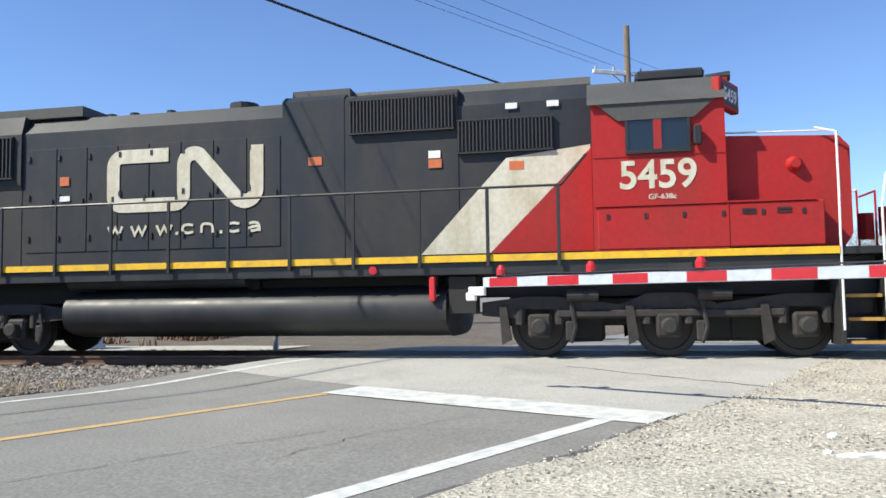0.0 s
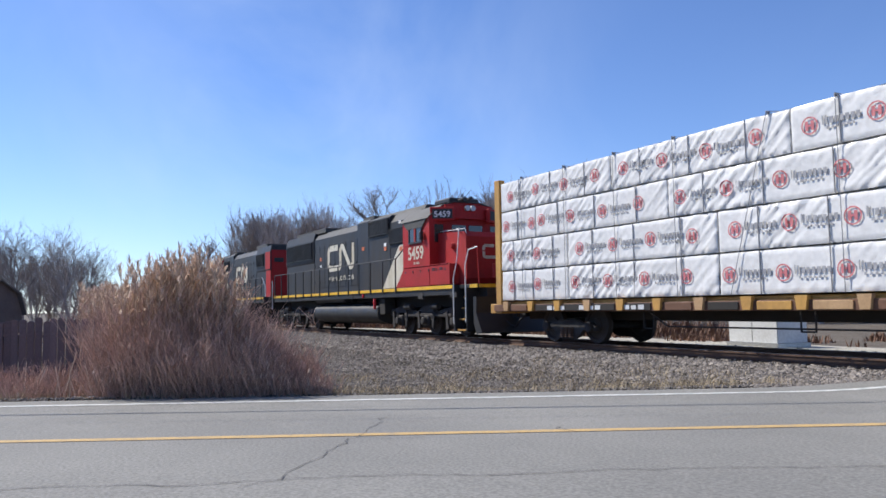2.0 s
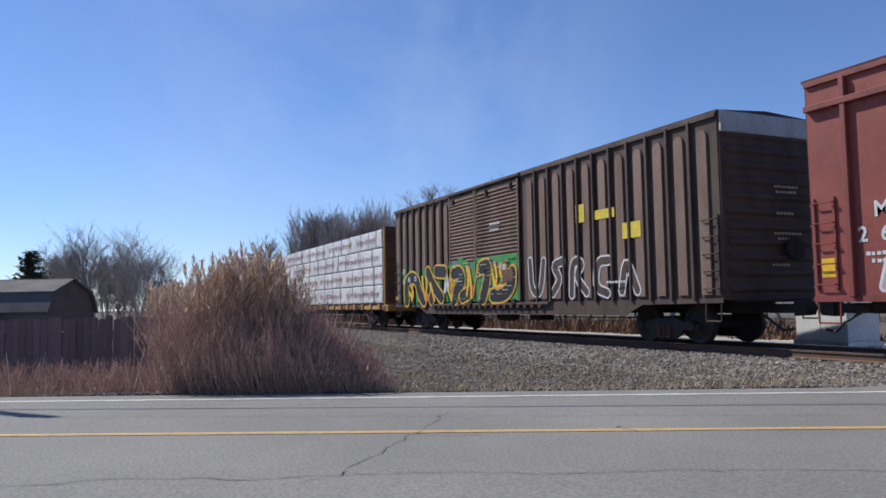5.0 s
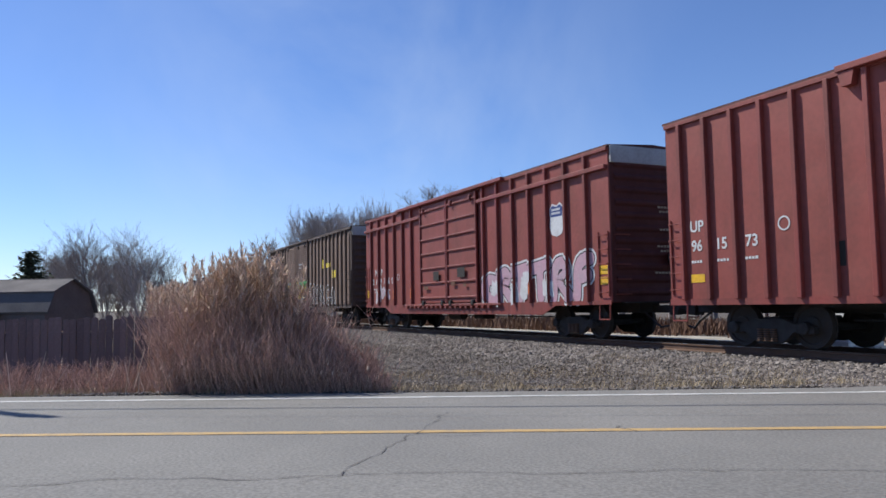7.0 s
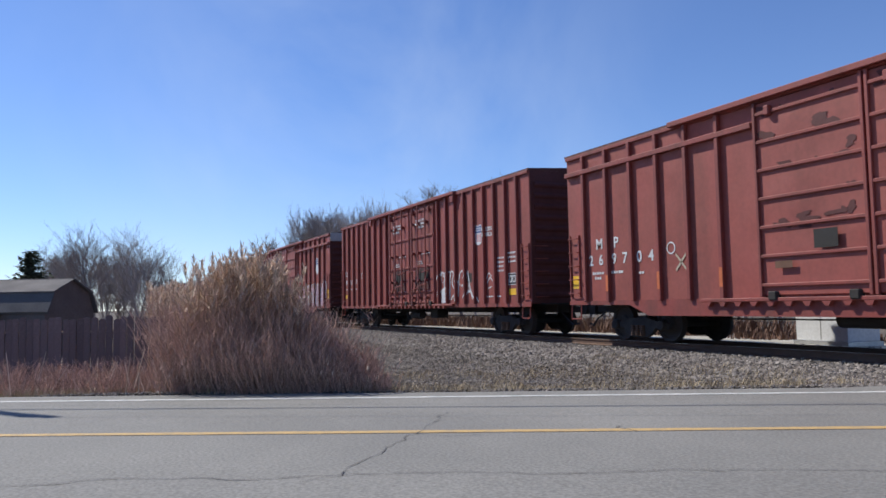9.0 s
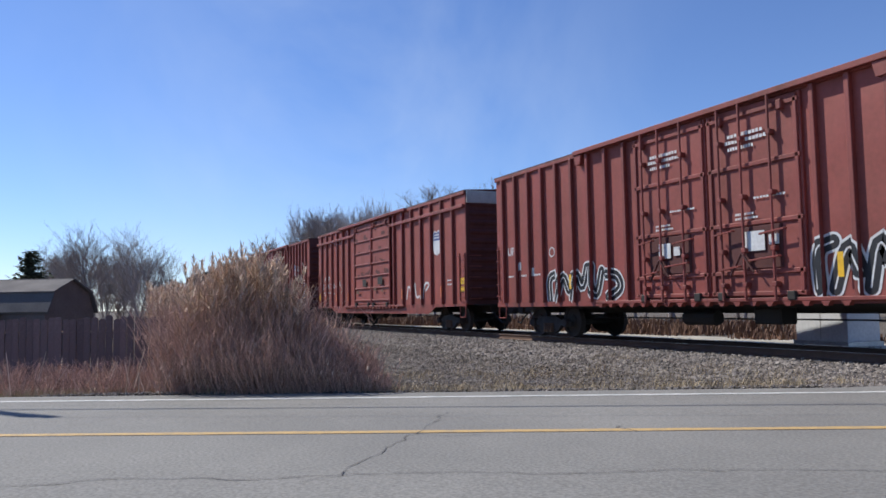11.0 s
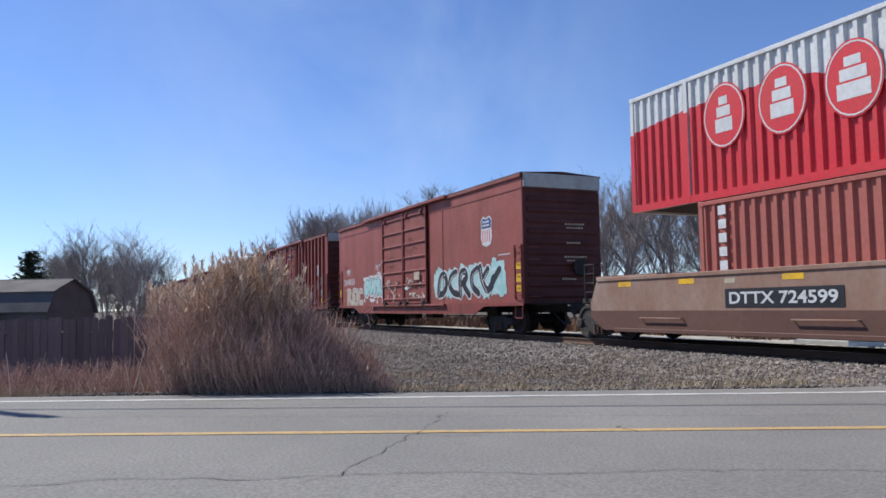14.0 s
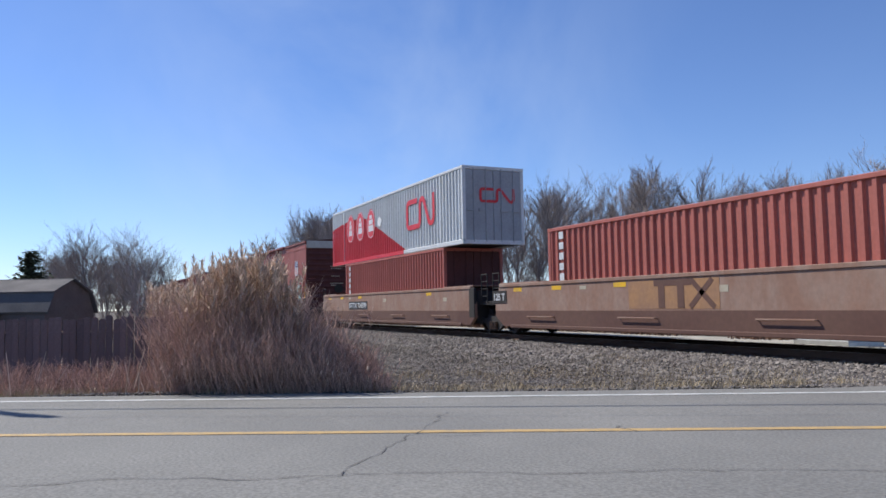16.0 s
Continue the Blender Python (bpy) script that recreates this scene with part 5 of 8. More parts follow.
    for k in range(60):
        x0, z0 = rs.choice((rs.uniform(-2.3, -.6), rs.uniform(.0, 2.0), rs.uniform(.0, 2.0))), rs.choice((rs.uniform(1.25, 1.5), rs.uniform(1.7, 2.1)))
        gb = Geo()
        blob(gb, x0, z0, rs.uniform(.03, .15), rs.uniform(.02, .08), -1.545 - k * .0003, rs, rough=.5)
        part("worn_patch", gb, M[rs.choice(("graf_tan", "graf_white", "bulk_brown", "graf_white", "graf_black", "box_end", "graf_tan", "graf_orange" if k % 3 == 0 else "box_end"))], c)
    for k in range(16):
        x0, z0 = rs.choice((rs.uniform(-2.3, -.6), rs.uniform(.0, 1.8))), rs.uniform(1.3, 2.1)
        part("scribble", ribbon(curve([(x0, z0), (x0 + .15, z0 + rs.uniform(-.2, .2)), (x0 + .3, z0 + rs.uniform(-.2, .2))]), .04, -1.572, .002), M[rs.choice(("graf_white", "graf_black", "graf_tan"))], c)
    patches(c, [(9.0, 9.3, 1.7, 1.95), (9.0, 9.3, 1.4, 1.6), (9.0, 9.3, 2.1, 2.3), (-9.3, -9.1, 1.5, 1.9)], y, "yellow", "placard", "yellow placard")
    small_writing(c, [(-8.3, -7.9, 1.8, .05, 4), (7.9, 8.7, 2.6, .05, 8)], y)


def corrugated(x0, x1, hw, z0, z1, pitch, depth, yside):
    """A trapezoidal corrugated wall along x."""
    n = max(1, int(round((x1 - x0) / pitch)))
    p = (x1 - x0) / n
    g = Geo()
    vs = []
    for i in range(n):
        a = x0 + i * p
        for f, d in ((0, 0), (.30, 0), (.42, 1), (.88, 1)):
            vs.append((a + f * p, yside * (hw - depth * d)))
    vs.append((x1, yside * hw))
    k = len(vs)
    g.add([(x, y, z0) for x, y in vs] + [(x, y, z1) for x, y in vs], [(i, i + 1, k + i + 1, k + i) for i in range(k - 1)])
    return g


def container(u0, length, z, height, frame_mat, wall_mat, end_mat, label, posts=(), hw=1.3):
    a = length / 2
    c = thing("shipping_container", label, "container", "containers on the well cars")
    for s in (-1, 1):
        part("side_wall", corrugated(-a + .12, a - .12, hw - .02, .17, height - .1, .278, .055, s), M[wall_mat], c)
    part("frame", Geo().box(-a, a, -hw, -hw + .12, 0, .17, .015).box(-a, a, hw - .12, hw, 0, .17, .015).box(-a, a, -hw, -hw + .08, height - .1, height, .012).box(-a, a, hw - .08, hw, height - .1, height, .012)
         .box(-a, -a + .13, -hw, hw, 0, .15).box(a - .13, a, -hw, hw, 0, .15).box(-a, -a + .13, -hw, hw, height - .12, height).box(a - .13, a, -hw, hw, height - .12, height), M[frame_mat], c)
    for x in (-a, a - .14):
        for y in (-hw, hw - .13):
            part("corner_post", Geo().box(x, x + .14, y, y + .13, .1, height - .08, .012), M[frame_mat], c)
    for x in posts:
        part("lifting_post", Geo().box(x - .07, x + .07, -hw - .004, -hw + .1, 0, height, .012), M[frame_mat], c)
    for x in (-a, a - .17):
        for y in (-hw - .006, hw - .16):
            for zz in (-.004, height - .115):
                part("corner_casting", Geo().box(x - .004, x + .175, y, y + .166, zz, zz + .12, .01), M[frame_mat], c)
    part("roof_panel", Geo().box(-a + .1, a - .1, -hw + .06, hw - .06, height - .05, height - .02), M[wall_mat], c)
    part("floor_panel", Geo().box(-a + .1, a - .1, -hw + .1, hw - .1, .05, .14), M["under"], c)
    part("front_wall", Geo().box(-a + .04, -a + .08, -hw + .1, hw - .1, .1, height - .1), M[wall_mat], c)
    for s in (-1, 1):
        d = part("end_door", Geo().box(a - .07, a - .03, min(.01 * s, s * (hw - .13)), max(.01 * s, s * (hw - .13)), .14, height - .13, .008), M[end_mat], c)
        g = Geo()
        for f in (.28, .72):
            yy = s * (hw - .13) * f
            g.tube((a - .005, yy, .08), (a - .005, yy, height - .08), .018, n=6)
            g.box(a - .02, a + .02, yy - .05, yy + .3 * s if s > 0 else yy + .05, height * .42, height * .45) if s > 0 else g.box(a - .02, a + .02, yy - .3, yy + .05, height * .42, height * .45)
        part("lock_rod", g, M[end_mat], d)
        for h0 in (.28, .62):
            part("door_rib", Geo().box(a - .03, a - .015, min(.05 * s, s * (hw - .2)), max(.05 * s, s * (hw - .2)), height * h0, height * (h0 + .02)), M[end_mat], d)
    return rides(c, u0 + a, z)


def well_car(u0, u1, label, first):
    L = u1 - u0
    a, hw = L / 2, 1.40
    w = thing("well_car", label, "well car", "cars of the freight train")
    for s in (-1, 1):
        poly = [(-a, 1.02), (-a + .3, 1.62), (a - .3, 1.62), (a, 1.02), (a, .55), (a - .35, .30), (-a + .55, .30), (-a, .62)]
        y0, y1 = (-hw, -hw + .1) if s < 0 else (hw - .1, hw)
        sd = part("side_wall", Geo().prism_y(poly, y0, y1), M["well_brown"], w)
        yo = -hw - .012 if s < 0 else hw
        # The lower side's shade is laid on as a thin darker plate.
        low = [(-a + .02, .80), (a - .02, .80), (a - .02, .56), (a - .36, .30), (-a + .56, .30), (-a + .02, .62)]
        part("shaded_lower_band", Geo().prism_y(low, yo, yo + .012), M["well_low"], sd, "brown lower band darkened for shade")
        part("top_chord", Geo().box(-a + .3, a - .3, min(s * (hw - .16), s * (hw + .03)), max(s * (hw - .16), s * (hw + .03)), 1.56, 1.66, .012), M["well_brown"], sd)
        part("bottom_chord", Geo().box(-a + 1.0, a - 1.0, min(s * (hw - .2), s * (hw + .05)), max(s * (hw - .2), s * (hw + .05)), .26, .36, .012), M["well_low"], sd)
        g = Geo()
        for x in even(-a + 2.8, a - 2.8, 4):
            g.path([(x - .7, s * (hw + .02), .62), (x - .7, s * (hw + .09), .62), (x + .7, s * (hw + .09), .62), (x + .7, s * (hw + .02), .62)], .018, 5)
        part("grab_rail", g, M["well_brown"], sd)
        part("end_post", Geo().box(a - .42, a - .01, *sorted((s * (hw - .08), s * (hw + .022))), .56, 1.60, .015), M["under"], sd, "dark steel end post")
    part("floor_panel", Geo().box(-a + .9, a - .9, -hw + .1, hw - .1, .28, .36), M["well_low"], w)
    for s in (-1, 1):
        part("end_platform", Geo().box(min(s * (a - .2), s * (a + .75)), max(s * (a - .2), s * (a + .75)), -1.15, 1.15, .98, 1.12, .02).prism_y([(s * (a - 1.3), .36), (s * (a - .1), .36), (s * (a - .1), 1.5), (s * (a - .4), 1.5)], -1.25, 1.25), M["under"], w)
        part("end_walkway", Geo().box(min(s * (a - 2.6), s * (a - .2)), max(s * (a - 2.6), s * (a - .2)), -hw + .05, hw - .05, 1.66, 1.70), M["well_brown"], w)
        x = s * (a + .12)
        g = Geo()
        for y in (-1.18,):
            g.path([(x, y, 1.05), (x, y, 2.05), (x + s * .42, y, 2.05), (x + s * .42, y, 1.05)], .022, 6)
            for z in (1.3, 1.55, 1.8):
                g.path([(x, y, z), (x + s * .42, y, z)], .015, 5)
        part("end_ladder", g, M["under"], w)
    yb = -hw - .002
    patches(w, [(-a + 1.2, -a + 1.7, 1.40, 1.52), (-a + 3.4, -a + 3.9, 1.40, 1.52), (-a + 6.3, -a + 6.8, 1.40, 1.52), (a - 4.2, a - 3.7, 1.40, 1.52)], yb, "yellow", "reflector", "yellow reflector strip")
    patches(w, [(-a + 4.8, -a + 5.1, 1.38, 1.48), (-a + 9.8, -a + 10.2, 1.2, 1.35), (a - 2.6, a - 2.3, 1.15, 1.3)], yb, "graf_tan", "worn_patch")
    return rides(w, (u0 + u1) / 2)


def build_wells():
    w = well_car(159.0, 177.9, "long rusty brown well car carrying stacked containers", True)
    a = 9.45
    bogie(w, -a - .1)
    coupler(w, -a - .5, -1)
    part("number_panel", Geo().box(-a + 4.8, -a + 7.65, -1.408, -1.402, .86, 1.26), M["graf_black"], w, "black number panel")
    lettering("car_number", "DTTX 724599", -a + 4.92, .95, .24, -1.41, M["graf_white"], w, width=2.6)
    w2 = well_car(179.4, 198.3, "rusty brown well car with a faded orange emblem", False)
    bogie(w2, -a - .75)
    bogie(w2, a + .75)
    part("number_plate", Geo().box(-a - .15, -a + .75, -1.418, -1.41, 1.05, 1.45), M["under"], w2, "dark load limit plate")
    lettering("load_limit", "125 T", -a - .05, 1.14, .22, -1.42, M["graf_white"], w2, width=.7)
    part("emblem_ground", Geo().box(-a + 6.9, -a + 9.95, -1.406, -1.40, .84, 1.52), M["emblem_orange"], w2, "faded orange emblem patch")
    g = Geo().box(-a + 7.85, -a + 9.1, -1.412, -1.406, 1.38, 1.52).box(-a + 8.0, -a + 8.22, -1.412, -1.406, .86, 1.38).box(-a + 8.65, -a + 8.87, -1.412, -1.406, .86, 1.38)
    for p in ([(-a + 9.05, .87), (-a + 9.75, 1.5)], [(-a + 9.1, 1.5), (-a + 9.8, .87)]):
        r = ribbon(p, .13, -1.406)
        g.add(r.v, r.f)
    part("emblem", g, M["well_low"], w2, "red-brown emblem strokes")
    lo = container(163.0, 12.19, .42, 2.80, "cont_red", "cont_red", "box_end", "rust red corrugated container standing in the well car", posts=())
    lo2 = container(182.5, 12.19, .42, 2.80, "cont_red", "cont_red", "box_end", "rust red corrugated container standing in the well car")
    for c in (lo, lo2):
        g = Geo()
        for i in range(6):
            z = 2.45 - i * .3
            g.box(-5.5, -5.28, -1.305, -1.296, z, z + .2).box(-5.44, -5.36, -1.307, -1.300, z + .06, z + .14)
        part("vertical_writing", g, M["graf_white"], c, "white vertical lettering bars")
    up = container(160.75, 16.15, 3.24, 2.90, "cont_white", "cont_white", "cont_end", "white and red corrugated container stacked on top of another", posts=(-6.1, 6.1))
    a, y = 8.07, -1.30
    # red wave painted over the lower forward side
    red = Geo()
    wave = lambda q: max(.17, min(2.0 + .22 * math.sin((q + a) * .5), .17 + (2.5 - q) * .37))
    wall = corrugated(-a + .12, a - .12, 1.284, .17, 2.8, .278, .055, -1)
    k = len(wall.v) // 2
    for i in range(k - 1):
        p, q = wall.v[i], wall.v[i + 1]
        zp, zq = wave(p[0]), wave(q[0])
        if zp > .2:
            red.add([(p[0], p[1], .17), (q[0], q[1], .17), (q[0], q[1], zq), (p[0], p[1], zp)], [(0, 1, 2, 3)])
    part("red_wave", red, M["bright_red"], up, "red wave painted on the side")
    part("red_wave", Geo().box(-a, 2.3, -1.308, -1.300, .0, .17).box(-a, -a + .14, -1.308, -1.300, .17, 1.95).box(-6.172, -6.028, -1.312, -1.303, .0, 2.1), M["bright_red"], up)
    part("emblem", ribbon(emblem_path(2.65, .95, 2.95, 1.3), .21, -1.302), M["bright_red"], up, "red bent-stroke emblem")
    for i, cx in enumerate((-4.95, -3.42, -1.85)):
        cz = 1.78 - i * .02
        bx, bz = .60, .72
        field = part("round_badge", Geo().prism_y([(cx + bx * math.cos(t * math.pi / 12), cz + bz * math.sin(t * math.pi / 12)) for t in range(24)], -1.302, -1.298), M["bright_red"], up, "red oval badge with a pale figure")
        part("badge_ring", ribbon([(cx + (bx - .05) * math.cos(t * math.pi / 12), cz + (bz - .05) * math.sin(t * math.pi / 12)) for t in range(25)], .03, -1.302), M["graf_white"], field)
        w = (.24, .28, .34)[i]
        part("badge_figure", Geo().box(cx - w, cx + w, -1.306, -1.302, cz - .36, cz - .06).box(cx - w * .8, cx + w * .8, -1.306, -1.302, cz - .02, cz + .2).box(cx - w * .5, cx + w * .5, -1.306, -1.302, cz + .24, cz + .42), M["cont_white"], field)
    part("placard", Geo().prism_y([(-.95, 1.7), (-.65, 2.0), (-.35, 1.75), (-.6, 1.42)], -1.306, -1.3), M["white"], up)
    g = Geo()
    for r in (ribbon([(q - 3.15, zz) for q, zz in emblem_path(2.6, 1.55, 1.5, .55)], .1, 0),):
        g.add([(a + .0 - q[1], q[0] - .05, q[2]) for q in r.v], r.f)
    part("end_emblem", g, M["bright_red"], up, "faded red emblem on the end doors")


def lumber_car():
    u0, u1 = 5.95, 29.7
    a, hw = (u1 - u0) / 2, 1.42
    c = thing("centerbeam_flatcar", "yellow centerbeam flatcar loaded with wrapped lumber", "flatcar", "cars of the freight train")
    part("deck", Geo().box(-a, a, -1.3, 1.3, .98, 1.12, .01), M["lumber_yellow"], c)
    part("centre_beam", Geo().box(-a + .3, a - .3, -.08, .08, 1.1, 4.6), M["lumber_yellow"], c)
    for s in (-1, 1):
        y0, y1 = (-hw - .02, -hw + .06) if s < 0 else (hw - .06, hw + .02)
        sill = part("side_sill", Geo().box(-a, a, y0, y1, .84, 1.04, .01), M["bulk_brown"], c)
        for i in range(20):
            x = -a + .7 + i * (2 * a - 1.4) / 19
            part("stake_pocket", Geo().prism_y([(x - .13, 1.12), (x + .13, 1.12), (x + .09, .86), (x - .09, .86)], *((-hw - .09, -hw + .02) if s < 0 else (hw - .02, hw + .09))), M["lumber_yellow"] if i % 3 else M["wood"], sill)
            if i < 19:
                m = ("bulk_brown", "under", "lumber_yellow", "wood", "bulk_brown")[i % 5] if i not in (2, 3, 4) else "under"
                part("sill_panel", Geo().box(x + .2, x + .95, *((-hw - .045, -hw) if s < 0 else (hw, hw + .045)), .86, 1.02, .008), M[m], sill)
    y = -hw - .05
    small_writing(c, [(-a + 2.6, -a + 3.4, .88, .11, 3), (-a + 3.9, -a + 4.8, .88, .11, 3), (-a + 5.3, -a + 6.2, .88, .11, 4)], y)
    for s in (-1, 1):
        x = s * (a - .12)
        # Brown mixes the bulkhead's weathering with the shade on its outer face.
        b = part("bulkhead", Geo().box(min(x - .1, x + .1), max(x - .1, x + .1), -hw + .05, hw - .05, 1.0, 4.64, .01), M["bulk_brown"], c, "rusty brown end bulkhead with shade in its colour")
        for yy in (-hw, hw - .2):
            part("bulkhead_post", Geo().box(*sorted((x - s * (.24 if s < 0 else .08), x + s * .02)), yy, yy + .2, .9, 4.68, .012), M["lumber_yellow"], b, "yellow bulkhead post")
        g = Geo()
        for k in range(6):
            z = 1.4 + k * .58
            q = x + s * .1
            g.box(min(q, q + s * .1), max(q, q + s * .1), -hw + .2, hw - .2, z, z + .1, .01)
        for yy in (-.55, .45):
            q = x + s * .1
            g.box(min(q, q + s * .13), max(q, q + s * .13), yy, yy + .1, 1.1, 4.6, .01)
        part("bulkhead_rib", g, M["bulk_brown"], b)
        part("end_beam", Geo().box(min(x - .2, x + .35 * s), max(x + .2, x + .35 * s), -hw + .006, hw - .006, .78, 1.06, .02), M["lumber_yellow"], c)
        coupler(c, s * (a - .1), s)
        bogie(c, s * (a - 2.9))
    part("underframe", Geo().box(-a + .3, a - .3, -.4, .4, .6, 1.0, .02), M["under"], c)
    g = Geo().path([(-a + 6, -1.2, .84), (-a + 6.6, -1.2, .5), (a - 6.6, -1.2, .5), (a - 6, -1.2, .84)], .02)
    for x in (-6, -2, 2.5, 5.5):
        g.path([(x, -1.2, .84), (x, -1.2, .45), (x + .3, -1.2, .45), (x + .3, -1.2, .84)], .02)
    part("pipe_rod", g, M["under"], c)
    rides(c, (u0 + u1) / 2)
    # wrapped bundles, four tiers
    X0, X1 = u0 + .42, u1 - .42
    th = .855
    cuts = [[(q - X0) / (X1 - X0) for q in row] for row in ((X0, 9.4, 14.2, 19.05, 23.9, X1), (X0, 9.4, 14.2, 19.05, 23.9, X1), (X0, 8.05, 12.9, 17.75, 22.6, X1), (X0, 11.1, 15.95, 20.8, 25.65, X1))]
    rnd = random.Random(8)
    for row in range(4):
        z0 = 1.16 + row * th
        for k in range(5):
            b0, b1 = X0 + (X1 - X0) * cuts[row][k] + .015, X0 + (X1 - X0) * cuts[row][k + 1] - .015
            for s in (-1, 1):
                ln = b1 - b0
                bd = thing("lumber_bundle", "lumber bundle in white printed plastic wrap strapped on the flatcar", "lumber bundle", "lumber bundles on the flatcar")
                g = Geo()
                nx, nz = (max(4, int(ln / .035)), 16) if s < 0 else (max(4, int(ln / .2)), 4)
                h = th - .035
                off = rnd.uniform(0, 50)
                def bulge(x, z):
                    # soft swell, with taut slanting folds here and there
                    zone = max(0.0, min(1.0, .5 + 1.6 * noise.noise((x * .55 + off, z * .5, row + 9.5))))
                    fold = max(0.0, 1 - abs(noise.noise(((x - z * 1.15) * 3.4 + off, z * .5, 3))) * 5)
                    fine = max(0.0, 1 - abs(noise.noise(((x - z * .8) * 7.5 + off, z * .9, 8))) * 4)
                    return .016 * noise.noise((x * 1.3 + off, z * 1.6, row)) + zone * (.024 * fold + .011 * fine) + .004 * noise.noise((x * 9 + off, z * 9, 5)) - .008
                yo, yi = s * hw, s * .12
                vs = [(-ln / 2 + ln * i / nx, yo + s * (bulge(ln * i / nx, h * j / nz) - (.02 if j in (0, nz) or i in (0, nx) else 0)), h * j / nz) for i in range(nx + 1) for j in range(nz + 1)]
                fs = [(i * (nz + 1) + j, (i + 1) * (nz + 1) + j, (i + 1) * (nz + 1) + j + 1, i * (nz + 1) + j + 1) for i in range(nx) for j in range(nz)]
                g.add(vs, fs)
                g.add([(-ln / 2, yo - s * .02, 0), (-ln / 2, yi, 0), (-ln / 2, yi, h), (-ln / 2, yo - s * .02, h), (ln / 2, yo - s * .02, 0), (ln / 2, yi, 0), (ln / 2, yi, h), (ln / 2, yo - s * .02, h)],
                      [(0, 1, 2, 3), (4, 7, 6, 5), (3, 2, 6, 7), (0, 4, 5, 1), (1, 5, 6, 2)])
                smooth(part("wrapping", g, M["wrap"], bd), 50)
                if s < 0:
                    red, grey = Geo(), Geo()
                    yp = -hw - .036
                    step = 1.22
                    x = -ln / 2 + rnd.uniform(.05, .35)
                    while x < ln / 2 - .2:
                        zc = h * .5 + rnd.uniform(-.03, .03)
                        if x - .0 > -ln / 2 + .0 and x + .32 < ln / 2:
                            cx = x + .16
                            r = ribbon([(cx + .15 * math.cos(t * math.pi / 10), zc + .15 * math.sin(t * math.pi / 10)) for t in range(21)], .024, yp + .002, .003)
                            red.add(r.v, r.f)
                            red.box(cx - .085, cx - .025, yp - .001, yp + .002, zc - .085, zc + .085).box(cx + .025, cx + .085, yp - .001, yp + .002, zc - .085, zc + .085).box(cx - .03, cx + .03, yp - .001, yp + .002, zc - .018, zc + .018)
                        if x + 1.12 < ln / 2:
                            bars(grey, x + .40, x + .52, zc - .035, .17, yp + .002, 2, row, .55)
                            bars(grey, x + .54, x + 1.14, zc - .035, .12, yp + .002, 6, int(x * 10) + row, .32)
                            bars(grey, x + .48, x + 1.06, zc - .125, .05, yp + .002, 6, row, .5)
                        x += step
                    for gg in (red, grey):
                        gg.v = [(px, py - (yp + .0) - hw - .021 - bulge(px + ln / 2, pz), pz) for px, py, pz in gg.v]
                    if red.v:
                        part("red_print", red, M["print_red"], bd, "red ring emblem printed on the wrap")
                    if grey.v:
                        part("dark_print", grey, M["print_grey"], bd, "dark printed bars")
                for f in (.2, .5, .8) if ln > 2 else (.5,):
                    x = -ln / 2 + ln * f
                    part("strap", Geo().box(x - .006, x + .006, min(yo + s * .024, yo), max(yo + s * .024, yo), 0, h + .004), M["strap"], bd)
                rides(bd, (b0 + b1) / 2, z0)
    cab = thing("tie_down_cables", "dark steel tie-down cables slung over the lumber load", "cable")
    g = Geo()
    for i in range(12):
        x = -a + 1.5 + i * (2 * a - 3) / 11
        lean = .5 if i in (4, 8) else 0.0
        g.path([(x + lean * 1.6, -.6, 4.60), (x + lean, -hw - .04, 4.6), (x - lean, -hw - .04, 1.14)], .008, 5)
        g.box(x + lean - .025, x + lean + .025, -hw - .03, -hw + .05, 4.55, 4.60)
    part("cable", g, M["strap"], cab)
    rides(cab, (u0 + u1) / 2)


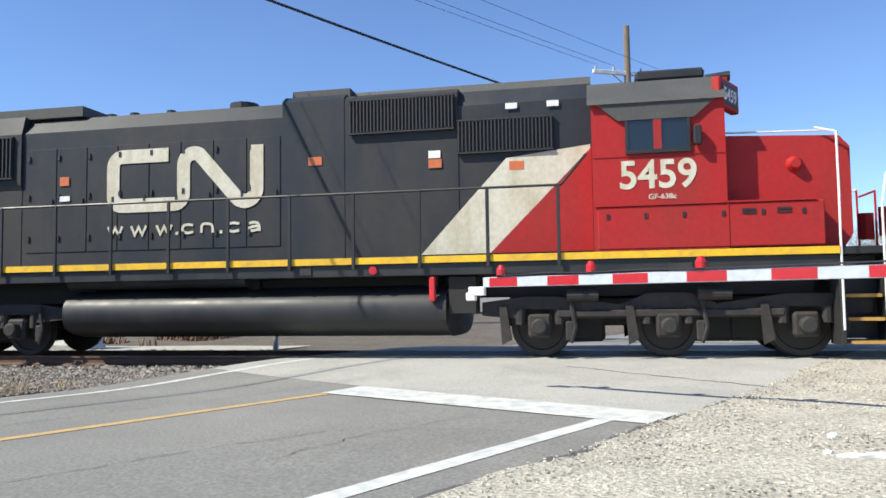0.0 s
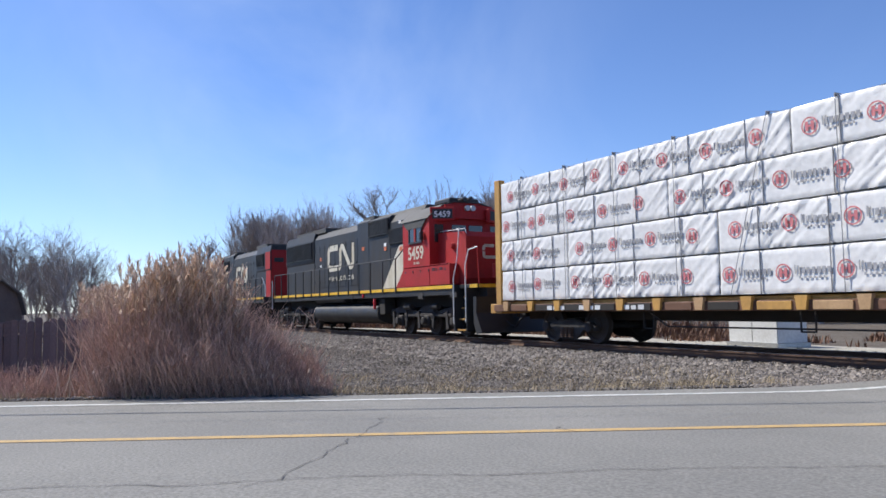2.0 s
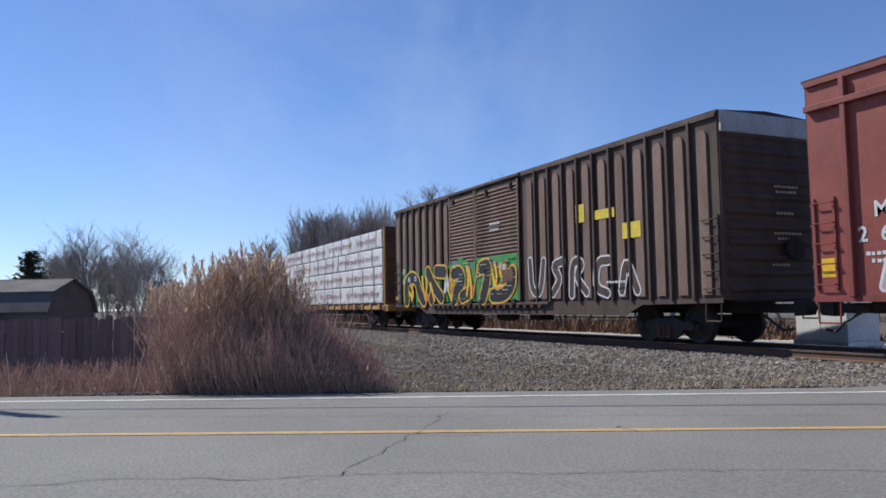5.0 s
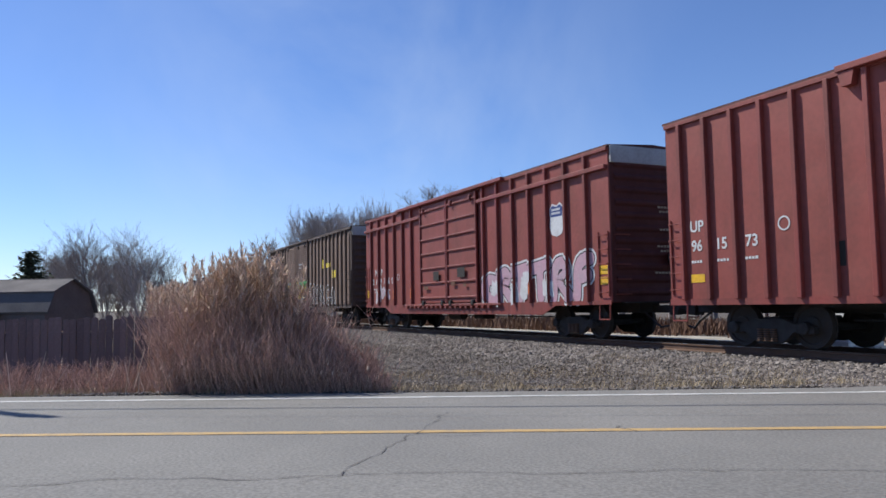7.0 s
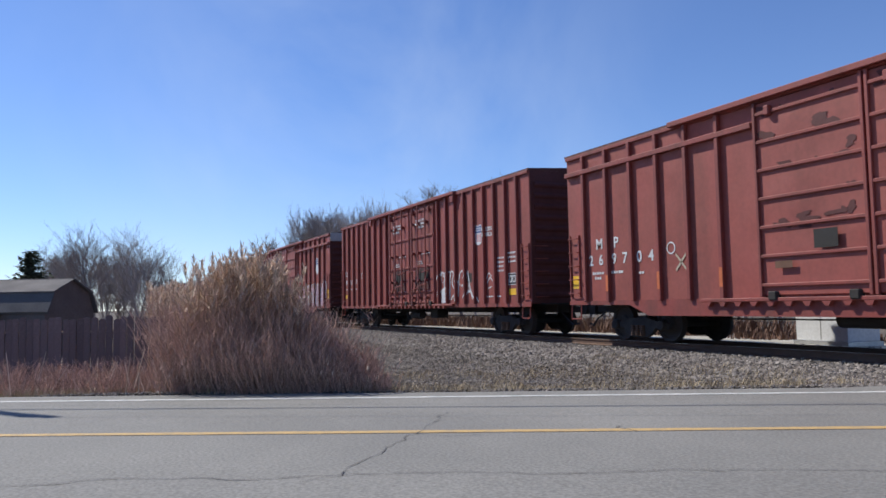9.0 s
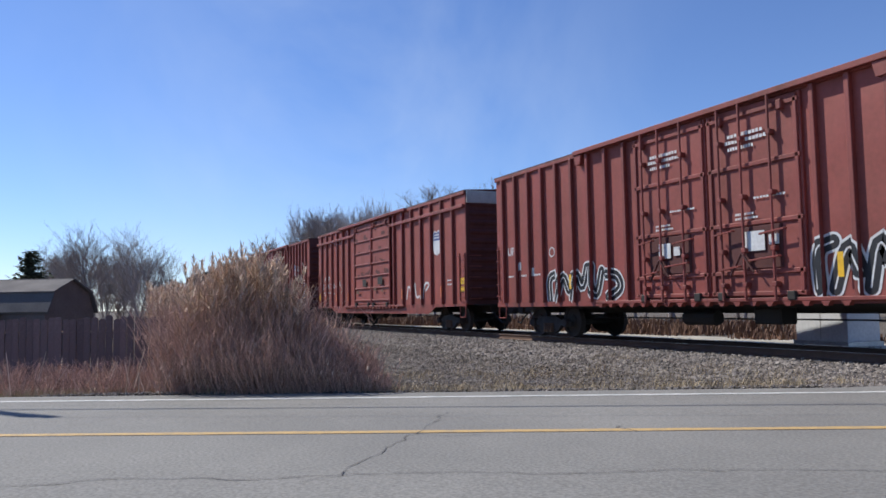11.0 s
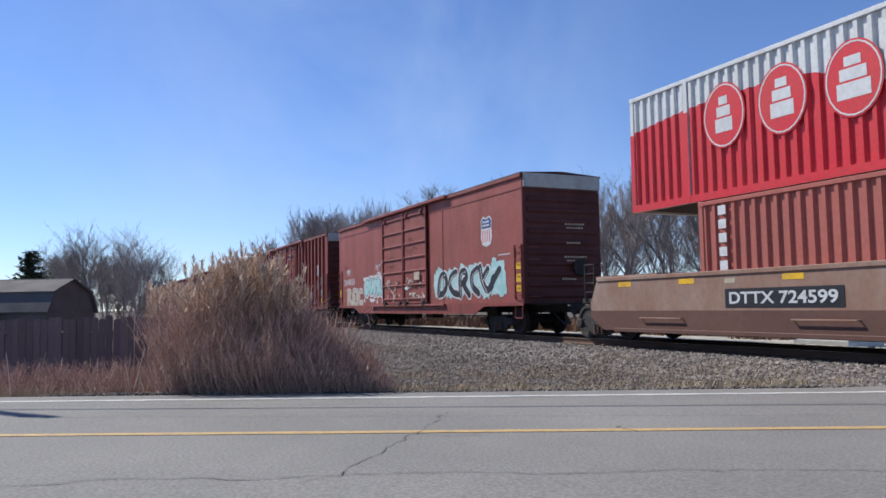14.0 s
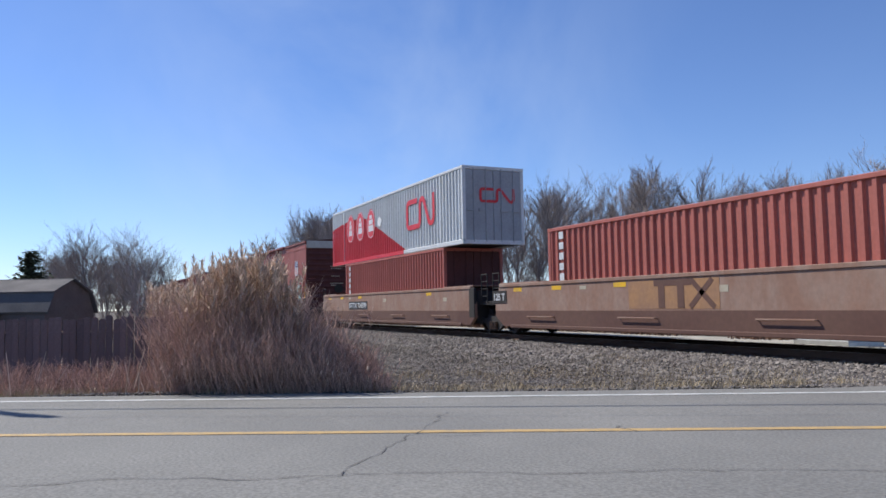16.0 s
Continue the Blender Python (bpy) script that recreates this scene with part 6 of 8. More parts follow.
def loco_truck(parent, x, axles=3):
    pit = 2.03
    xs = [x + (i - (axles - 1) / 2) * pit for i in range(axles)]
    e = part("truck", Geo().box(xs[0] - .6, xs[-1] + .6, -.5, .5, .5, 1.0, .04), M["under"], parent, "dark six-wheel locomotive truck" if axles == 3 else "dark four-wheel locomotive truck")
    for s in (-1, 1):
        y0, y1 = (-1.12, -.95) if s < 0 else (.95, 1.12)
        lo, hi = xs[0] - .95, xs[-1] + .95
        top = [(lo, .70), (lo, .92), (xs[0] - .3, 1.0), (xs[0] + .3, 1.0)]
        for i, q in enumerate(xs[1:-1] if axles == 3 else []):
            top += [(q - .75, .86), (q - .3, 1.04), (q + .3, 1.04), (q + .75, .86)]
        top += [(xs[-1] - .3, 1.0), (xs[-1] + .3, 1.0), (hi, .92), (hi, .70)]
        bot = []
        for q in reversed(xs):
            bot += [(q + .34, .64), (q + .25, .80), (q - .25, .80), (q - .34, .64)]
        sf = part("side_frame", Geo().prism_y(top + bot, y0, y1), M["truck_steel"], e)
        yo = -1.12 if s < 0 else 1.12
        for q in xs:
            w = part("wheel", WHEEL, None, e)
            w.location, w.scale = (q, s * .755, .51), (1.06, 1.0, 1.06)
            if s > 0:
                w.rotation_euler.z = math.pi
            part("journal_box", Geo().box(q - .19, q + .19, min(yo - s * .12, yo + s * .08), max(yo - s * .12, yo + s * .08), .33, .72, .04), M["truck_steel"], e)
            bc = part("bearing_cap", BEARING, None, e)
            bc.location = (q, yo + s * .12, .52)
            if s > 0:
                bc.rotation_euler.z = math.pi
            part("brake_hanger", Geo().prism_y([(q - .66, .85), (q - .54, .85), (q - .46, .30), (q - .62, .22)], min(yo, yo + s * .07), max(yo, yo + s * .07)), M["truck_steel"], e)
        for p, q in zip(xs, xs[1:]):
            g = Geo()
            for f in (.38, .5, .62):
                g.tube((p + (q - p) * f, yo, .80), (p + (q - p) * f, yo + s * .012, .80), .045, n=10)
            part("frame_hole", g, M["graf_black"], e)
            part("brake_cylinder", Geo().tube((p + .45, yo + s * .08, 1.02), (p + .95, yo + s * .08, 1.02), .1, n=12), M["truck_steel"], e)
        if s < 0:
            for k, q in enumerate(xs):
                d = 1 if k < axles / 2 else -1
                part("traction_motor", Geo().box(*sorted((q + d * .12, q + d * 1.05)), -.62, .62, .24, .82, .06), M["under"], e)
                part("axle", Geo().tube((q, -.75, .51), (q, .75, .51), .1, n=10), M["under"], e)
        for q in xs:
            part("brake_rigging", Geo().path([(q + .5, yo + s * .05, .95), (q + .58, yo + s * .07, .5), (q + .5, yo + s * .05, .25)], .035, 6).box(q + .42, q + .55, min(yo, yo + s * .08), max(yo, yo + s * .08), .28, .6, .02), M["grey_steel"], e)
            for d in (-.32, .32):
                part("coil_spring", Geo().tube((q + d, yo - s * .05, .55), (q + d, yo - s * .05, .82), .09, n=10), M["truck_steel"], e)
        part("equaliser", Geo().box(xs[0] + .3, xs[-1] - .3, min(yo, yo + s * .05), max(yo, yo + s * .05), .66, .78, .02), M["truck_steel"], e)
    return e


def locomotive(u, X, flip, length, label, number, axles, full):
    """X: places along the hood in the loco's own direction, nose at +; flip turns it round."""
    f = -1 if flip else 1
    lc = thing("locomotive", label, "locomotive", "locomotives of the freight train")
    def bx(g, x0, x1, *r, **k):
        p, q = sorted((f * x0, f * x1))
        return g.box(p, q, *r, **k)
    def poly(pts):
        return [(f * a, b) for a, b in pts]
    R, F = X["rear"], X["front"]
    hw, top = .93, 4.63
    part("frame", bx(bx(Geo(), R, X["step"], -1.48, 1.48, 1.38, 1.58, c=.01), X["step"], F, -.95, .95, 1.30, 1.58, c=.01), M["black"], lc)
    part("walkway", bx(bx(Geo(), R, X["step"], -1.52, 1.52, 1.58, 1.70, c=.01), X["step"], F, -1.30, 1.30, 1.58, 1.70, c=.01), M["black"], lc)
    for s in (-1, 1):
        y0, y1 = sorted((s * 1.52, s * 1.526))
        st = part("sill_stripe", bx(Geo(), R, X["step"], y0, y1, 1.585, 1.695), M["yellow"], lc, "yellow reflective sill stripe")
    part("end_stripe", bx(Geo(), F, F + .006, -1.25, 1.25, 1.585, 1.695), M["yellow"], lc)
    for s in (-1, 1):
        y0, y1 = sorted((s * 1.3, s * 1.306))
        part("end_stripe", bx(Geo(), F - .45, F, y0, y1, 1.585, 1.695), M["yellow"], lc)
    # hood
    prof = [(-hw, 1.7), (-hw, top - .32), (-hw + .22, top - .02), (hw - .22, top - .02), (hw, top - .32), (hw, 1.7)]
    def hood(x0, x1, name, m, prof=prof, lab=""):
        p, q = sorted((f * x0, f * x1))
        return part(name, Geo().prism_x(prof, p, q), M[m], lc, lab)
    tall = [(-hw - .02, 1.72), (-hw - .02, top - .05), (-hw + .12, top + .06), (hw - .12, top + .06), (hw + .02, top - .05), (hw + .02, 1.72)]
    hood(X["hood0"], X["cab0"], "hood", "hood")
    hood(X["hood0"] + .01, X["rad1"], "radiator_section", "hood", [(-hw - .01, 1.71), (-hw - .01, 3.2), (-hw - .05, 3.3), (-hw - .05, 4.3), (-hw + .05, top + .03), (hw - .05, top + .03), (hw + .05, 4.3), (hw + .05, 3.3), (hw + .01, 3.2), (hw + .01, 1.71)])
    hood(X["dyn0"], X["dyn1"], "dynamic_brake_section", "hood", tall)
    hood(X["dyn1"], X["dyn1"] + (2.05 if full else 1.7), "intake_section", "hood", [(-hw - .012, 1.72), (-hw - .012, top - .07), (-hw + .1, top + .01), (hw - .1, top + .01), (hw + .012, top - .07), (hw + .012, 1.72)])
    hood(X["dyn0"] + .1, X["dyn0"] + 1.2, "roof_hatch", "rooftop", [(-.7, top), (-.7, top + .2), (.7, top + .2), (.7, top)])
    hood(X["rad0"], X["fan1"], "roof_fan_box", "rooftop", [(-.8, top), (-.8, top + .2), (.8, top + .2), (.8, top)])
    hood(X["dyn1"] + .05, X["cab0"], "roof_duct", "rooftop", [(-.6, top - .03), (-.5, top + .16), (.5, top + .16), (.6, top - .03)])
    for x in (X["rad1"] + 1.5, X["rad1"] + 2.0, X["rad1"] + 2.8):
        part("roof_vent", Geo().tube((f * x, -.3, top - .03), (f * x, -.3, top + .12), .09, n=10), M["black"], lc)
    part("exhaust_stack", Geo().tube((f * (X["dyn0"] - 1.2), 0, top - .03), (f * (X["dyn0"] - 1.2), 0, top + .22), .28, n=14), M["black"], lc)
    def grille(x0, x1, z0, z1, y, n):
        for s in (-1, 1):
            ya, yb = sorted((s * y, s * (y + .03)))
            gr = part("grille", bx(Geo(), x0, x1, ya, yb, z0, z1), M["grille"], lc, "dark air intake grille")
            g = Geo()
            yc, yd = sorted((s * (y + .03), s * (y + .06)))
            for i in range(n):
                x = x0 + (x1 - x0) * (i + .5) / n
                bx(g, x - .012, x + .012, yc, yd, z0 + .02, z1 - .02)
            bx(g, x0, x1, yc, yd, z1 - .03, z1)
            bx(g, x0, x1, yc, yd, z0, z0 + .03)
            part("slat", g, M["slat"], gr)
    for x0, x1, z0, z1, y, n in X["grilles"]:
        grille(x0, x1, z0, z1, y, n)
    # hood doors
    for s in (-1, 1):
        n = max(3, int((X["dyn0"] - X["rad1"]) / .62))
        for i in range(n):
            x0 = X["rad1"] + .12 + i * (X["dyn0"] - X["rad1"] - .15) / n
            x1 = x0 + (X["dyn0"] - X["rad1"] - .15) / n - .02
            ya, yb = sorted((s * hw, s * (hw + .014)))
            d = part("hood_door", bx(Geo(), x0, x1, ya, yb, 1.98, 3.98, c=.004), M["hood"], lc)
            ya, yb = sorted((s * (hw + .014), s * (hw + .04)))
            g = Geo()
            for z in (2.2, 3.0, 3.75):
                bx(g, x0 + .02, x0 + .07, ya, yb, z, z + .1)
            bx(g, x1 - .1, x1 - .06, ya, yb, 2.9, 3.0)
            part("hinge", g, M["black"], d)
    # livery
    y = -hw - .026
    ws = poly(X["white"])
    part("white_stripe", Geo().prism_y(ws, y - .003, y), M["cream"], lc, "cream diagonal livery stripe")
    part("red_livery", Geo().prism_y(poly(X["redp"]), y - .002, y + .001), M["cn_red"], lc)
    ex = X["emblem"]
    exs = min(f * ex[0], f * ex[1])
    part("emblem", ribbon(emblem_path(exs, ex[2], abs(ex[1] - ex[0]), ex[3]), .26, y), M["cream"], lc, "cream bent-stroke emblem")
    g = Geo()
    ew, ez, eh = abs(ex[1] - ex[0]), ex[2] - .46, .17
    vee = [(0, 1), (.25, .02), (.5, .85), (.75, .02), (1, 1)]
    cee = [(1, .85), (.5, 1), (.08, .8), (.08, .2), (.5, 0), (1, .15)]
    arch = [(.1, 0), (.1, .95), (.55, 1), (.9, .8), (.9, 0)]
    hook = [(.15, .85), (.5, 1), (.88, .8), (.9, 0)]
    bowl = [(.9, .55), (.3, .5), (.1, .25), (.35, 0), (.85, .2)]
    for k, (q0, q1, st) in enumerate(((0, .095, vee), (.155, .255, vee), (.325, .425, vee), (.49, .565, cee), (.61, .70, arch), (.78, .86, cee), (.91, .995, hook), (.91, .995, bowl))):
        r = ribbon(curve([(exs + ew * (q0 + (q1 - q0) * q), ez + eh * zz) for q, zz in st], 0 if st is vee else 2), .048, y - .0001 * k)
        g.add(r.v, r.f)
    for q0 in (.45, .735):
        g.box(exs + ew * q0, exs + ew * q0 + .055, y - .004, y, ez - .02, ez + .035)
    part("small_lettering", g, M["cream"], lc, "row of small cream painted characters")
    # cab
    c0, c1 = X["cab0"], X["cab1"]
    cw = 1.5
    cprof = [(-cw, 1.7), (-cw, 4.06), (-.98, 4.46), (-.5, 4.60), (.5, 4.60), (.98, 4.46), (cw, 4.06), (cw, 1.7)]
    p, q = sorted((f * c0, f * c1))
    cab = part("cab", Geo().prism_x(cprof, p, q), M["cn_red"], lc, "red cab with a grey sloped roof")
    rp = [(-cw - .08, 4.02), (-cw - .02, 4.10), (-.98, 4.51), (-.5, 4.645), (.5, 4.645), (.98, 4.51), (cw + .02, 4.10), (cw + .08, 4.02), (.98, 4.47), (.5, 4.61), (-.5, 4.61), (-.98, 4.47)]
    part("cab_roof", Geo().prism_x(rp, p - .06, q + .03), M["rooftop"], cab)
    part("roof_unit", bx(Geo(), c0 + .75, c1 - .15, -.6, .6, 4.62, 4.80, c=.04), M["black"], cab, "black rooftop air unit")
    g = Geo().tube((f * (c1 - .3), .0, 4.62), (f * (c1 - .3), .0, 4.95), .03)
    part("antenna", g, M["black"], cab)
    for hy, hz, hl in ((-.25, 4.70, .3), (.05, 4.73, .22)):
        part("horn", Geo().tube((f * (c1 - .1), hy, hz), (f * (c1 + hl), hy, hz), .05, .09, n=10), M["black"], cab)
    for s in (-1, 1):
        ya, yb = sorted((s * cw, s * (cw + .02)))
        wx0, wx1 = c0 + .56, c1 - .56
        w = part("side_window", bx(Geo(), wx0, wx1, ya, yb, 3.28, 3.75), M["glass"], cab, "dark sliding cab window")
        yc, yd = sorted((s * (cw + .005), s * (cw + .045)))
        m = (wx0 + wx1) / 2
        part("window_frame", bx(bx(bx(bx(Geo(), wx0 - .04, wx1 + .04, yc, yd, 3.22, 3.28), wx0 - .04, wx0, yc, yd, 3.28, 3.77), wx1, wx1 + .04, yc, yd, 3.28, 3.77), wx0 - .04, wx1 + .04, yc, yd, 3.75, 3.79), M["black"], w)
        part("window_post", bx(Geo(), m - .06, m + .06, yc, yd, 3.28, 3.75), M["cn_red"], w)
        yc, yd = sorted((s * (cw + .02), s * (cw + .30)))
        part("sunshade", Geo().prism_y(poly([(wx0 - .5, 4.05), (wx1 + .45, 4.05), (wx1 + .1, 3.75), (wx0 - .15, 3.75)]), *sorted((s * (cw + .005), s * (cw + .05)))), M["rooftop"], cab)
        part("mirror", bx(Geo(), wx1 + .08, wx1 + .2, *sorted((s * (cw + .03), s * (cw + .16))), 3.3, 3.6, c=.02), M["black"], cab)
        part("cab_seam", bx(Geo(), c0 + .02, c1, *sorted((s * cw, s * (cw + .012))), 3.18, 3.20), M["cn_red"], cab)
    xa = f * c1
    def front(y0, y1, z0, z1, d=.02):
        return Geo().box(min(xa, xa + f * d), max(xa, xa + f * d), y0, y1, z0, z1, .008)
    for y0, y1 in ((-1.3, -.95), (-.62, -.06), (.06, .62), (.95, 1.3)):
        part("front_window", front(y0, y1, 3.35 if abs(y0) < .9 and abs(y1) < .9 else 3.2, 3.82), M["glass"], cab)
    part("light_housing", front(-.95, .95, 4.02, 4.5, .15), M["cn_red"], cab, "red number board housing over the windscreen")
    for s in (-1, 1):
        if not full:
            part("number_board", front(*sorted((s * .28, s * .9)), 4.05, 4.3, .18), M["black"], cab, "black number board")
            continue
        # boards set slantwise on the corners over the windscreen
        turn = Matrix.Translation((c1 - .02, -1.40, 0)) @ Matrix.Rotation(radians(62), 4, "Z")
        block, nb = Geo().box(-.05, .80, .0, .14, 3.93, 4.40, .02), Geo().box(.03, .72, -.012, .0, 4.0, 4.33, .004)
        for g in (block, nb):
            g.v = [tuple(turn @ Vector(p)) for p in g.v]
            if s > 0:
                g.v = [(p[0], -p[1], p[2]) for p in g.v]
        part("board_housing", block, M["cn_red"], cab)
        board = part("number_board", nb, M["black"], cab, "black number board")
        if s < 0:
            lettering("board_number", number, .09, 4.06, .20, -.014, M["white"], board, width=.56).data.transform(turn)
    part("headlight", Geo().tube((xa, -.1, 4.40), (xa + f * .24, -.1, 4.40), .1, n=12).tube((xa, .12, 4.40), (xa + f * .24, .12, 4.40), .1, n=12), M["galv"], cab)
    lettering("road_number", number, f * (c0 + .42) if f > 0 else f * (c1 - .42), 2.68, .44, -cw - .006, M["cream"], cab, width=1.16)
    lettering("class_mark", "GF-638c", (c0 + .85) if f > 0 else f * (c1 - .85), 2.50, .08, -cw - .006, M["cream"], cab, width=.42)
    # nose
    nw = 1.16
    n0, n1 = c1, X["nose1"]
    nose = [(n0, 1.7), (n1 - .12, 1.7), (n1, 1.9), (n1, 3.25), (n1 - .15, 3.42), (n0, 3.5)]
    ns = part("nose", Geo().prism_y(poly(nose), -nw + .0, nw), M["cn_red"], lc, "red low nose")
    if full:
        r = ribbon([(q, zz) for q, zz in emblem_path(-.55, 2.55, 1.1, .45)], .1, 0)
        part("nose_emblem", Geo().add([(f * n1 + f * (.012 - q[1]), q[0], q[2]) for q in r.v], r.f), M["cream"], ns)
        part("bell", Geo().tube((f * (n0 + 1.05), -nw, 3.0), (f * (n0 + 1.05), -nw - .12, 3.0), .13, .07, n=14), M["cn_red"], ns)
        part("nose_rail", Geo().path([(f * n0, -1.08, 3.56), (f * (n1 - .2), -1.08, 3.52), (f * (n1 - .02), -1.1, 3.2)], .016, 5), M["white"], ns)
    for s in (-1, 1):
        yc, yd = sorted((s * nw, s * 1.515))
        tb = part("tool_locker", bx(Geo(), c0 + .06, X["step"] - .18, yc, yd, 1.72, 2.40, c=.02), M["cn_red"], lc, "red side locker below the cab")
        g = Geo()
        ye, yf = sorted((s * 1.515, s * 1.527))
        for x in even(c0 + .2, X["step"] - .5, 6):
            bx(g, x, x + .05, ye, yf, 2.2, 2.28)
        for x in (X["step"] - 1.35, X["step"] - .85):
            for z in (2.22, 2.27):
                bx(g, x, x + .2, ye, yf, z, z + .03)
        part("locker_latch", g, M["black"], tb)
        part("locker_seam", bx(bx(Geo(), c0 + .02, X["step"] - .3, *sorted((s * 1.4, s * 1.535)), 2.40, 2.425), (c0 + c1) / 2 + 1, (c0 + c1) / 2 + 1.015, ye, yf, 1.74, 2.40), M["cn_red"], tb)
        # handrails
        yr = s * 1.47
        g = Geo().path([(f * (R + .3), s * 1.548, 2.78), (f * (c0 - .5), s * 1.548, 2.78), (f * (c0 - .1), yr - s * .2, 3.3)], .023, 6)
        part("handrail", g, M["black"], lc)
        n = max(6, int((c0 - .5 - R) / 1.08))
        for x in even(R + .3, c0 - .55, n):
            part("stanchion", Geo().box(f * x - .028, f * x + .028, *sorted((s * 1.528, s * 1.568)), 1.5, 2.8, .006), M["black"], lc)
        # steps
        for k, (x0, x1) in enumerate(((X["step"], F - .5),)):
            st = part("step_well", Geo().box(*sorted((f * (x0 - .02), f * (x0 + .05))), *sorted((s * .9, s * 1.48)), .22, 1.6, .008).box(*sorted((f * (x1), f * (x1 + .05))), *sorted((s * .9, s * 1.42)), .22, 1.6, .008).box(*sorted((f * x0, f * x1)), *sorted((s * .88, s * .93)), .3, 1.58), M["black"], lc, "black boarding step well")
            for z, dp in ((.24, 0), (.58, .08), (.93, .16), (1.28, .24)):
                tr = part("tread", Geo().box(*sorted((f * x0, f * x1)), *sorted((s * .93, s * (1.42 - dp))), z, z + .05, .008), M["black"], st)
                part("tread_edge", Geo().box(*sorted((f * (x0 + .12), f * (x1 - .03))), *sorted((s * (1.42 - dp), s * (1.425 - dp))), z + .0, z + .05), M["lumber_yellow"], tr, "yellow step edge")
        part("white_grab_rail", Geo().path([(f * (X["step"] + .02), s * 1.5, .45), (f * (X["step"] + .02), s * 1.5, 1.9), (f * (X["step"] + .06), s * 1.38, 2.5), (f * (X["step"] + .08), s * 1.30, 3.45), (f * (X["step"] - .2), s * 1.2, 3.55)], .018, 6), M["white"], lc, "white boarding grab rail")
        part("white_grab_rail", Geo().path([(f * (F - .52), s * 1.42, .5), (f * (F - .52), s * 1.42, 2.3), (f * (F - .42), s * 1.35, 2.78), (f * (F - .05), s * 1.25, 2.85)], .018, 6), M["white"], lc, "white boarding grab rail")
    for s in (-1, 1):
        part("end_railing", Geo().path([(f * (F - .05), s * 1.25, 2.85), (f * (F - .05), s * 1.2, 1.7)], .02, 6), M["cn_red"], lc)
        part("end_railing", Geo().path([(f * (F - .02), s * 1.2, 2.72), (f * (F - .02), s * .4, 2.72), (f * (F - .02), s * .4, 1.7)], .02, 6), M["cn_red"], lc)
    for s in (-1, 1):
        part("cable_reel", Geo().tube((f * (F - .15), s * .5, 1.9), (f * (F - .15), s * .5, 2.35), .13, n=10), M["cn_red"], lc)
    part("snow_plow", Geo().prism_y(poly([(F - .1, 1.3), (F + .08, 1.3), (F + .05, .8), (F + .38, .20), (F + .05, .16), (F - .1, .5)]), -1.4, 1.4), M["black"], lc, "black steel snow plow")
    coupler(lc, f * (F - .15), f)
    coupler(lc, f * (R + .1), -f)
    rr = part("rear_end", bx(Geo(), X["hood0"] - .012, X["hood0"], -.9, .9, 1.7, 4.4), M["cn_red"] if not full else M["hood"], lc, "hood end panel")
    if not full:
        part("red_end_band", bx(bx(Geo(), X["hood0"], X["hood0"] + .9, -hw - .06, -hw - .05, 3.3, 4.3), X["hood0"], X["hood0"] + .9, -hw - .02, -hw - .01, 1.72, 3.3), M["cn_red"], rr)
        part("number_board", bx(Geo(), X["hood0"] - .03, X["hood0"] - .012, -.75, -.2, 3.7, 3.95), M["black"], rr)
        part("end_rail", Geo().path([(f * R, -1.4, 1.7), (f * R, -1.4, 2.3), (f * (R + .5), -1.45, 2.8)], .025, 6).path([(f * R, -1.0, 1.0), (f * R, -1.0, 2.6)], .02, 6), M["white"], lc)
    # tank and underside
    t0, t1 = X["tank"]
    tp = [(1.42 * math.copysign(abs(math.cos(a)) ** .6, math.cos(a)), .80 + .46 * math.copysign(abs(math.sin(a)) ** .75, math.sin(a))) for a in [2 * math.pi * i / 28 for i in range(28)]]
    p, q = sorted((f * t0, f * t1))
    tk = smooth(part("fuel_tank", Geo().prism_x(tp, p, q), M["black"], lc, "long rounded black fuel tank"), 40)
    part("tank_band", Geo().prism_x([(a * 1.006, .8 + (b - .8) * 1.012) for a, b in tp], q - .04, q + .01), M["grey_steel"], tk)
    smooth(part("air_reservoir", Geo().tube((f * (t0 + .05), -1.22, 1.40), (f * (t0 + (t1 - t0) * .5), -1.22, 1.40), .155, n=16), M["black"], lc), 40)
    g = Geo()
    for x in even(t0 + .3, t1 - .3, 3):
        g.box(f * x - .1, f * x + .1, -1.0, 1.0, 1.2, 1.42)
    bx(g, t1 + .05, t1 + .5, -1.35, -.9, .75, 1.35)
    bx(g, R + .6, X["step"] - .2, -.8, .8, 1.0, 1.4)
    part("underframe", g, M["under"], lc)
    if full:
        patches(lc, [(-1.45 + X["off"], -1.2 + X["off"], 3.15, 3.3), (-5.05 + X["off"], -4.8 + X["off"], 3.4, 3.55), (-2.85 + X["off"], -2.62 + X["off"], 3.25, 3.4), (-10.1 + X["off"], -9.9 + X["off"], 3.25, 3.42)], y - .004, "orange", "sticker", "small orange sticker")
        patches(lc, [(-2.85 + X["off"], -2.64 + X["off"], 3.42, 3.55), (-10.1 + X["off"], -9.88 + X["off"], 2.95, 3.05), (-1.5 + X["off"], -1.3 + X["off"], 4.2, 4.3), (-.8 + X["off"], -.6 + X["off"], 4.2, 4.3)], y - .004, "white", "sticker", "small white sticker")
        part("fuel_filler", Geo().box(-2.75 + X["off"], -2.65 + X["off"], -1.5, -1.4, .95, 1.35, .02), M["bright_red"], lc, "red fuel shut-off handle")
        part("marker_light", Geo().tube((-3.7 + X["off"], -1.49, 1.48), (-3.7 + X["off"], -1.53, 1.48), .07, n=12), M["lamp_red"], lc)
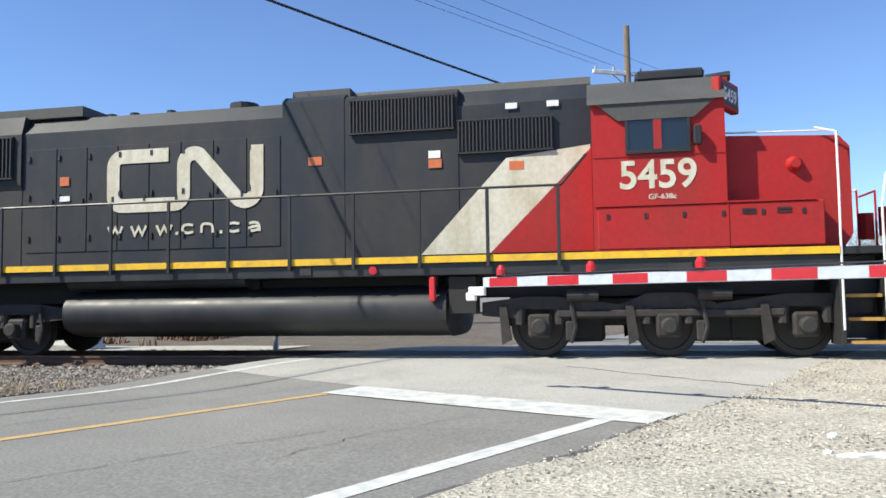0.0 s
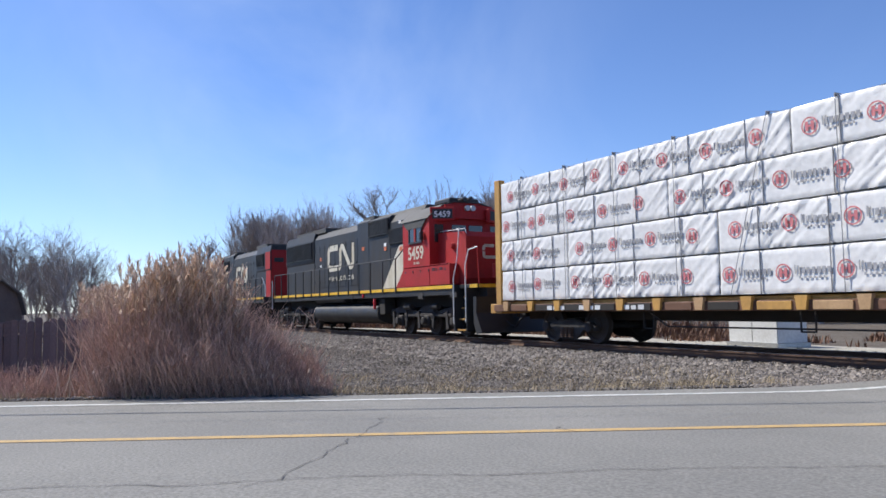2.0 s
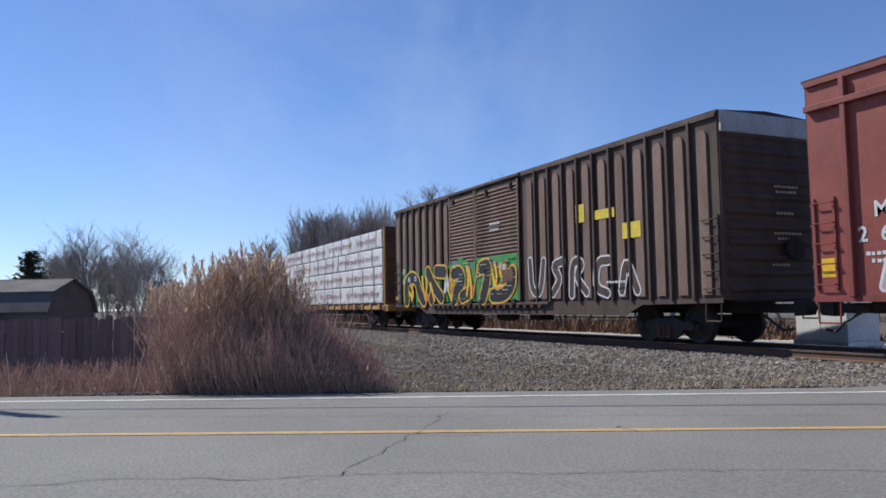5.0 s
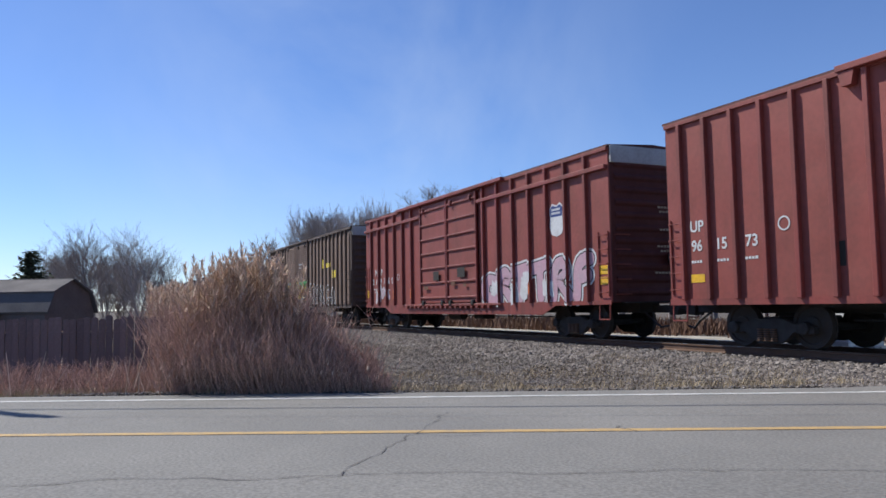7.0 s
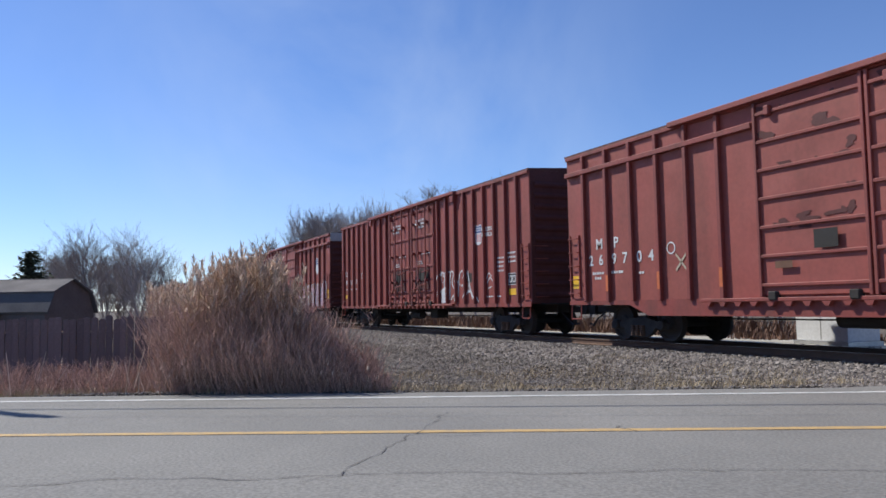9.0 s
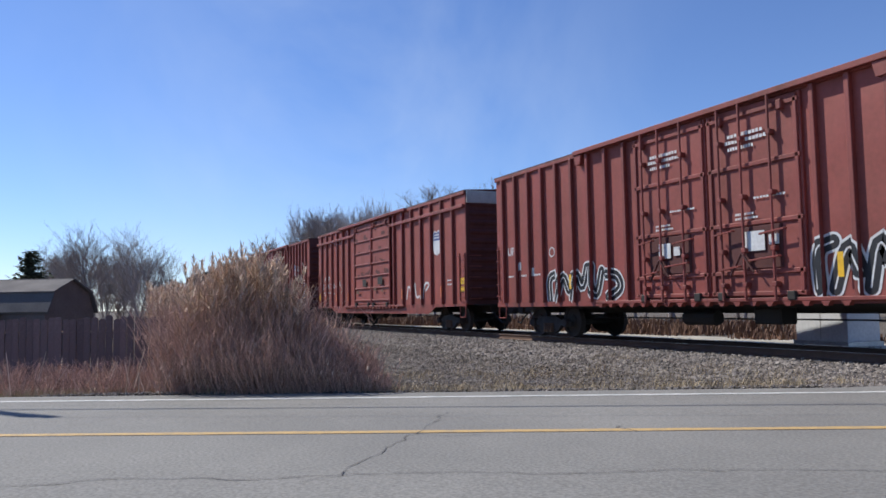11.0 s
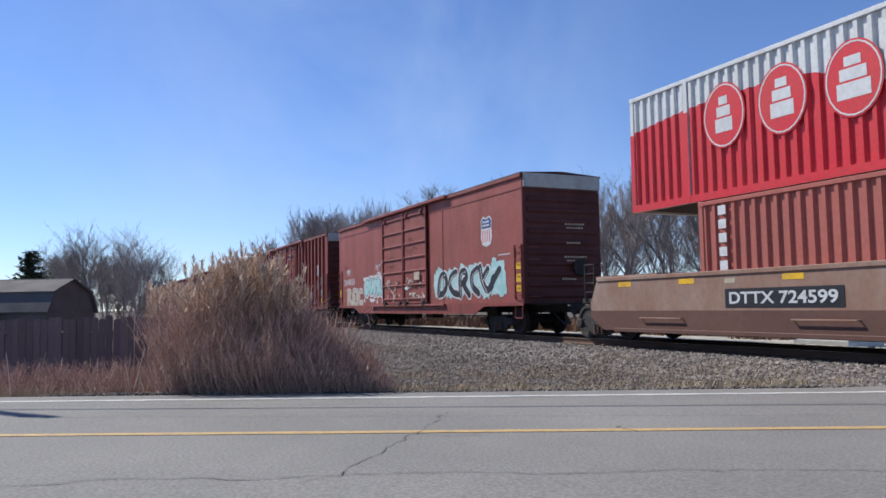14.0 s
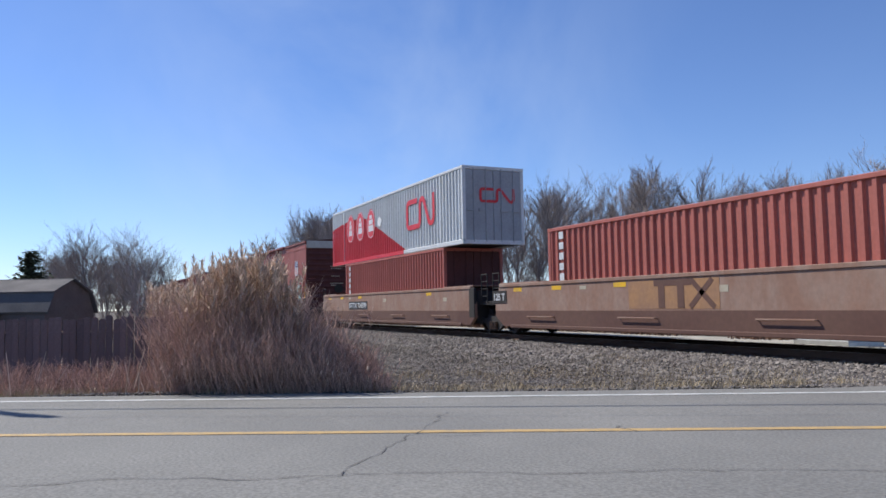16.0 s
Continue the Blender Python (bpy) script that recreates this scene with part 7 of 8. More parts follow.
        for bx0, bx1, bz0, bz1 in ((1.05, 1.4, 1.28, 1.5), (3.3, 3.7, 1.3, 1.46), (-5.0, -4.8, 1.42, 1.58)):
            part("bracket", Geo().box(bx0 + X["off"], bx1 + X["off"], -1.5, -1.42, bz0, bz1), M["grey_steel"], lc)
    for x in X["trucks"]:
        loco_truck(lc, f * x, axles)
    return rides(lc, u)


def build_locomotives():
    o = 5.0   # own zero lies at the middle of the frame
    A = dict(rear=-10.7, front=9.65, step=8.5, hood0=-10.2, cab0=4.93, cab1=6.95, nose1=8.80, rad0=-9.0, rad1=-5.95, fan1=-4.75, dyn0=-.55, dyn1=.62, off=o, tank=(-4.65, 2.5), trucks=(-7.85, 6.05),
             grilles=[(-10.0, -6.1, 3.42, 4.25, .985, 46), (.72, 2.62, 3.90, 4.52, .965, 30), (2.66, 4.3, 3.46, 4.05, .95, 26)],
             white=[(2.0, 1.75), (3.2, 1.75), (4.9, 3.45), (4.9, 3.52), (3.5, 3.36)], redp=[(3.2, 1.75), (4.92, 1.75), (4.92, 3.48)], emblem=(-4.05, -.95, 2.72, 1.12))
    locomotive(-4.83, A, False, 21.4, "black and red diesel locomotive with cream lettering", "5459", 3, True)
    B = dict(rear=-8.7, front=8.7, step=7.2, hood0=-8.2, cab0=3.0, cab1=5.2, nose1=7.1, rad0=-7.0, rad1=-5.4, fan1=-4.8, dyn0=0.2, dyn1=1.2, off=0, tank=(-2.9, 2.6), trucks=(-5.4, 5.0),
             grilles=[(-7.0, -5.5, 3.5, 4.25, .985, 16), (1.3, 2.8, 3.7, 4.3, .95, 14)],
             white=[(.8, 1.75), (1.9, 1.75), (2.95, 3.3), (2.3, 3.4)], redp=[(1.9, 1.75), (2.98, 1.75), (2.98, 3.3)], emblem=(-3.2, -.6, 2.72, 1.0))
    locomotive(-26.2, B, True, 17.4, "black and red diesel locomotive leading the train", "5944", 2, False)


build_locomotives()
lumber_car()
build_boxcars()
build_wells()

# ---- surroundings ----
def polar(az, r):
    return r * math.sin(radians(az)), r * math.cos(radians(az))


def crossing_gate(tip, z, reach, full, label):
    """A lowered gate; its own x runs from the arm's tip to the mast, across the lane."""
    g0 = thing("crossing_gate", label, "crossing gate", "crossing gates")
    yaw = math.atan2(-0.468, 0.884) + (math.pi if full else 0)
    g0.matrix_basis = Matrix.Translation((*tip, 0)) @ Matrix.Rotation(yaw, 4, "Z")
    arm = part("arm", Geo().box(0.1, reach, -.018, .018, z - .060, z + .060, .006), M["gate_white"], g0)
    part("tip_bracket", Geo().box(-.12, .12, -.03, .03, z - .16, z - .05, .01).box(-.16, -.02, -.03, .03, z - .22, z - .12, .01), M["white"], arm, "white plastic tip bracket")
    for i in range(int(reach / .813)):
        x = .20 + i * .813
        part("red_stripe", Geo().box(x, x + .40, -.0205, .0205, z - .052, z + .052), M["gate_red"], arm)
    for x in (.36, 1.56, 2.78):
        l = part("lamp", smooth_geo(x, z), M["lamp_red"], arm, "red gate lamp")
        part("lamp_base", Geo().box(x - .05, x + .05, -.04, .04, z + .07, z + .10, .01), M["black"], l)
    part("lamp_cable", Geo().path([(0.3, -.03, z + .07), (1.0, -.03, z + .09), (1.5, -.03, z + .075), (2.2, -.03, z + .09), (2.7, -.03, z + .075), (reach, -.03, z + .085)], .009, 5), M["wire"], arm)
    m = reach + .3
    mast = part("mast", Geo().tube((m, .12, -.1), (m, .12, 4.5 if full else 3.6), .06, n=12).box(m - .35, m + .1, -.12, .3, .9, 1.55, .03).tube((m, .12, -.1), (m, .12, .25), .16, n=12), M["galv"], g0, "grey metal gate mast")
    for dx in (-.38, .38):
        fl = part("flasher", Geo().tube((m + dx, -.05, 2.75), (m + dx, -.07, 2.75), .28, n=20).tube((m + dx, -.05, 2.75), (m + dx, .28, 2.75), .15, .1, 14).tube((m + dx, .28, 2.75), (m + dx, .30, 2.75), .27, n=20), M["black"], mast, "round black crossing flasher")
        part("lens", Geo().tube((m + dx, -.072, 2.75), (m + dx, -.10, 2.75), .13, n=16).tube((m + dx, .302, 2.75), (m + dx, .33, 2.75), .13, n=16), M["lamp_red"] if dx < 0 else M["galv"], fl)
    part("flasher_arm", Geo().path([(m - .45, .12, 2.75), (m + .45, .12, 2.75)], .03), M["galv"], mast)
    if full:
        for sgn in (-1, 1):
            c, q = .34, .42 * sgn
            part("crossbuck", Geo().prism_y([(m - c - .06, 3.7 - q + .06 * sgn), (m - c + .06, 3.7 - q - .06 * sgn), (m + c + .06, 3.7 + q - .06 * sgn), (m + c - .06, 3.7 + q + .06 * sgn)], .19 + .01 * sgn, .20 + .01 * sgn), M["white"], mast, "white crossbuck board")


def smooth_geo(x, z):
    return Geo().tube((x, 0, z + .08), (x, 0, z + .15), .055, .055, 12).tube((x, 0, z + .15), (x, 0, z + .20), .055, .025, 12)


def utility_poles():
    spots = [((1.07, 25.5), 10.0), ((-17.95, -5.6), 10.0)]
    for (x, y), h in spots:
        p = thing("utility_pole", "weathered wooden utility pole with a crossarm", "utility pole", "utility poles along the road")
        p.matrix_basis = Matrix.Translation((x, y, -.3)) @ Matrix.Rotation(radians(28), 4, "Z")
        part("pole", Geo().tube((0, 0, 0), (0, 0, h + .3), .15, .10, 12), M["pole_wood"], p)
        arm = part("crossarm", Geo().box(-1.25, 1.25, -.06, .06, h - 1.35, h - 1.23, .01), M["white" if y > 0 else "pole_wood"], p, "pale crossarm")
        part("crossarm_brace", Geo().path([(-.6, -.07, h - 1.35), (0, -.12, h - 1.85)], .02).path([(.6, -.07, h - 1.35), (0, -.12, h - 1.85)], .02), M["galv"], arm)
        for q in (-1.15, -.5, .5, 1.15):
            part("insulator", Geo().tube((q, 0, h - 1.23), (q, 0, h - 1.08), .045, .03, 8), M["galv"], arm)
    def wire(a, b, sag, r, label):
        pts = []
        for i in range(25):
            t = i / 24
            pts.append((a[0] + (b[0] - a[0]) * t, a[1] + (b[1] - a[1]) * t, a[2] + (b[2] - a[2]) * t - sag * 4 * t * (1 - t)))
        w = thing("overhead_wire", label, "overhead wire", "wires between the utility poles")
        part("strand", Geo().path(pts, r, 5), M["wire"], w)
    wire((1.07, 25.4, 6.6), (-17.95, -5.5, 8.4), .3, .03, "thick black cable slung between two utility poles")
    for q in (-1.15, -.5, 1.15):
        c, s = math.cos(radians(28)), math.sin(radians(28))
        wire((1.07 + q * c, 25.5 + q * s, 8.65), (-17.95 + q * c, -5.6 + q * s, 8.65), .25, .006, "thin overhead wire between two utility poles")


def tree_mesh(seed, h, spread, limbs, up, thick=.014):
    rnd = random.Random(seed)
    g = Geo()
    def limb(p, d, ln, r, level):
        n = 3 if level < 3 else 2
        pts = [p]
        for i in range(n):
            d = (d + Vector((rnd.uniform(-.18, .18), rnd.uniform(-.18, .18), rnd.uniform(-.02, .16)))).normalized()
            q = p + d * ln / n
            g.tube(p, q, r * (1 - .28 * i), r * (1 - .28 * (i + 1)), 6 if level == 0 else 4 if level < 2 else 3, False)
            p = q
            pts.append((p, d))
        if level >= 4:
            return
        kids = (limbs, 7, 6, 3)[level]
        for k in range(kids):
            f = rnd.uniform(.2, 1) if level else rnd.uniform(.14, .97)
            i = min(n - 1, int(f * n))
            a = pts[i] if i == 0 else pts[i][0]
            b, bd = pts[i + 1]
            q = a.lerp(b, f * n - i)
            ang = rnd.uniform(0, 2 * math.pi)
            side = Vector((math.cos(ang), math.sin(ang), rnd.uniform(.1, .6)))
            nd = (bd * up + side * spread).normalized()
            limb(q, nd, ln * rnd.uniform(.36, .62) * (1 if level else (1.25 - .85 * f)), max(.0055, r * .44), level + 1)
    limb(Vector((0, 0, 0)), Vector((0, 0, 1)), h * .9, h * thick, 0)
    top = max(v[2] for v in g.v)
    g.v = [(x * h / top, y * h / top, z * h / top) for x, y, z in g.v]
    return g


def woods():
    kinds = []
    for seed, h, spread, limbs, up in ((1, 10, .62, 16, .95), (2, 10, .78, 17, .85), (3, 10, .40, 18, 1.1), (4, 10, .36, 20, 1.2), (5, 10, .72, 18, .9)):
        g = tree_mesh(seed, h, spread, limbs, up)
        cut = [i for i, f in enumerate(g.f) if len(f) and max(math.hypot(g.v[k][0], g.v[k][1]) for k in f) < .35 and max(g.v[k][2] for k in f) < 8]
        keep = set(cut)
        trunk, crown = Geo(), Geo()
        trunk.v, trunk.f = g.v, [f for i, f in enumerate(g.f) if i in keep]
        crown.v, crown.f = g.v, [f for i, f in enumerate(g.f) if i not in keep]
        kinds.append((trunk.mesh("trunk", M["bark"]), crown.mesh("crown", M["bark"])))
    rnd = random.Random(12)
    def tree(kind, az, r, h):
        x, y = polar(az, r)
        t = thing("bare_tree", "leafless grey-brown tree beyond the railway" if y > 14 else "leafless grey-brown tree behind the fence", "tree", "bare trees")
        s = h / 10
        for name, me in zip(("trunk", "crown"), kinds[kind]):
            o = part(name, me, None, t)
        t.matrix_basis = Matrix.Translation((x, y, ground_z(x, y) - .1)) @ Matrix.Rotation(rnd.uniform(0, 6.28), 4, "Z") @ Matrix.Diagonal((s * rnd.uniform(.9, 1.25), s * rnd.uniform(.9, 1.25), s, 1))
    for i in range(20):
        tree(2 + i % 2, -75.4 + i * .37 + rnd.uniform(-.2, .2), rnd.uniform(70, 80), rnd.uniform(10.8, 12.6))
    for az, r, h, k in ((-78.4, 62, 7.3, 0), (-77.2, 70, 6.2, 1), (-66.6, 70, 9.6, 0), (-65.6, 74, 9.8, 1), (-63.4, 60, 11.4, 1), (-62.6, 66, 8.8, 4), (-24.4, 36, 9.8, 1), (-22.3, 38, 10.8, 0), (-18.6, 52, 8.5, 1), (-29, 50, 9.5, 0), (-13, 70, 9, 1), (-9, 75, 8, 4)):
        tree(k, az, r, h)
    for i in range(46):
        az = -61 + i * .85
        tree(rnd.choice((0, 1, 2, 3, 1)), az + rnd.uniform(-.6, .6), rnd.uniform(48, 62), rnd.uniform(8.4, 11.2))
    for i in range(20):
        tree(rnd.choice((1, 4, 0, 2)), -92.6 + i * .35 + rnd.uniform(-.3, .3), rnd.uniform(46, 62), rnd.uniform(4.8, 7.0))
    for i in range(9):
        tree(rnd.choice((1, 4, 0)), -98 - i * 1.6, rnd.uniform(50, 62), rnd.uniform(5, 7))
    for i in range(16):
        tree(rnd.choice((1, 4, 0)), -6 + i * 2.3 + rnd.uniform(-.8, .8), rnd.uniform(62, 85), rnd.uniform(6.5, 8.5))
    for i in range(36):
        tree(rnd.choice((1, 4)), -87 + i * 2.6 + rnd.uniform(-1, 1), rnd.uniform(120, 170), rnd.uniform(6, 9))
    # conifers
    for az, r, h in ((-93.2, 42, 4.5), (3.6, 66, 7.0), (-85.2, 120, 5.5)):
        x, y = polar(az, r)
        t = thing("pine_tree", "dark green conifer among bare trees", "tree")
        part("trunk", Geo().tube((0, 0, 0), (0, 0, h), .16, .03, 8), M["bark"], t)
        g = Geo()
        for b in range(90):
            f = rnd.random() ** .75
            z0 = h * (.1 + .9 * f)
            a0 = rnd.uniform(0, 6.28)
            reach = ((1 - f) ** .8 * h * .36 + .12) * rnd.uniform(.55, 1.15)
            for k in range(30):
                q = rnd.uniform(.15, 1)
                c = Vector((reach * q * math.cos(a0), reach * q * math.sin(a0), z0 + q * reach * rnd.uniform(-.1, .35))) + Vector((rnd.gauss(0, .1), rnd.gauss(0, .1), rnd.gauss(0, .09)))
                a = rnd.uniform(0, 6.28)
                d = Vector((math.cos(a), math.sin(a), rnd.uniform(-.3, .6))) * rnd.uniform(.16, .38)
                e = Vector((-d.y, d.x, rnd.uniform(-.1, .1))) * .3
                g.add([c - e * .5, c + d * .5 - e, c + d, c + d * .5 + e], [(0, 1, 2, 3)])
        part("crown", g, M["pine"], t)
        t.matrix_basis = Matrix.Translation((x, y, ground_z(x, y) - .1))


def stand_height(s, n):
    """Height of the reed stand, highest along its middle."""
    d = s + n / 3 - .3
    return float(np.interp(d, [-6, -3, -1.6, -.9, -.1, .4, .8, 1.3, 1.8, 2.4, 2.9], [.45, .5, .66, .86, 1.0, .98, .80, .62, .46, .26, .10]))


def reeds_and_brush():
    rnd = random.Random(21)
    stalk, plume = Geo(), Geo()
    def leafy(x, y, z, h, lean):
        p = Vector((x, y, z))
        top = p + Vector((lean[0], lean[1], h))
        mid = p.lerp(top, .5) + Vector((rnd.uniform(-.13, .13), rnd.uniform(-.13, .13), 0))
        stalk.tube(p, mid, .006, .005, 3, False)
        stalk.tube(mid, top, .005, .003, 3, False)
        for k in range(5):
            f = rnd.uniform(.2, .9)
            q = p.lerp(top, f)
            a = rnd.uniform(0, 6.28)
            ln = rnd.uniform(.18, .42)
            d = Vector((math.cos(a), math.sin(a), rnd.uniform(-.4, .7))) * ln
            e = Vector((-math.sin(a), math.cos(a), 0)) * .011
            stalk.add([q, q + d * .5 + e + Vector((0, 0, .04)), q + d, q + d * .5 - e + Vector((0, 0, .04))], [(0, 1, 2, 3)])
        return top
    def plumed(top):
        tilt = Vector((rnd.uniform(-.1, .14), rnd.uniform(-.1, .1), .26))
        for k in range(22):
            a = rnd.uniform(0, 6.28)
            q = top + tilt * rnd.uniform(-.2, .8)
            d = Vector((math.cos(a) * .06, math.sin(a) * .06, rnd.uniform(.04, .13)))
            e = Vector((-math.sin(a), math.cos(a), .2)) * .012
            plume.add([q - e, q + d - e * .4, q + d + e * .4, q + e], [(0, 1, 2, 3)])
    n_done = 0
    while n_done < 3600:
        n = 11.6 + 16 * rnd.random() ** 1.2
        s = -n / 3 + rnd.uniform(-.75, 1.15)
        if s > -2.2 - (n - 11) * .2 or (n > 14.2 and n < 15.6 and s < -5.3):
            continue
        x, y = plan(s, n)
        if y > 10.2:
            continue
        h = stand_height(s, n) * (2.12 + .035 * (n - 12)) * rnd.uniform(.68, 1.0) * (.97 + .12 * noise.noise((x * 1.6, y * 1.6, 4)))
        if h < .8:
            continue
        top = leafy(x, y, ground_z(x, y), h, (rnd.uniform(-.1, .28), rnd.uniform(-.1, .16)))
        if rnd.random() < (.95 if h > 1.7 else .3):
            plumed(top)
        n_done += 1
    for k in range(700):
        n = rnd.uniform(19, 30)
        s = -n * rnd.uniform(.36, .44)
        x, y = plan(s, n)
        top = leafy(x, y, ground_z(x, y), rnd.uniform(1.5, 2.1), (rnd.uniform(0, .2), rnd.uniform(-.1, .1)))
        plumed(top)
    tagged(part("reed_stalks", stalk, M["reed"]), "dense stand of dry tan reeds beside the road", "reeds", kind="stuff")
    tagged(part("reed_plumes", plume, M["plume"]), "feathery beige reed plumes", "reeds", kind="stuff")
    brush = Geo()
    def twig(x, y, z, h):
        p = Vector((x, y, z))
        top = p + Vector((rnd.uniform(-.7, .7), rnd.uniform(-.6, .6), 1)) * h
        brush.tube(p, top, .0052, .002, 3, False)
        for k in range(rnd.randint(3, 6)):
            q = p.lerp(top, rnd.uniform(.2, .95))
            d = Vector((rnd.uniform(-1, 1), rnd.uniform(-1, 1), rnd.uniform(.5, 1.5))).normalized() * h * rnd.uniform(.14, .34)
            brush.tube(q, q + d, .0034, .0016, 3, False)
            if rnd.random() < .6:
                e = Vector((rnd.uniform(-1, 1), rnd.uniform(-1, 1), rnd.uniform(.2, 1))).normalized() * h * .12
                brush.tube(q + d * .6, q + d * .6 + e, .003, .0015, 3, False)
    # Pale flecks imitate blades that catch the sunlight.
    fleck = Geo()
    clumps = 0
    while clumps < 900:
        cn, cs = 11.05 + 5.0 * rnd.random() ** 1.5, rnd.uniform(-6.4, -.6)
        if not -.85 < cs + cn / 3 < 2.25:
            continue
        clumps += 1
        vigour = rnd.uniform(.55, 1.08)
        for k in range(17):
            n, s = max(11.02, cn + rnd.gauss(0, .13)), cs + rnd.gauss(0, .13)
            x, y = plan(s, n)
            h = stand_height(s, n) * 1.95 * vigour * rnd.uniform(.45, 1.0) * (0.5 if n < 11.4 else .8 if n < 12 else 1.0)
            twig(x, y, ground_z(x, y) - .03, max(.22, h))
            if k < 3:
                c = Vector((x, y, ground_z(x, y) + max(.2, h) * rnd.uniform(.3, 1)))
                a = rnd.uniform(0, 6.28)
                e, u = Vector((math.cos(a), math.sin(a), .3)) * .014, Vector((0, .01, .045))
                fleck.add([c - e, c - u, c + e, c + u], [(0, 1, 2, 3)])
    tagged(part("seed_heads", fleck, M["plume"]), "small pale flecks standing for sunlit blades in the brush", "brush", kind="stuff")
    for k in range(6000):
        s, n = rnd.uniform(-15, -5.0), 11.2 + 3.6 * rnd.random()
        x, y = plan(s, n)
        twig(x, y, ground_z(x, y) - .03, rnd.uniform(.2, .62) * (.6 if n < 11.8 else 1 if n < 13 else 1.15))
    tagged(part("brush", brush, M["brush"]), "tangled red-brown leafless brush at the roadside", "brush", kind="stuff")
    straw = Geo()
    def blade(x, y, z, h):
        a = rnd.uniform(0, 6.28)
        d = Vector((math.cos(a) * h * .7, math.sin(a) * h * .7, h))
        e = Vector((-math.sin(a), math.cos(a), 0)) * .004
        p = Vector((x, y, z))
        straw.add([p - e, p + e, p + d * .6 + e * .6 + Vector((0, 0, h * .15)), p + d, p + d * .6 - e * .6 + Vector((0, 0, h * .15))], [(0, 1, 2, 3, 4)])
    for k in range(38000):
        s, n = rnd.uniform(-13, 5.5), 10.95 + 7.0 * rnd.random() ** 1.3
        x, y = plan(s, n)
        if y > 10.9 or noise.noise((x * .8, y * .8, 7)) < -.12:
            continue
        z = max(ground_z(x, y), float(np.interp(y, [9.7, 10.4, 11.6], [-.5, -.22, -.02])))
        blade(x, y, z, rnd.uniform(.03, .16))
    for k in range(1500):
        s, n = rnd.uniform(-1, 12), rnd.uniform(-4, 1.5)
        if noise.noise((s * .6, n * .6, 9)) < .18:
            continue
        x, y = plan(s, n)
        blade(x, y, .03, rnd.uniform(.02, .07))
    tagged(part("dry_grass", straw, M["straw"]), "sparse dry straw grass on the verge", "grass", kind="stuff")
    far = Geo()
    for k in range(16000):
        x, y = -13 - 60 * rnd.random() ** 1.2, rnd.uniform(19.5, 27)
        if x > -22 and noise.noise((x * .3, y * .3, 2)) < .1:
            continue
        a, h = rnd.uniform(0, 6.28), rnd.uniform(.2, .75) * (1 if x < -22 else .45)
        p = Vector((x, y, ground_z(x, y) - .02))
        e = Vector((-math.sin(a), math.cos(a), 0)) * .03
        d = Vector((math.cos(a) * h * .4, math.sin(a) * h * .4, h))
        far.add([p - e, p + e, p + d * .6 + e * .7, p + d, p + d * .6 - e * .7], [(0, 1, 2, 3, 4)])
    tagged(part("far_brush", far, M["bulk_brown"]), "low brown brush on the field beyond the track", "brush", kind="stuff")
    pale = Geo()
    for k in range(44):
        s, n = rnd.uniform(-9.5, -1.6), rnd.uniform(11.1, 12.4)
        x, y = plan(s, n)
        p = Vector((x, y, ground_z(x, y)))
        pale.tube(p, p + Vector((rnd.uniform(-.1, .1), rnd.uniform(-.2, .3), rnd.uniform(.3, .7))), .009, .005, 4)
    tagged(part("pale_stems", pale, M["plume"]), "a few pale broken stems in the brush", "stems", kind="stuff")


def fence():
    f = thing("board_fence", "dark weathered vertical board fence behind brush", "fence")
    rnd = random.Random(4)
    variants = []
    for k in range(4):
        h = 1.52 + k * .02
        variants.append(Geo().prism_y([(-.068, 0), (.068, 0), (.068, h - .03), (.04, h), (-.04, h), (-.068, h - .03)], -.011, .011).mesh("board", M["fence"]))
    s0 = -5.65
    for i in range(90):
        x, y = plan(s0 - i * .147, 15.0)
        b = part("board", variants[rnd.randint(0, 3)], None, f)
        b.matrix_basis = Matrix.Translation((x, y, -.50 + rnd.uniform(-.015, .015))) @ Matrix.Rotation(math.atan2(D0.y, D0.x) + rnd.uniform(-.05, .05), 4, "Z") @ Matrix.Rotation(rnd.uniform(-.012, .012), 4, "Y")
    for z in (.0, .75):
        a, b = plan(s0, 15.05), plan(s0 - 12.3, 15.05)
        part("rail", Geo().path([(a[0], a[1], z), (b[0], b[1], z)], .045, 4), M["fence"], f)
    for i in range(6):
        x, y = plan(s0 - i * 2.44, 15.1)
        part("post", Geo().box(x - .05, x + .05, y - .05, y + .05, -.6, 1.0), M["fence"], f)


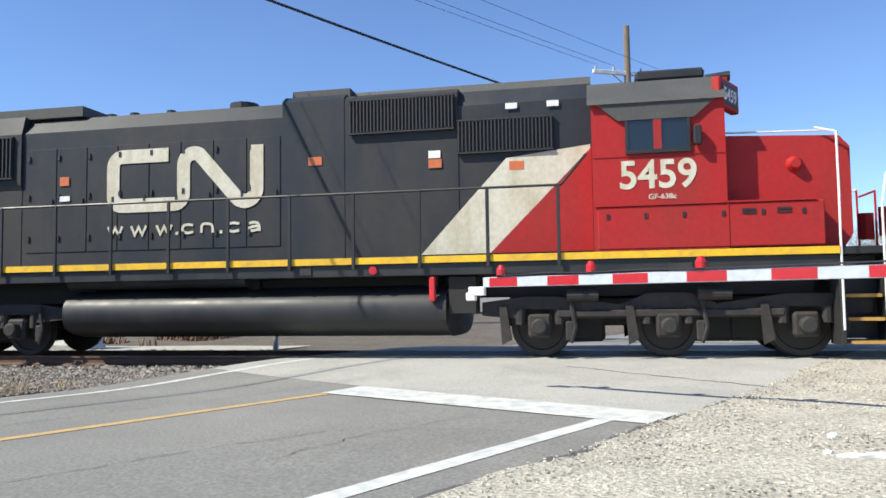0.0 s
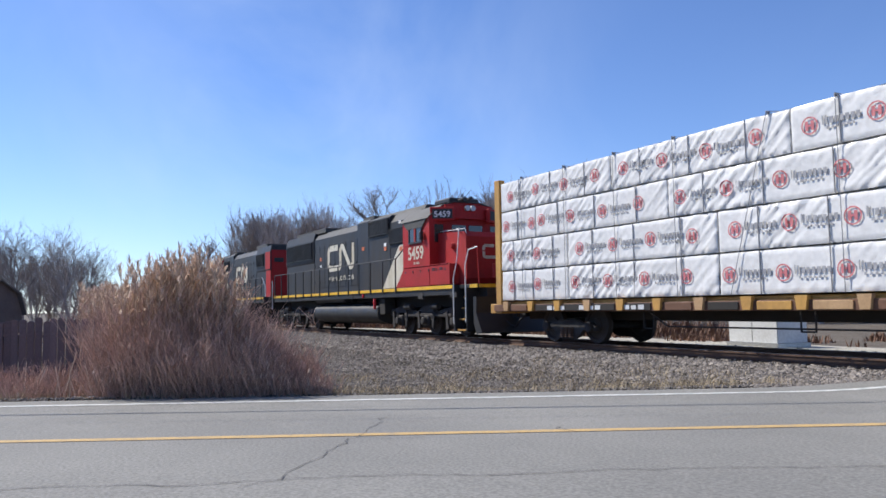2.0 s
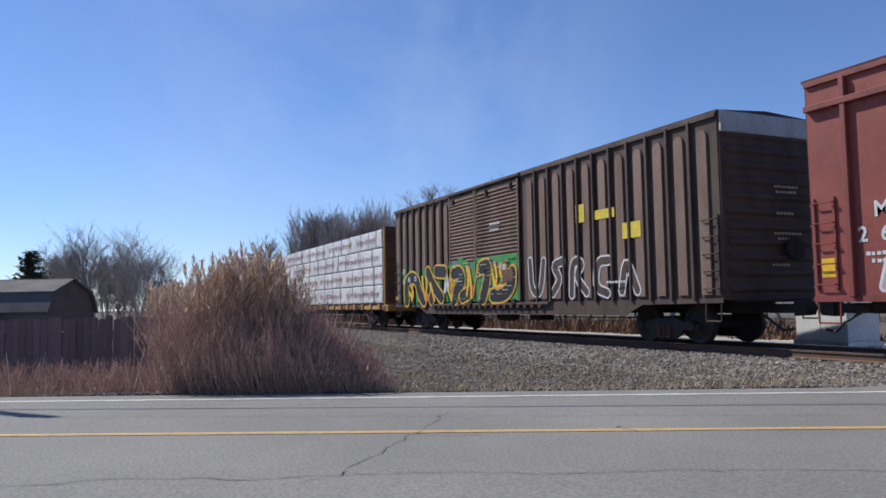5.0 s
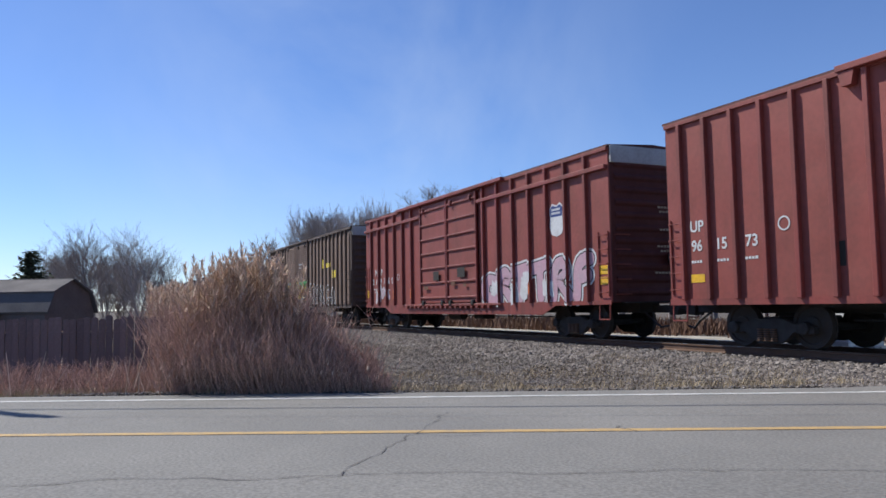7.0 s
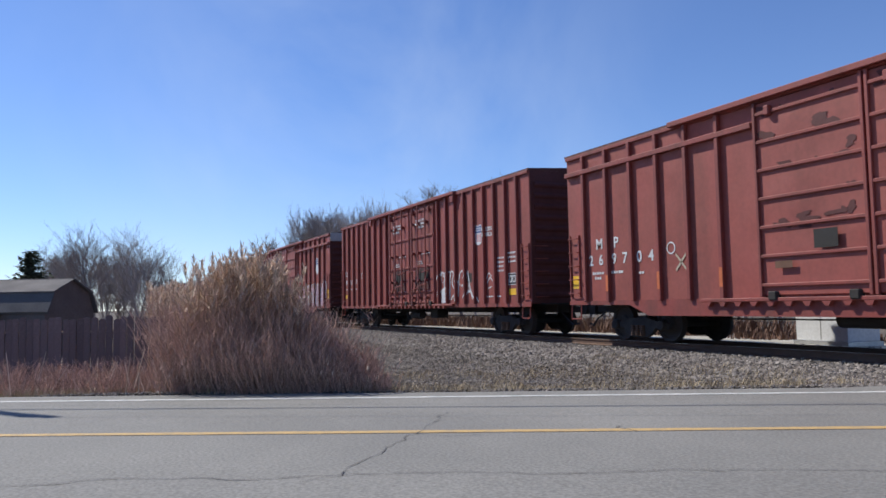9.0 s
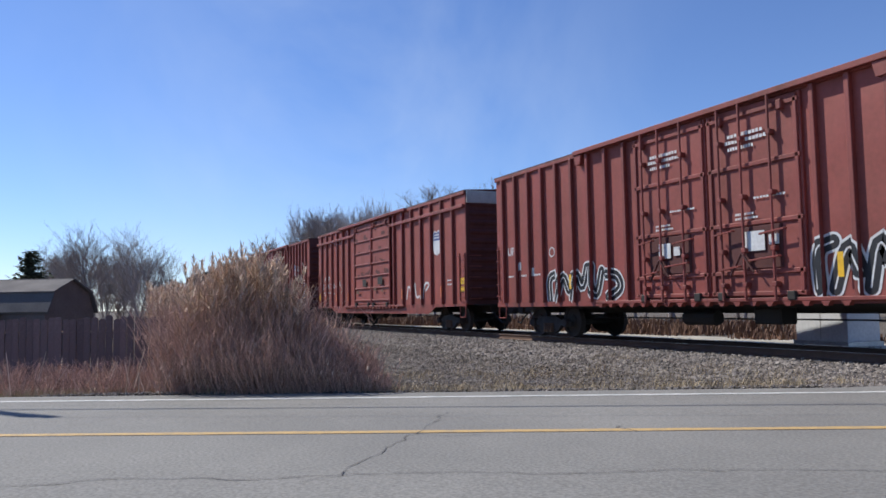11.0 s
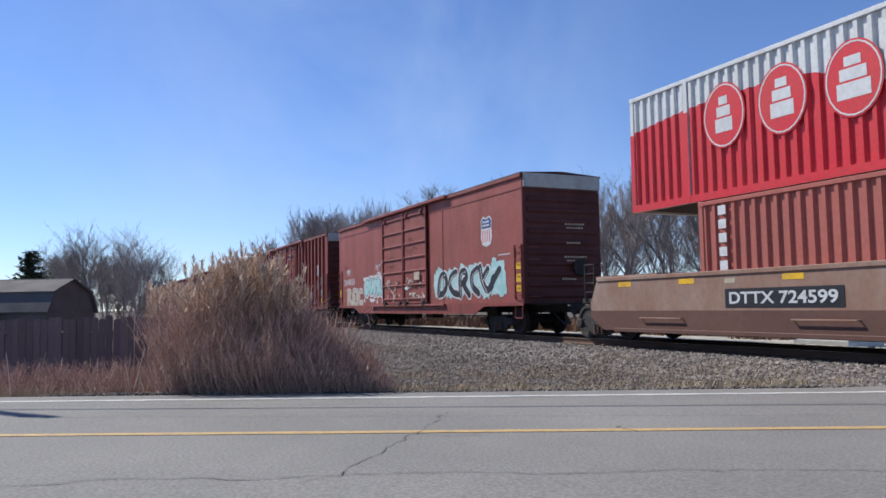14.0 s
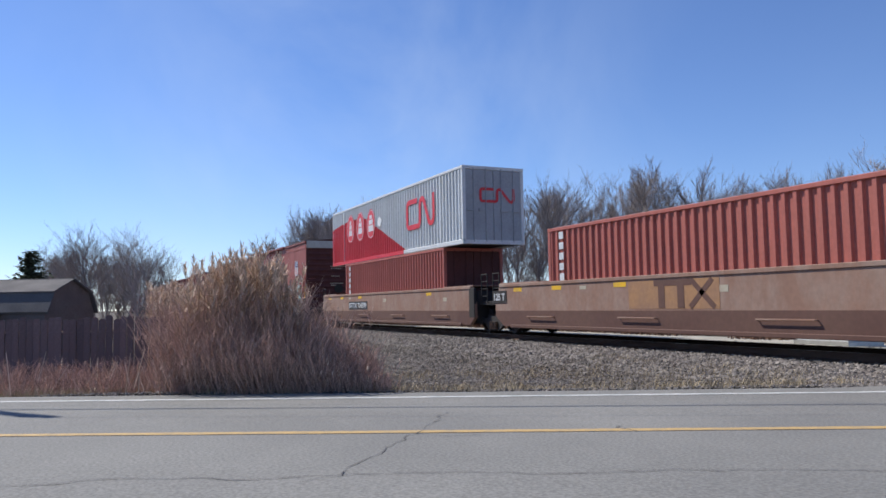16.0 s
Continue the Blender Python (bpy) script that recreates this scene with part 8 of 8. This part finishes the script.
def shed():
    sh = thing("garden_shed", "brown gambrel-roofed garden shed behind the fence", "shed")
    prof = [(-1.5, 0), (-1.5, 1.75), (-1.15, 2.45), (0, 2.95), (1.15, 2.45), (1.5, 1.75), (1.5, 0)]
    part("wall", Geo().prism_x([(a, b) for a, b in prof], -2.4, 2.4), M["shed_wall"], sh)
    g = Geo()
    up = prof[1:-1]
    for (a, b), (c, d) in zip(up, up[1:]):
        t = Vector((c - a, d - b)).normalized()
        nn = Vector((-t.y, t.x)) * .06
        if nn.y < 0:
            nn = -nn
        g.prism_x([(a - t.x * .06, b - t.y * .06), (c + t.x * .06, d + t.y * .06), (c + nn.x + t.x * .06, d + nn.y), (a + nn.x - t.x * .06, b + nn.y)], -2.55, 2.55)
    part("roof", g, M["shed_roof"], sh)
    d = part("lean_to", Geo().box(-2.2, .6, -2.1, -1.45, 0, 1.55, .02).prism_x([(-2.3, 1.55), (-1.45, 1.75), (-1.45, 1.82), (-2.3, 1.62)], -2.4, .8), M["shed_wall"], sh)
    part("doorway", Geo().box(-1.7, -.8, -2.12, -2.09, .3, 1.4), M["dark_glass"], d)
    x, y = polar(-94.3, 33)
    sh.matrix_basis = Matrix.Translation((x, y, -.60)) @ Matrix.Rotation(radians(58), 4, "Z")


def far_things():
    # white equipment cabinet beyond the track
    c = thing("equipment_cabinet", "white metal equipment cabinet beyond the track", "cabinet")
    part("body", Geo().box(0, 1.75, 0, 1.1, 0, .86, .015), M["cabinet"], c)
    part("lid", Geo().box(-.03, 1.78, -.03, 1.13, .86, .91, .012), M["cabinet"], c)
    part("door_seam", Geo().box(.86, .88, -.006, 0, .05, .83), M["galv"], c)
    part("base", Geo().box(-.05, 1.8, -.05, 1.15, -.25, .0), M["galv"], c)
    x, y = -15.3, 18.0
    c.matrix_basis = Matrix.Translation((x, y, ground_z(x, y) + .13)) @ Matrix.Rotation(radians(-6), 4, "Z")
    # marker post at the crossing
    p = thing("marker_post", "grey metal marker post beside the crossing", "post")
    part("post", Geo().tube((0, 0, -.3), (0, 0, 1.4), .07, n=10), M["galv"], p)
    p.location = (-7.6, 17.2, 0)
    # house with a grey roof
    for az, r, w, dpt, rot, lab in ((-13.9, 62, 8, 7, 25, "small pale house with a grey gable roof"), (-10.2, 70, 12, 6, 12, "long low pale house with a grey roof")):
        hs = thing("house", lab, "house", "houses beyond the railway")
        part("wall", Geo().prism_x([(-dpt / 2, 0), (-dpt / 2, 2.4), (0, 4.0), (dpt / 2, 2.4), (dpt / 2, 0)], -w / 2, w / 2), M["house_wall"], hs)
        part("roof", Geo().prism_x([(-dpt / 2 - .3, 2.25), (0, 4.1), (dpt / 2 + .3, 2.25), (dpt / 2 + .3, 2.4), (0, 4.25), (-dpt / 2 - .3, 2.4)], -w / 2 - .3, w / 2 + .3), M["shed_roof"], hs)
        for q in even(-w / 2 + 1.2, w / 2 - 1.2, 3):
            wn = part("window", Geo().box(q - .45, q + .45, -dpt / 2 - .02, -dpt / 2 + .02, 1.0, 1.9), M["dark_glass"], hs)
            part("frame", Geo().box(q - .52, q + .52, -dpt / 2 - .04, -dpt / 2 - .02, 1.9, 1.98).box(q - .52, q + .52, -dpt / 2 - .04, -dpt / 2 - .02, .92, 1.0), M["white"], wn)
        x, y = polar(az, r)
        hs.matrix_basis = Matrix.Translation((x, y, ground_z(x, y))) @ Matrix.Rotation(radians(rot), 4, "Z")
    # parked white trailer
    t = thing("parked_trailer", "long white trailer parked on the field", "trailer")
    part("box", Geo().box(0, 9, 0, 2.4, .9, 3.3, .03), M["cabinet"], t)
    for q in (1.2, 7.2, 8.2):
        part("wheel", Geo().lathe_y(q, .45, [(0, .1), (0, .45), (.3, .45), (.3, .1)], 16), M["wheel"], t)
    part("skirt", Geo().box(.2, 8.8, .1, 2.3, .6, .9), M["under"], t)
    x, y = polar(-27, 48)
    t.matrix_basis = Matrix.Translation((x, y, ground_z(x, y))) @ Matrix.Rotation(radians(10), 4, "Z")


crossing_gate((-1.47, 9.27), 1.35, 4.9, False, "lowered crossing gate with a red and white striped arm")
crossing_gate((2.42, 17.97), 1.3, 4.3, True, "crossing signal with crossbuck, flashers and lowered striped gate")
utility_poles()
woods()
reeds_and_brush()
fence()
shed()
far_things()

def motions():
    ahead = [0.17, 5.98, 12.45, 18.40, 24.90, 30.86, 37.35, 43.30, 49.80, 55.80, 62.31, 68.31, 74.82, 80.82, 87.33, 93.33, 99.84,
             105.84, 112.35, 118.43, 125.03, 131.11, 137.72, 143.79, 150.40, 156.55, 163.25, 169.40, 176.10, 182.25, 188.95, 195.10, 201.80]
    for ob, u, z in TRAIN:
        walk(ob, [(0.5 * i, pose(u - s, TY, RAIL + z)) for i, s in enumerate(ahead)])


motions()
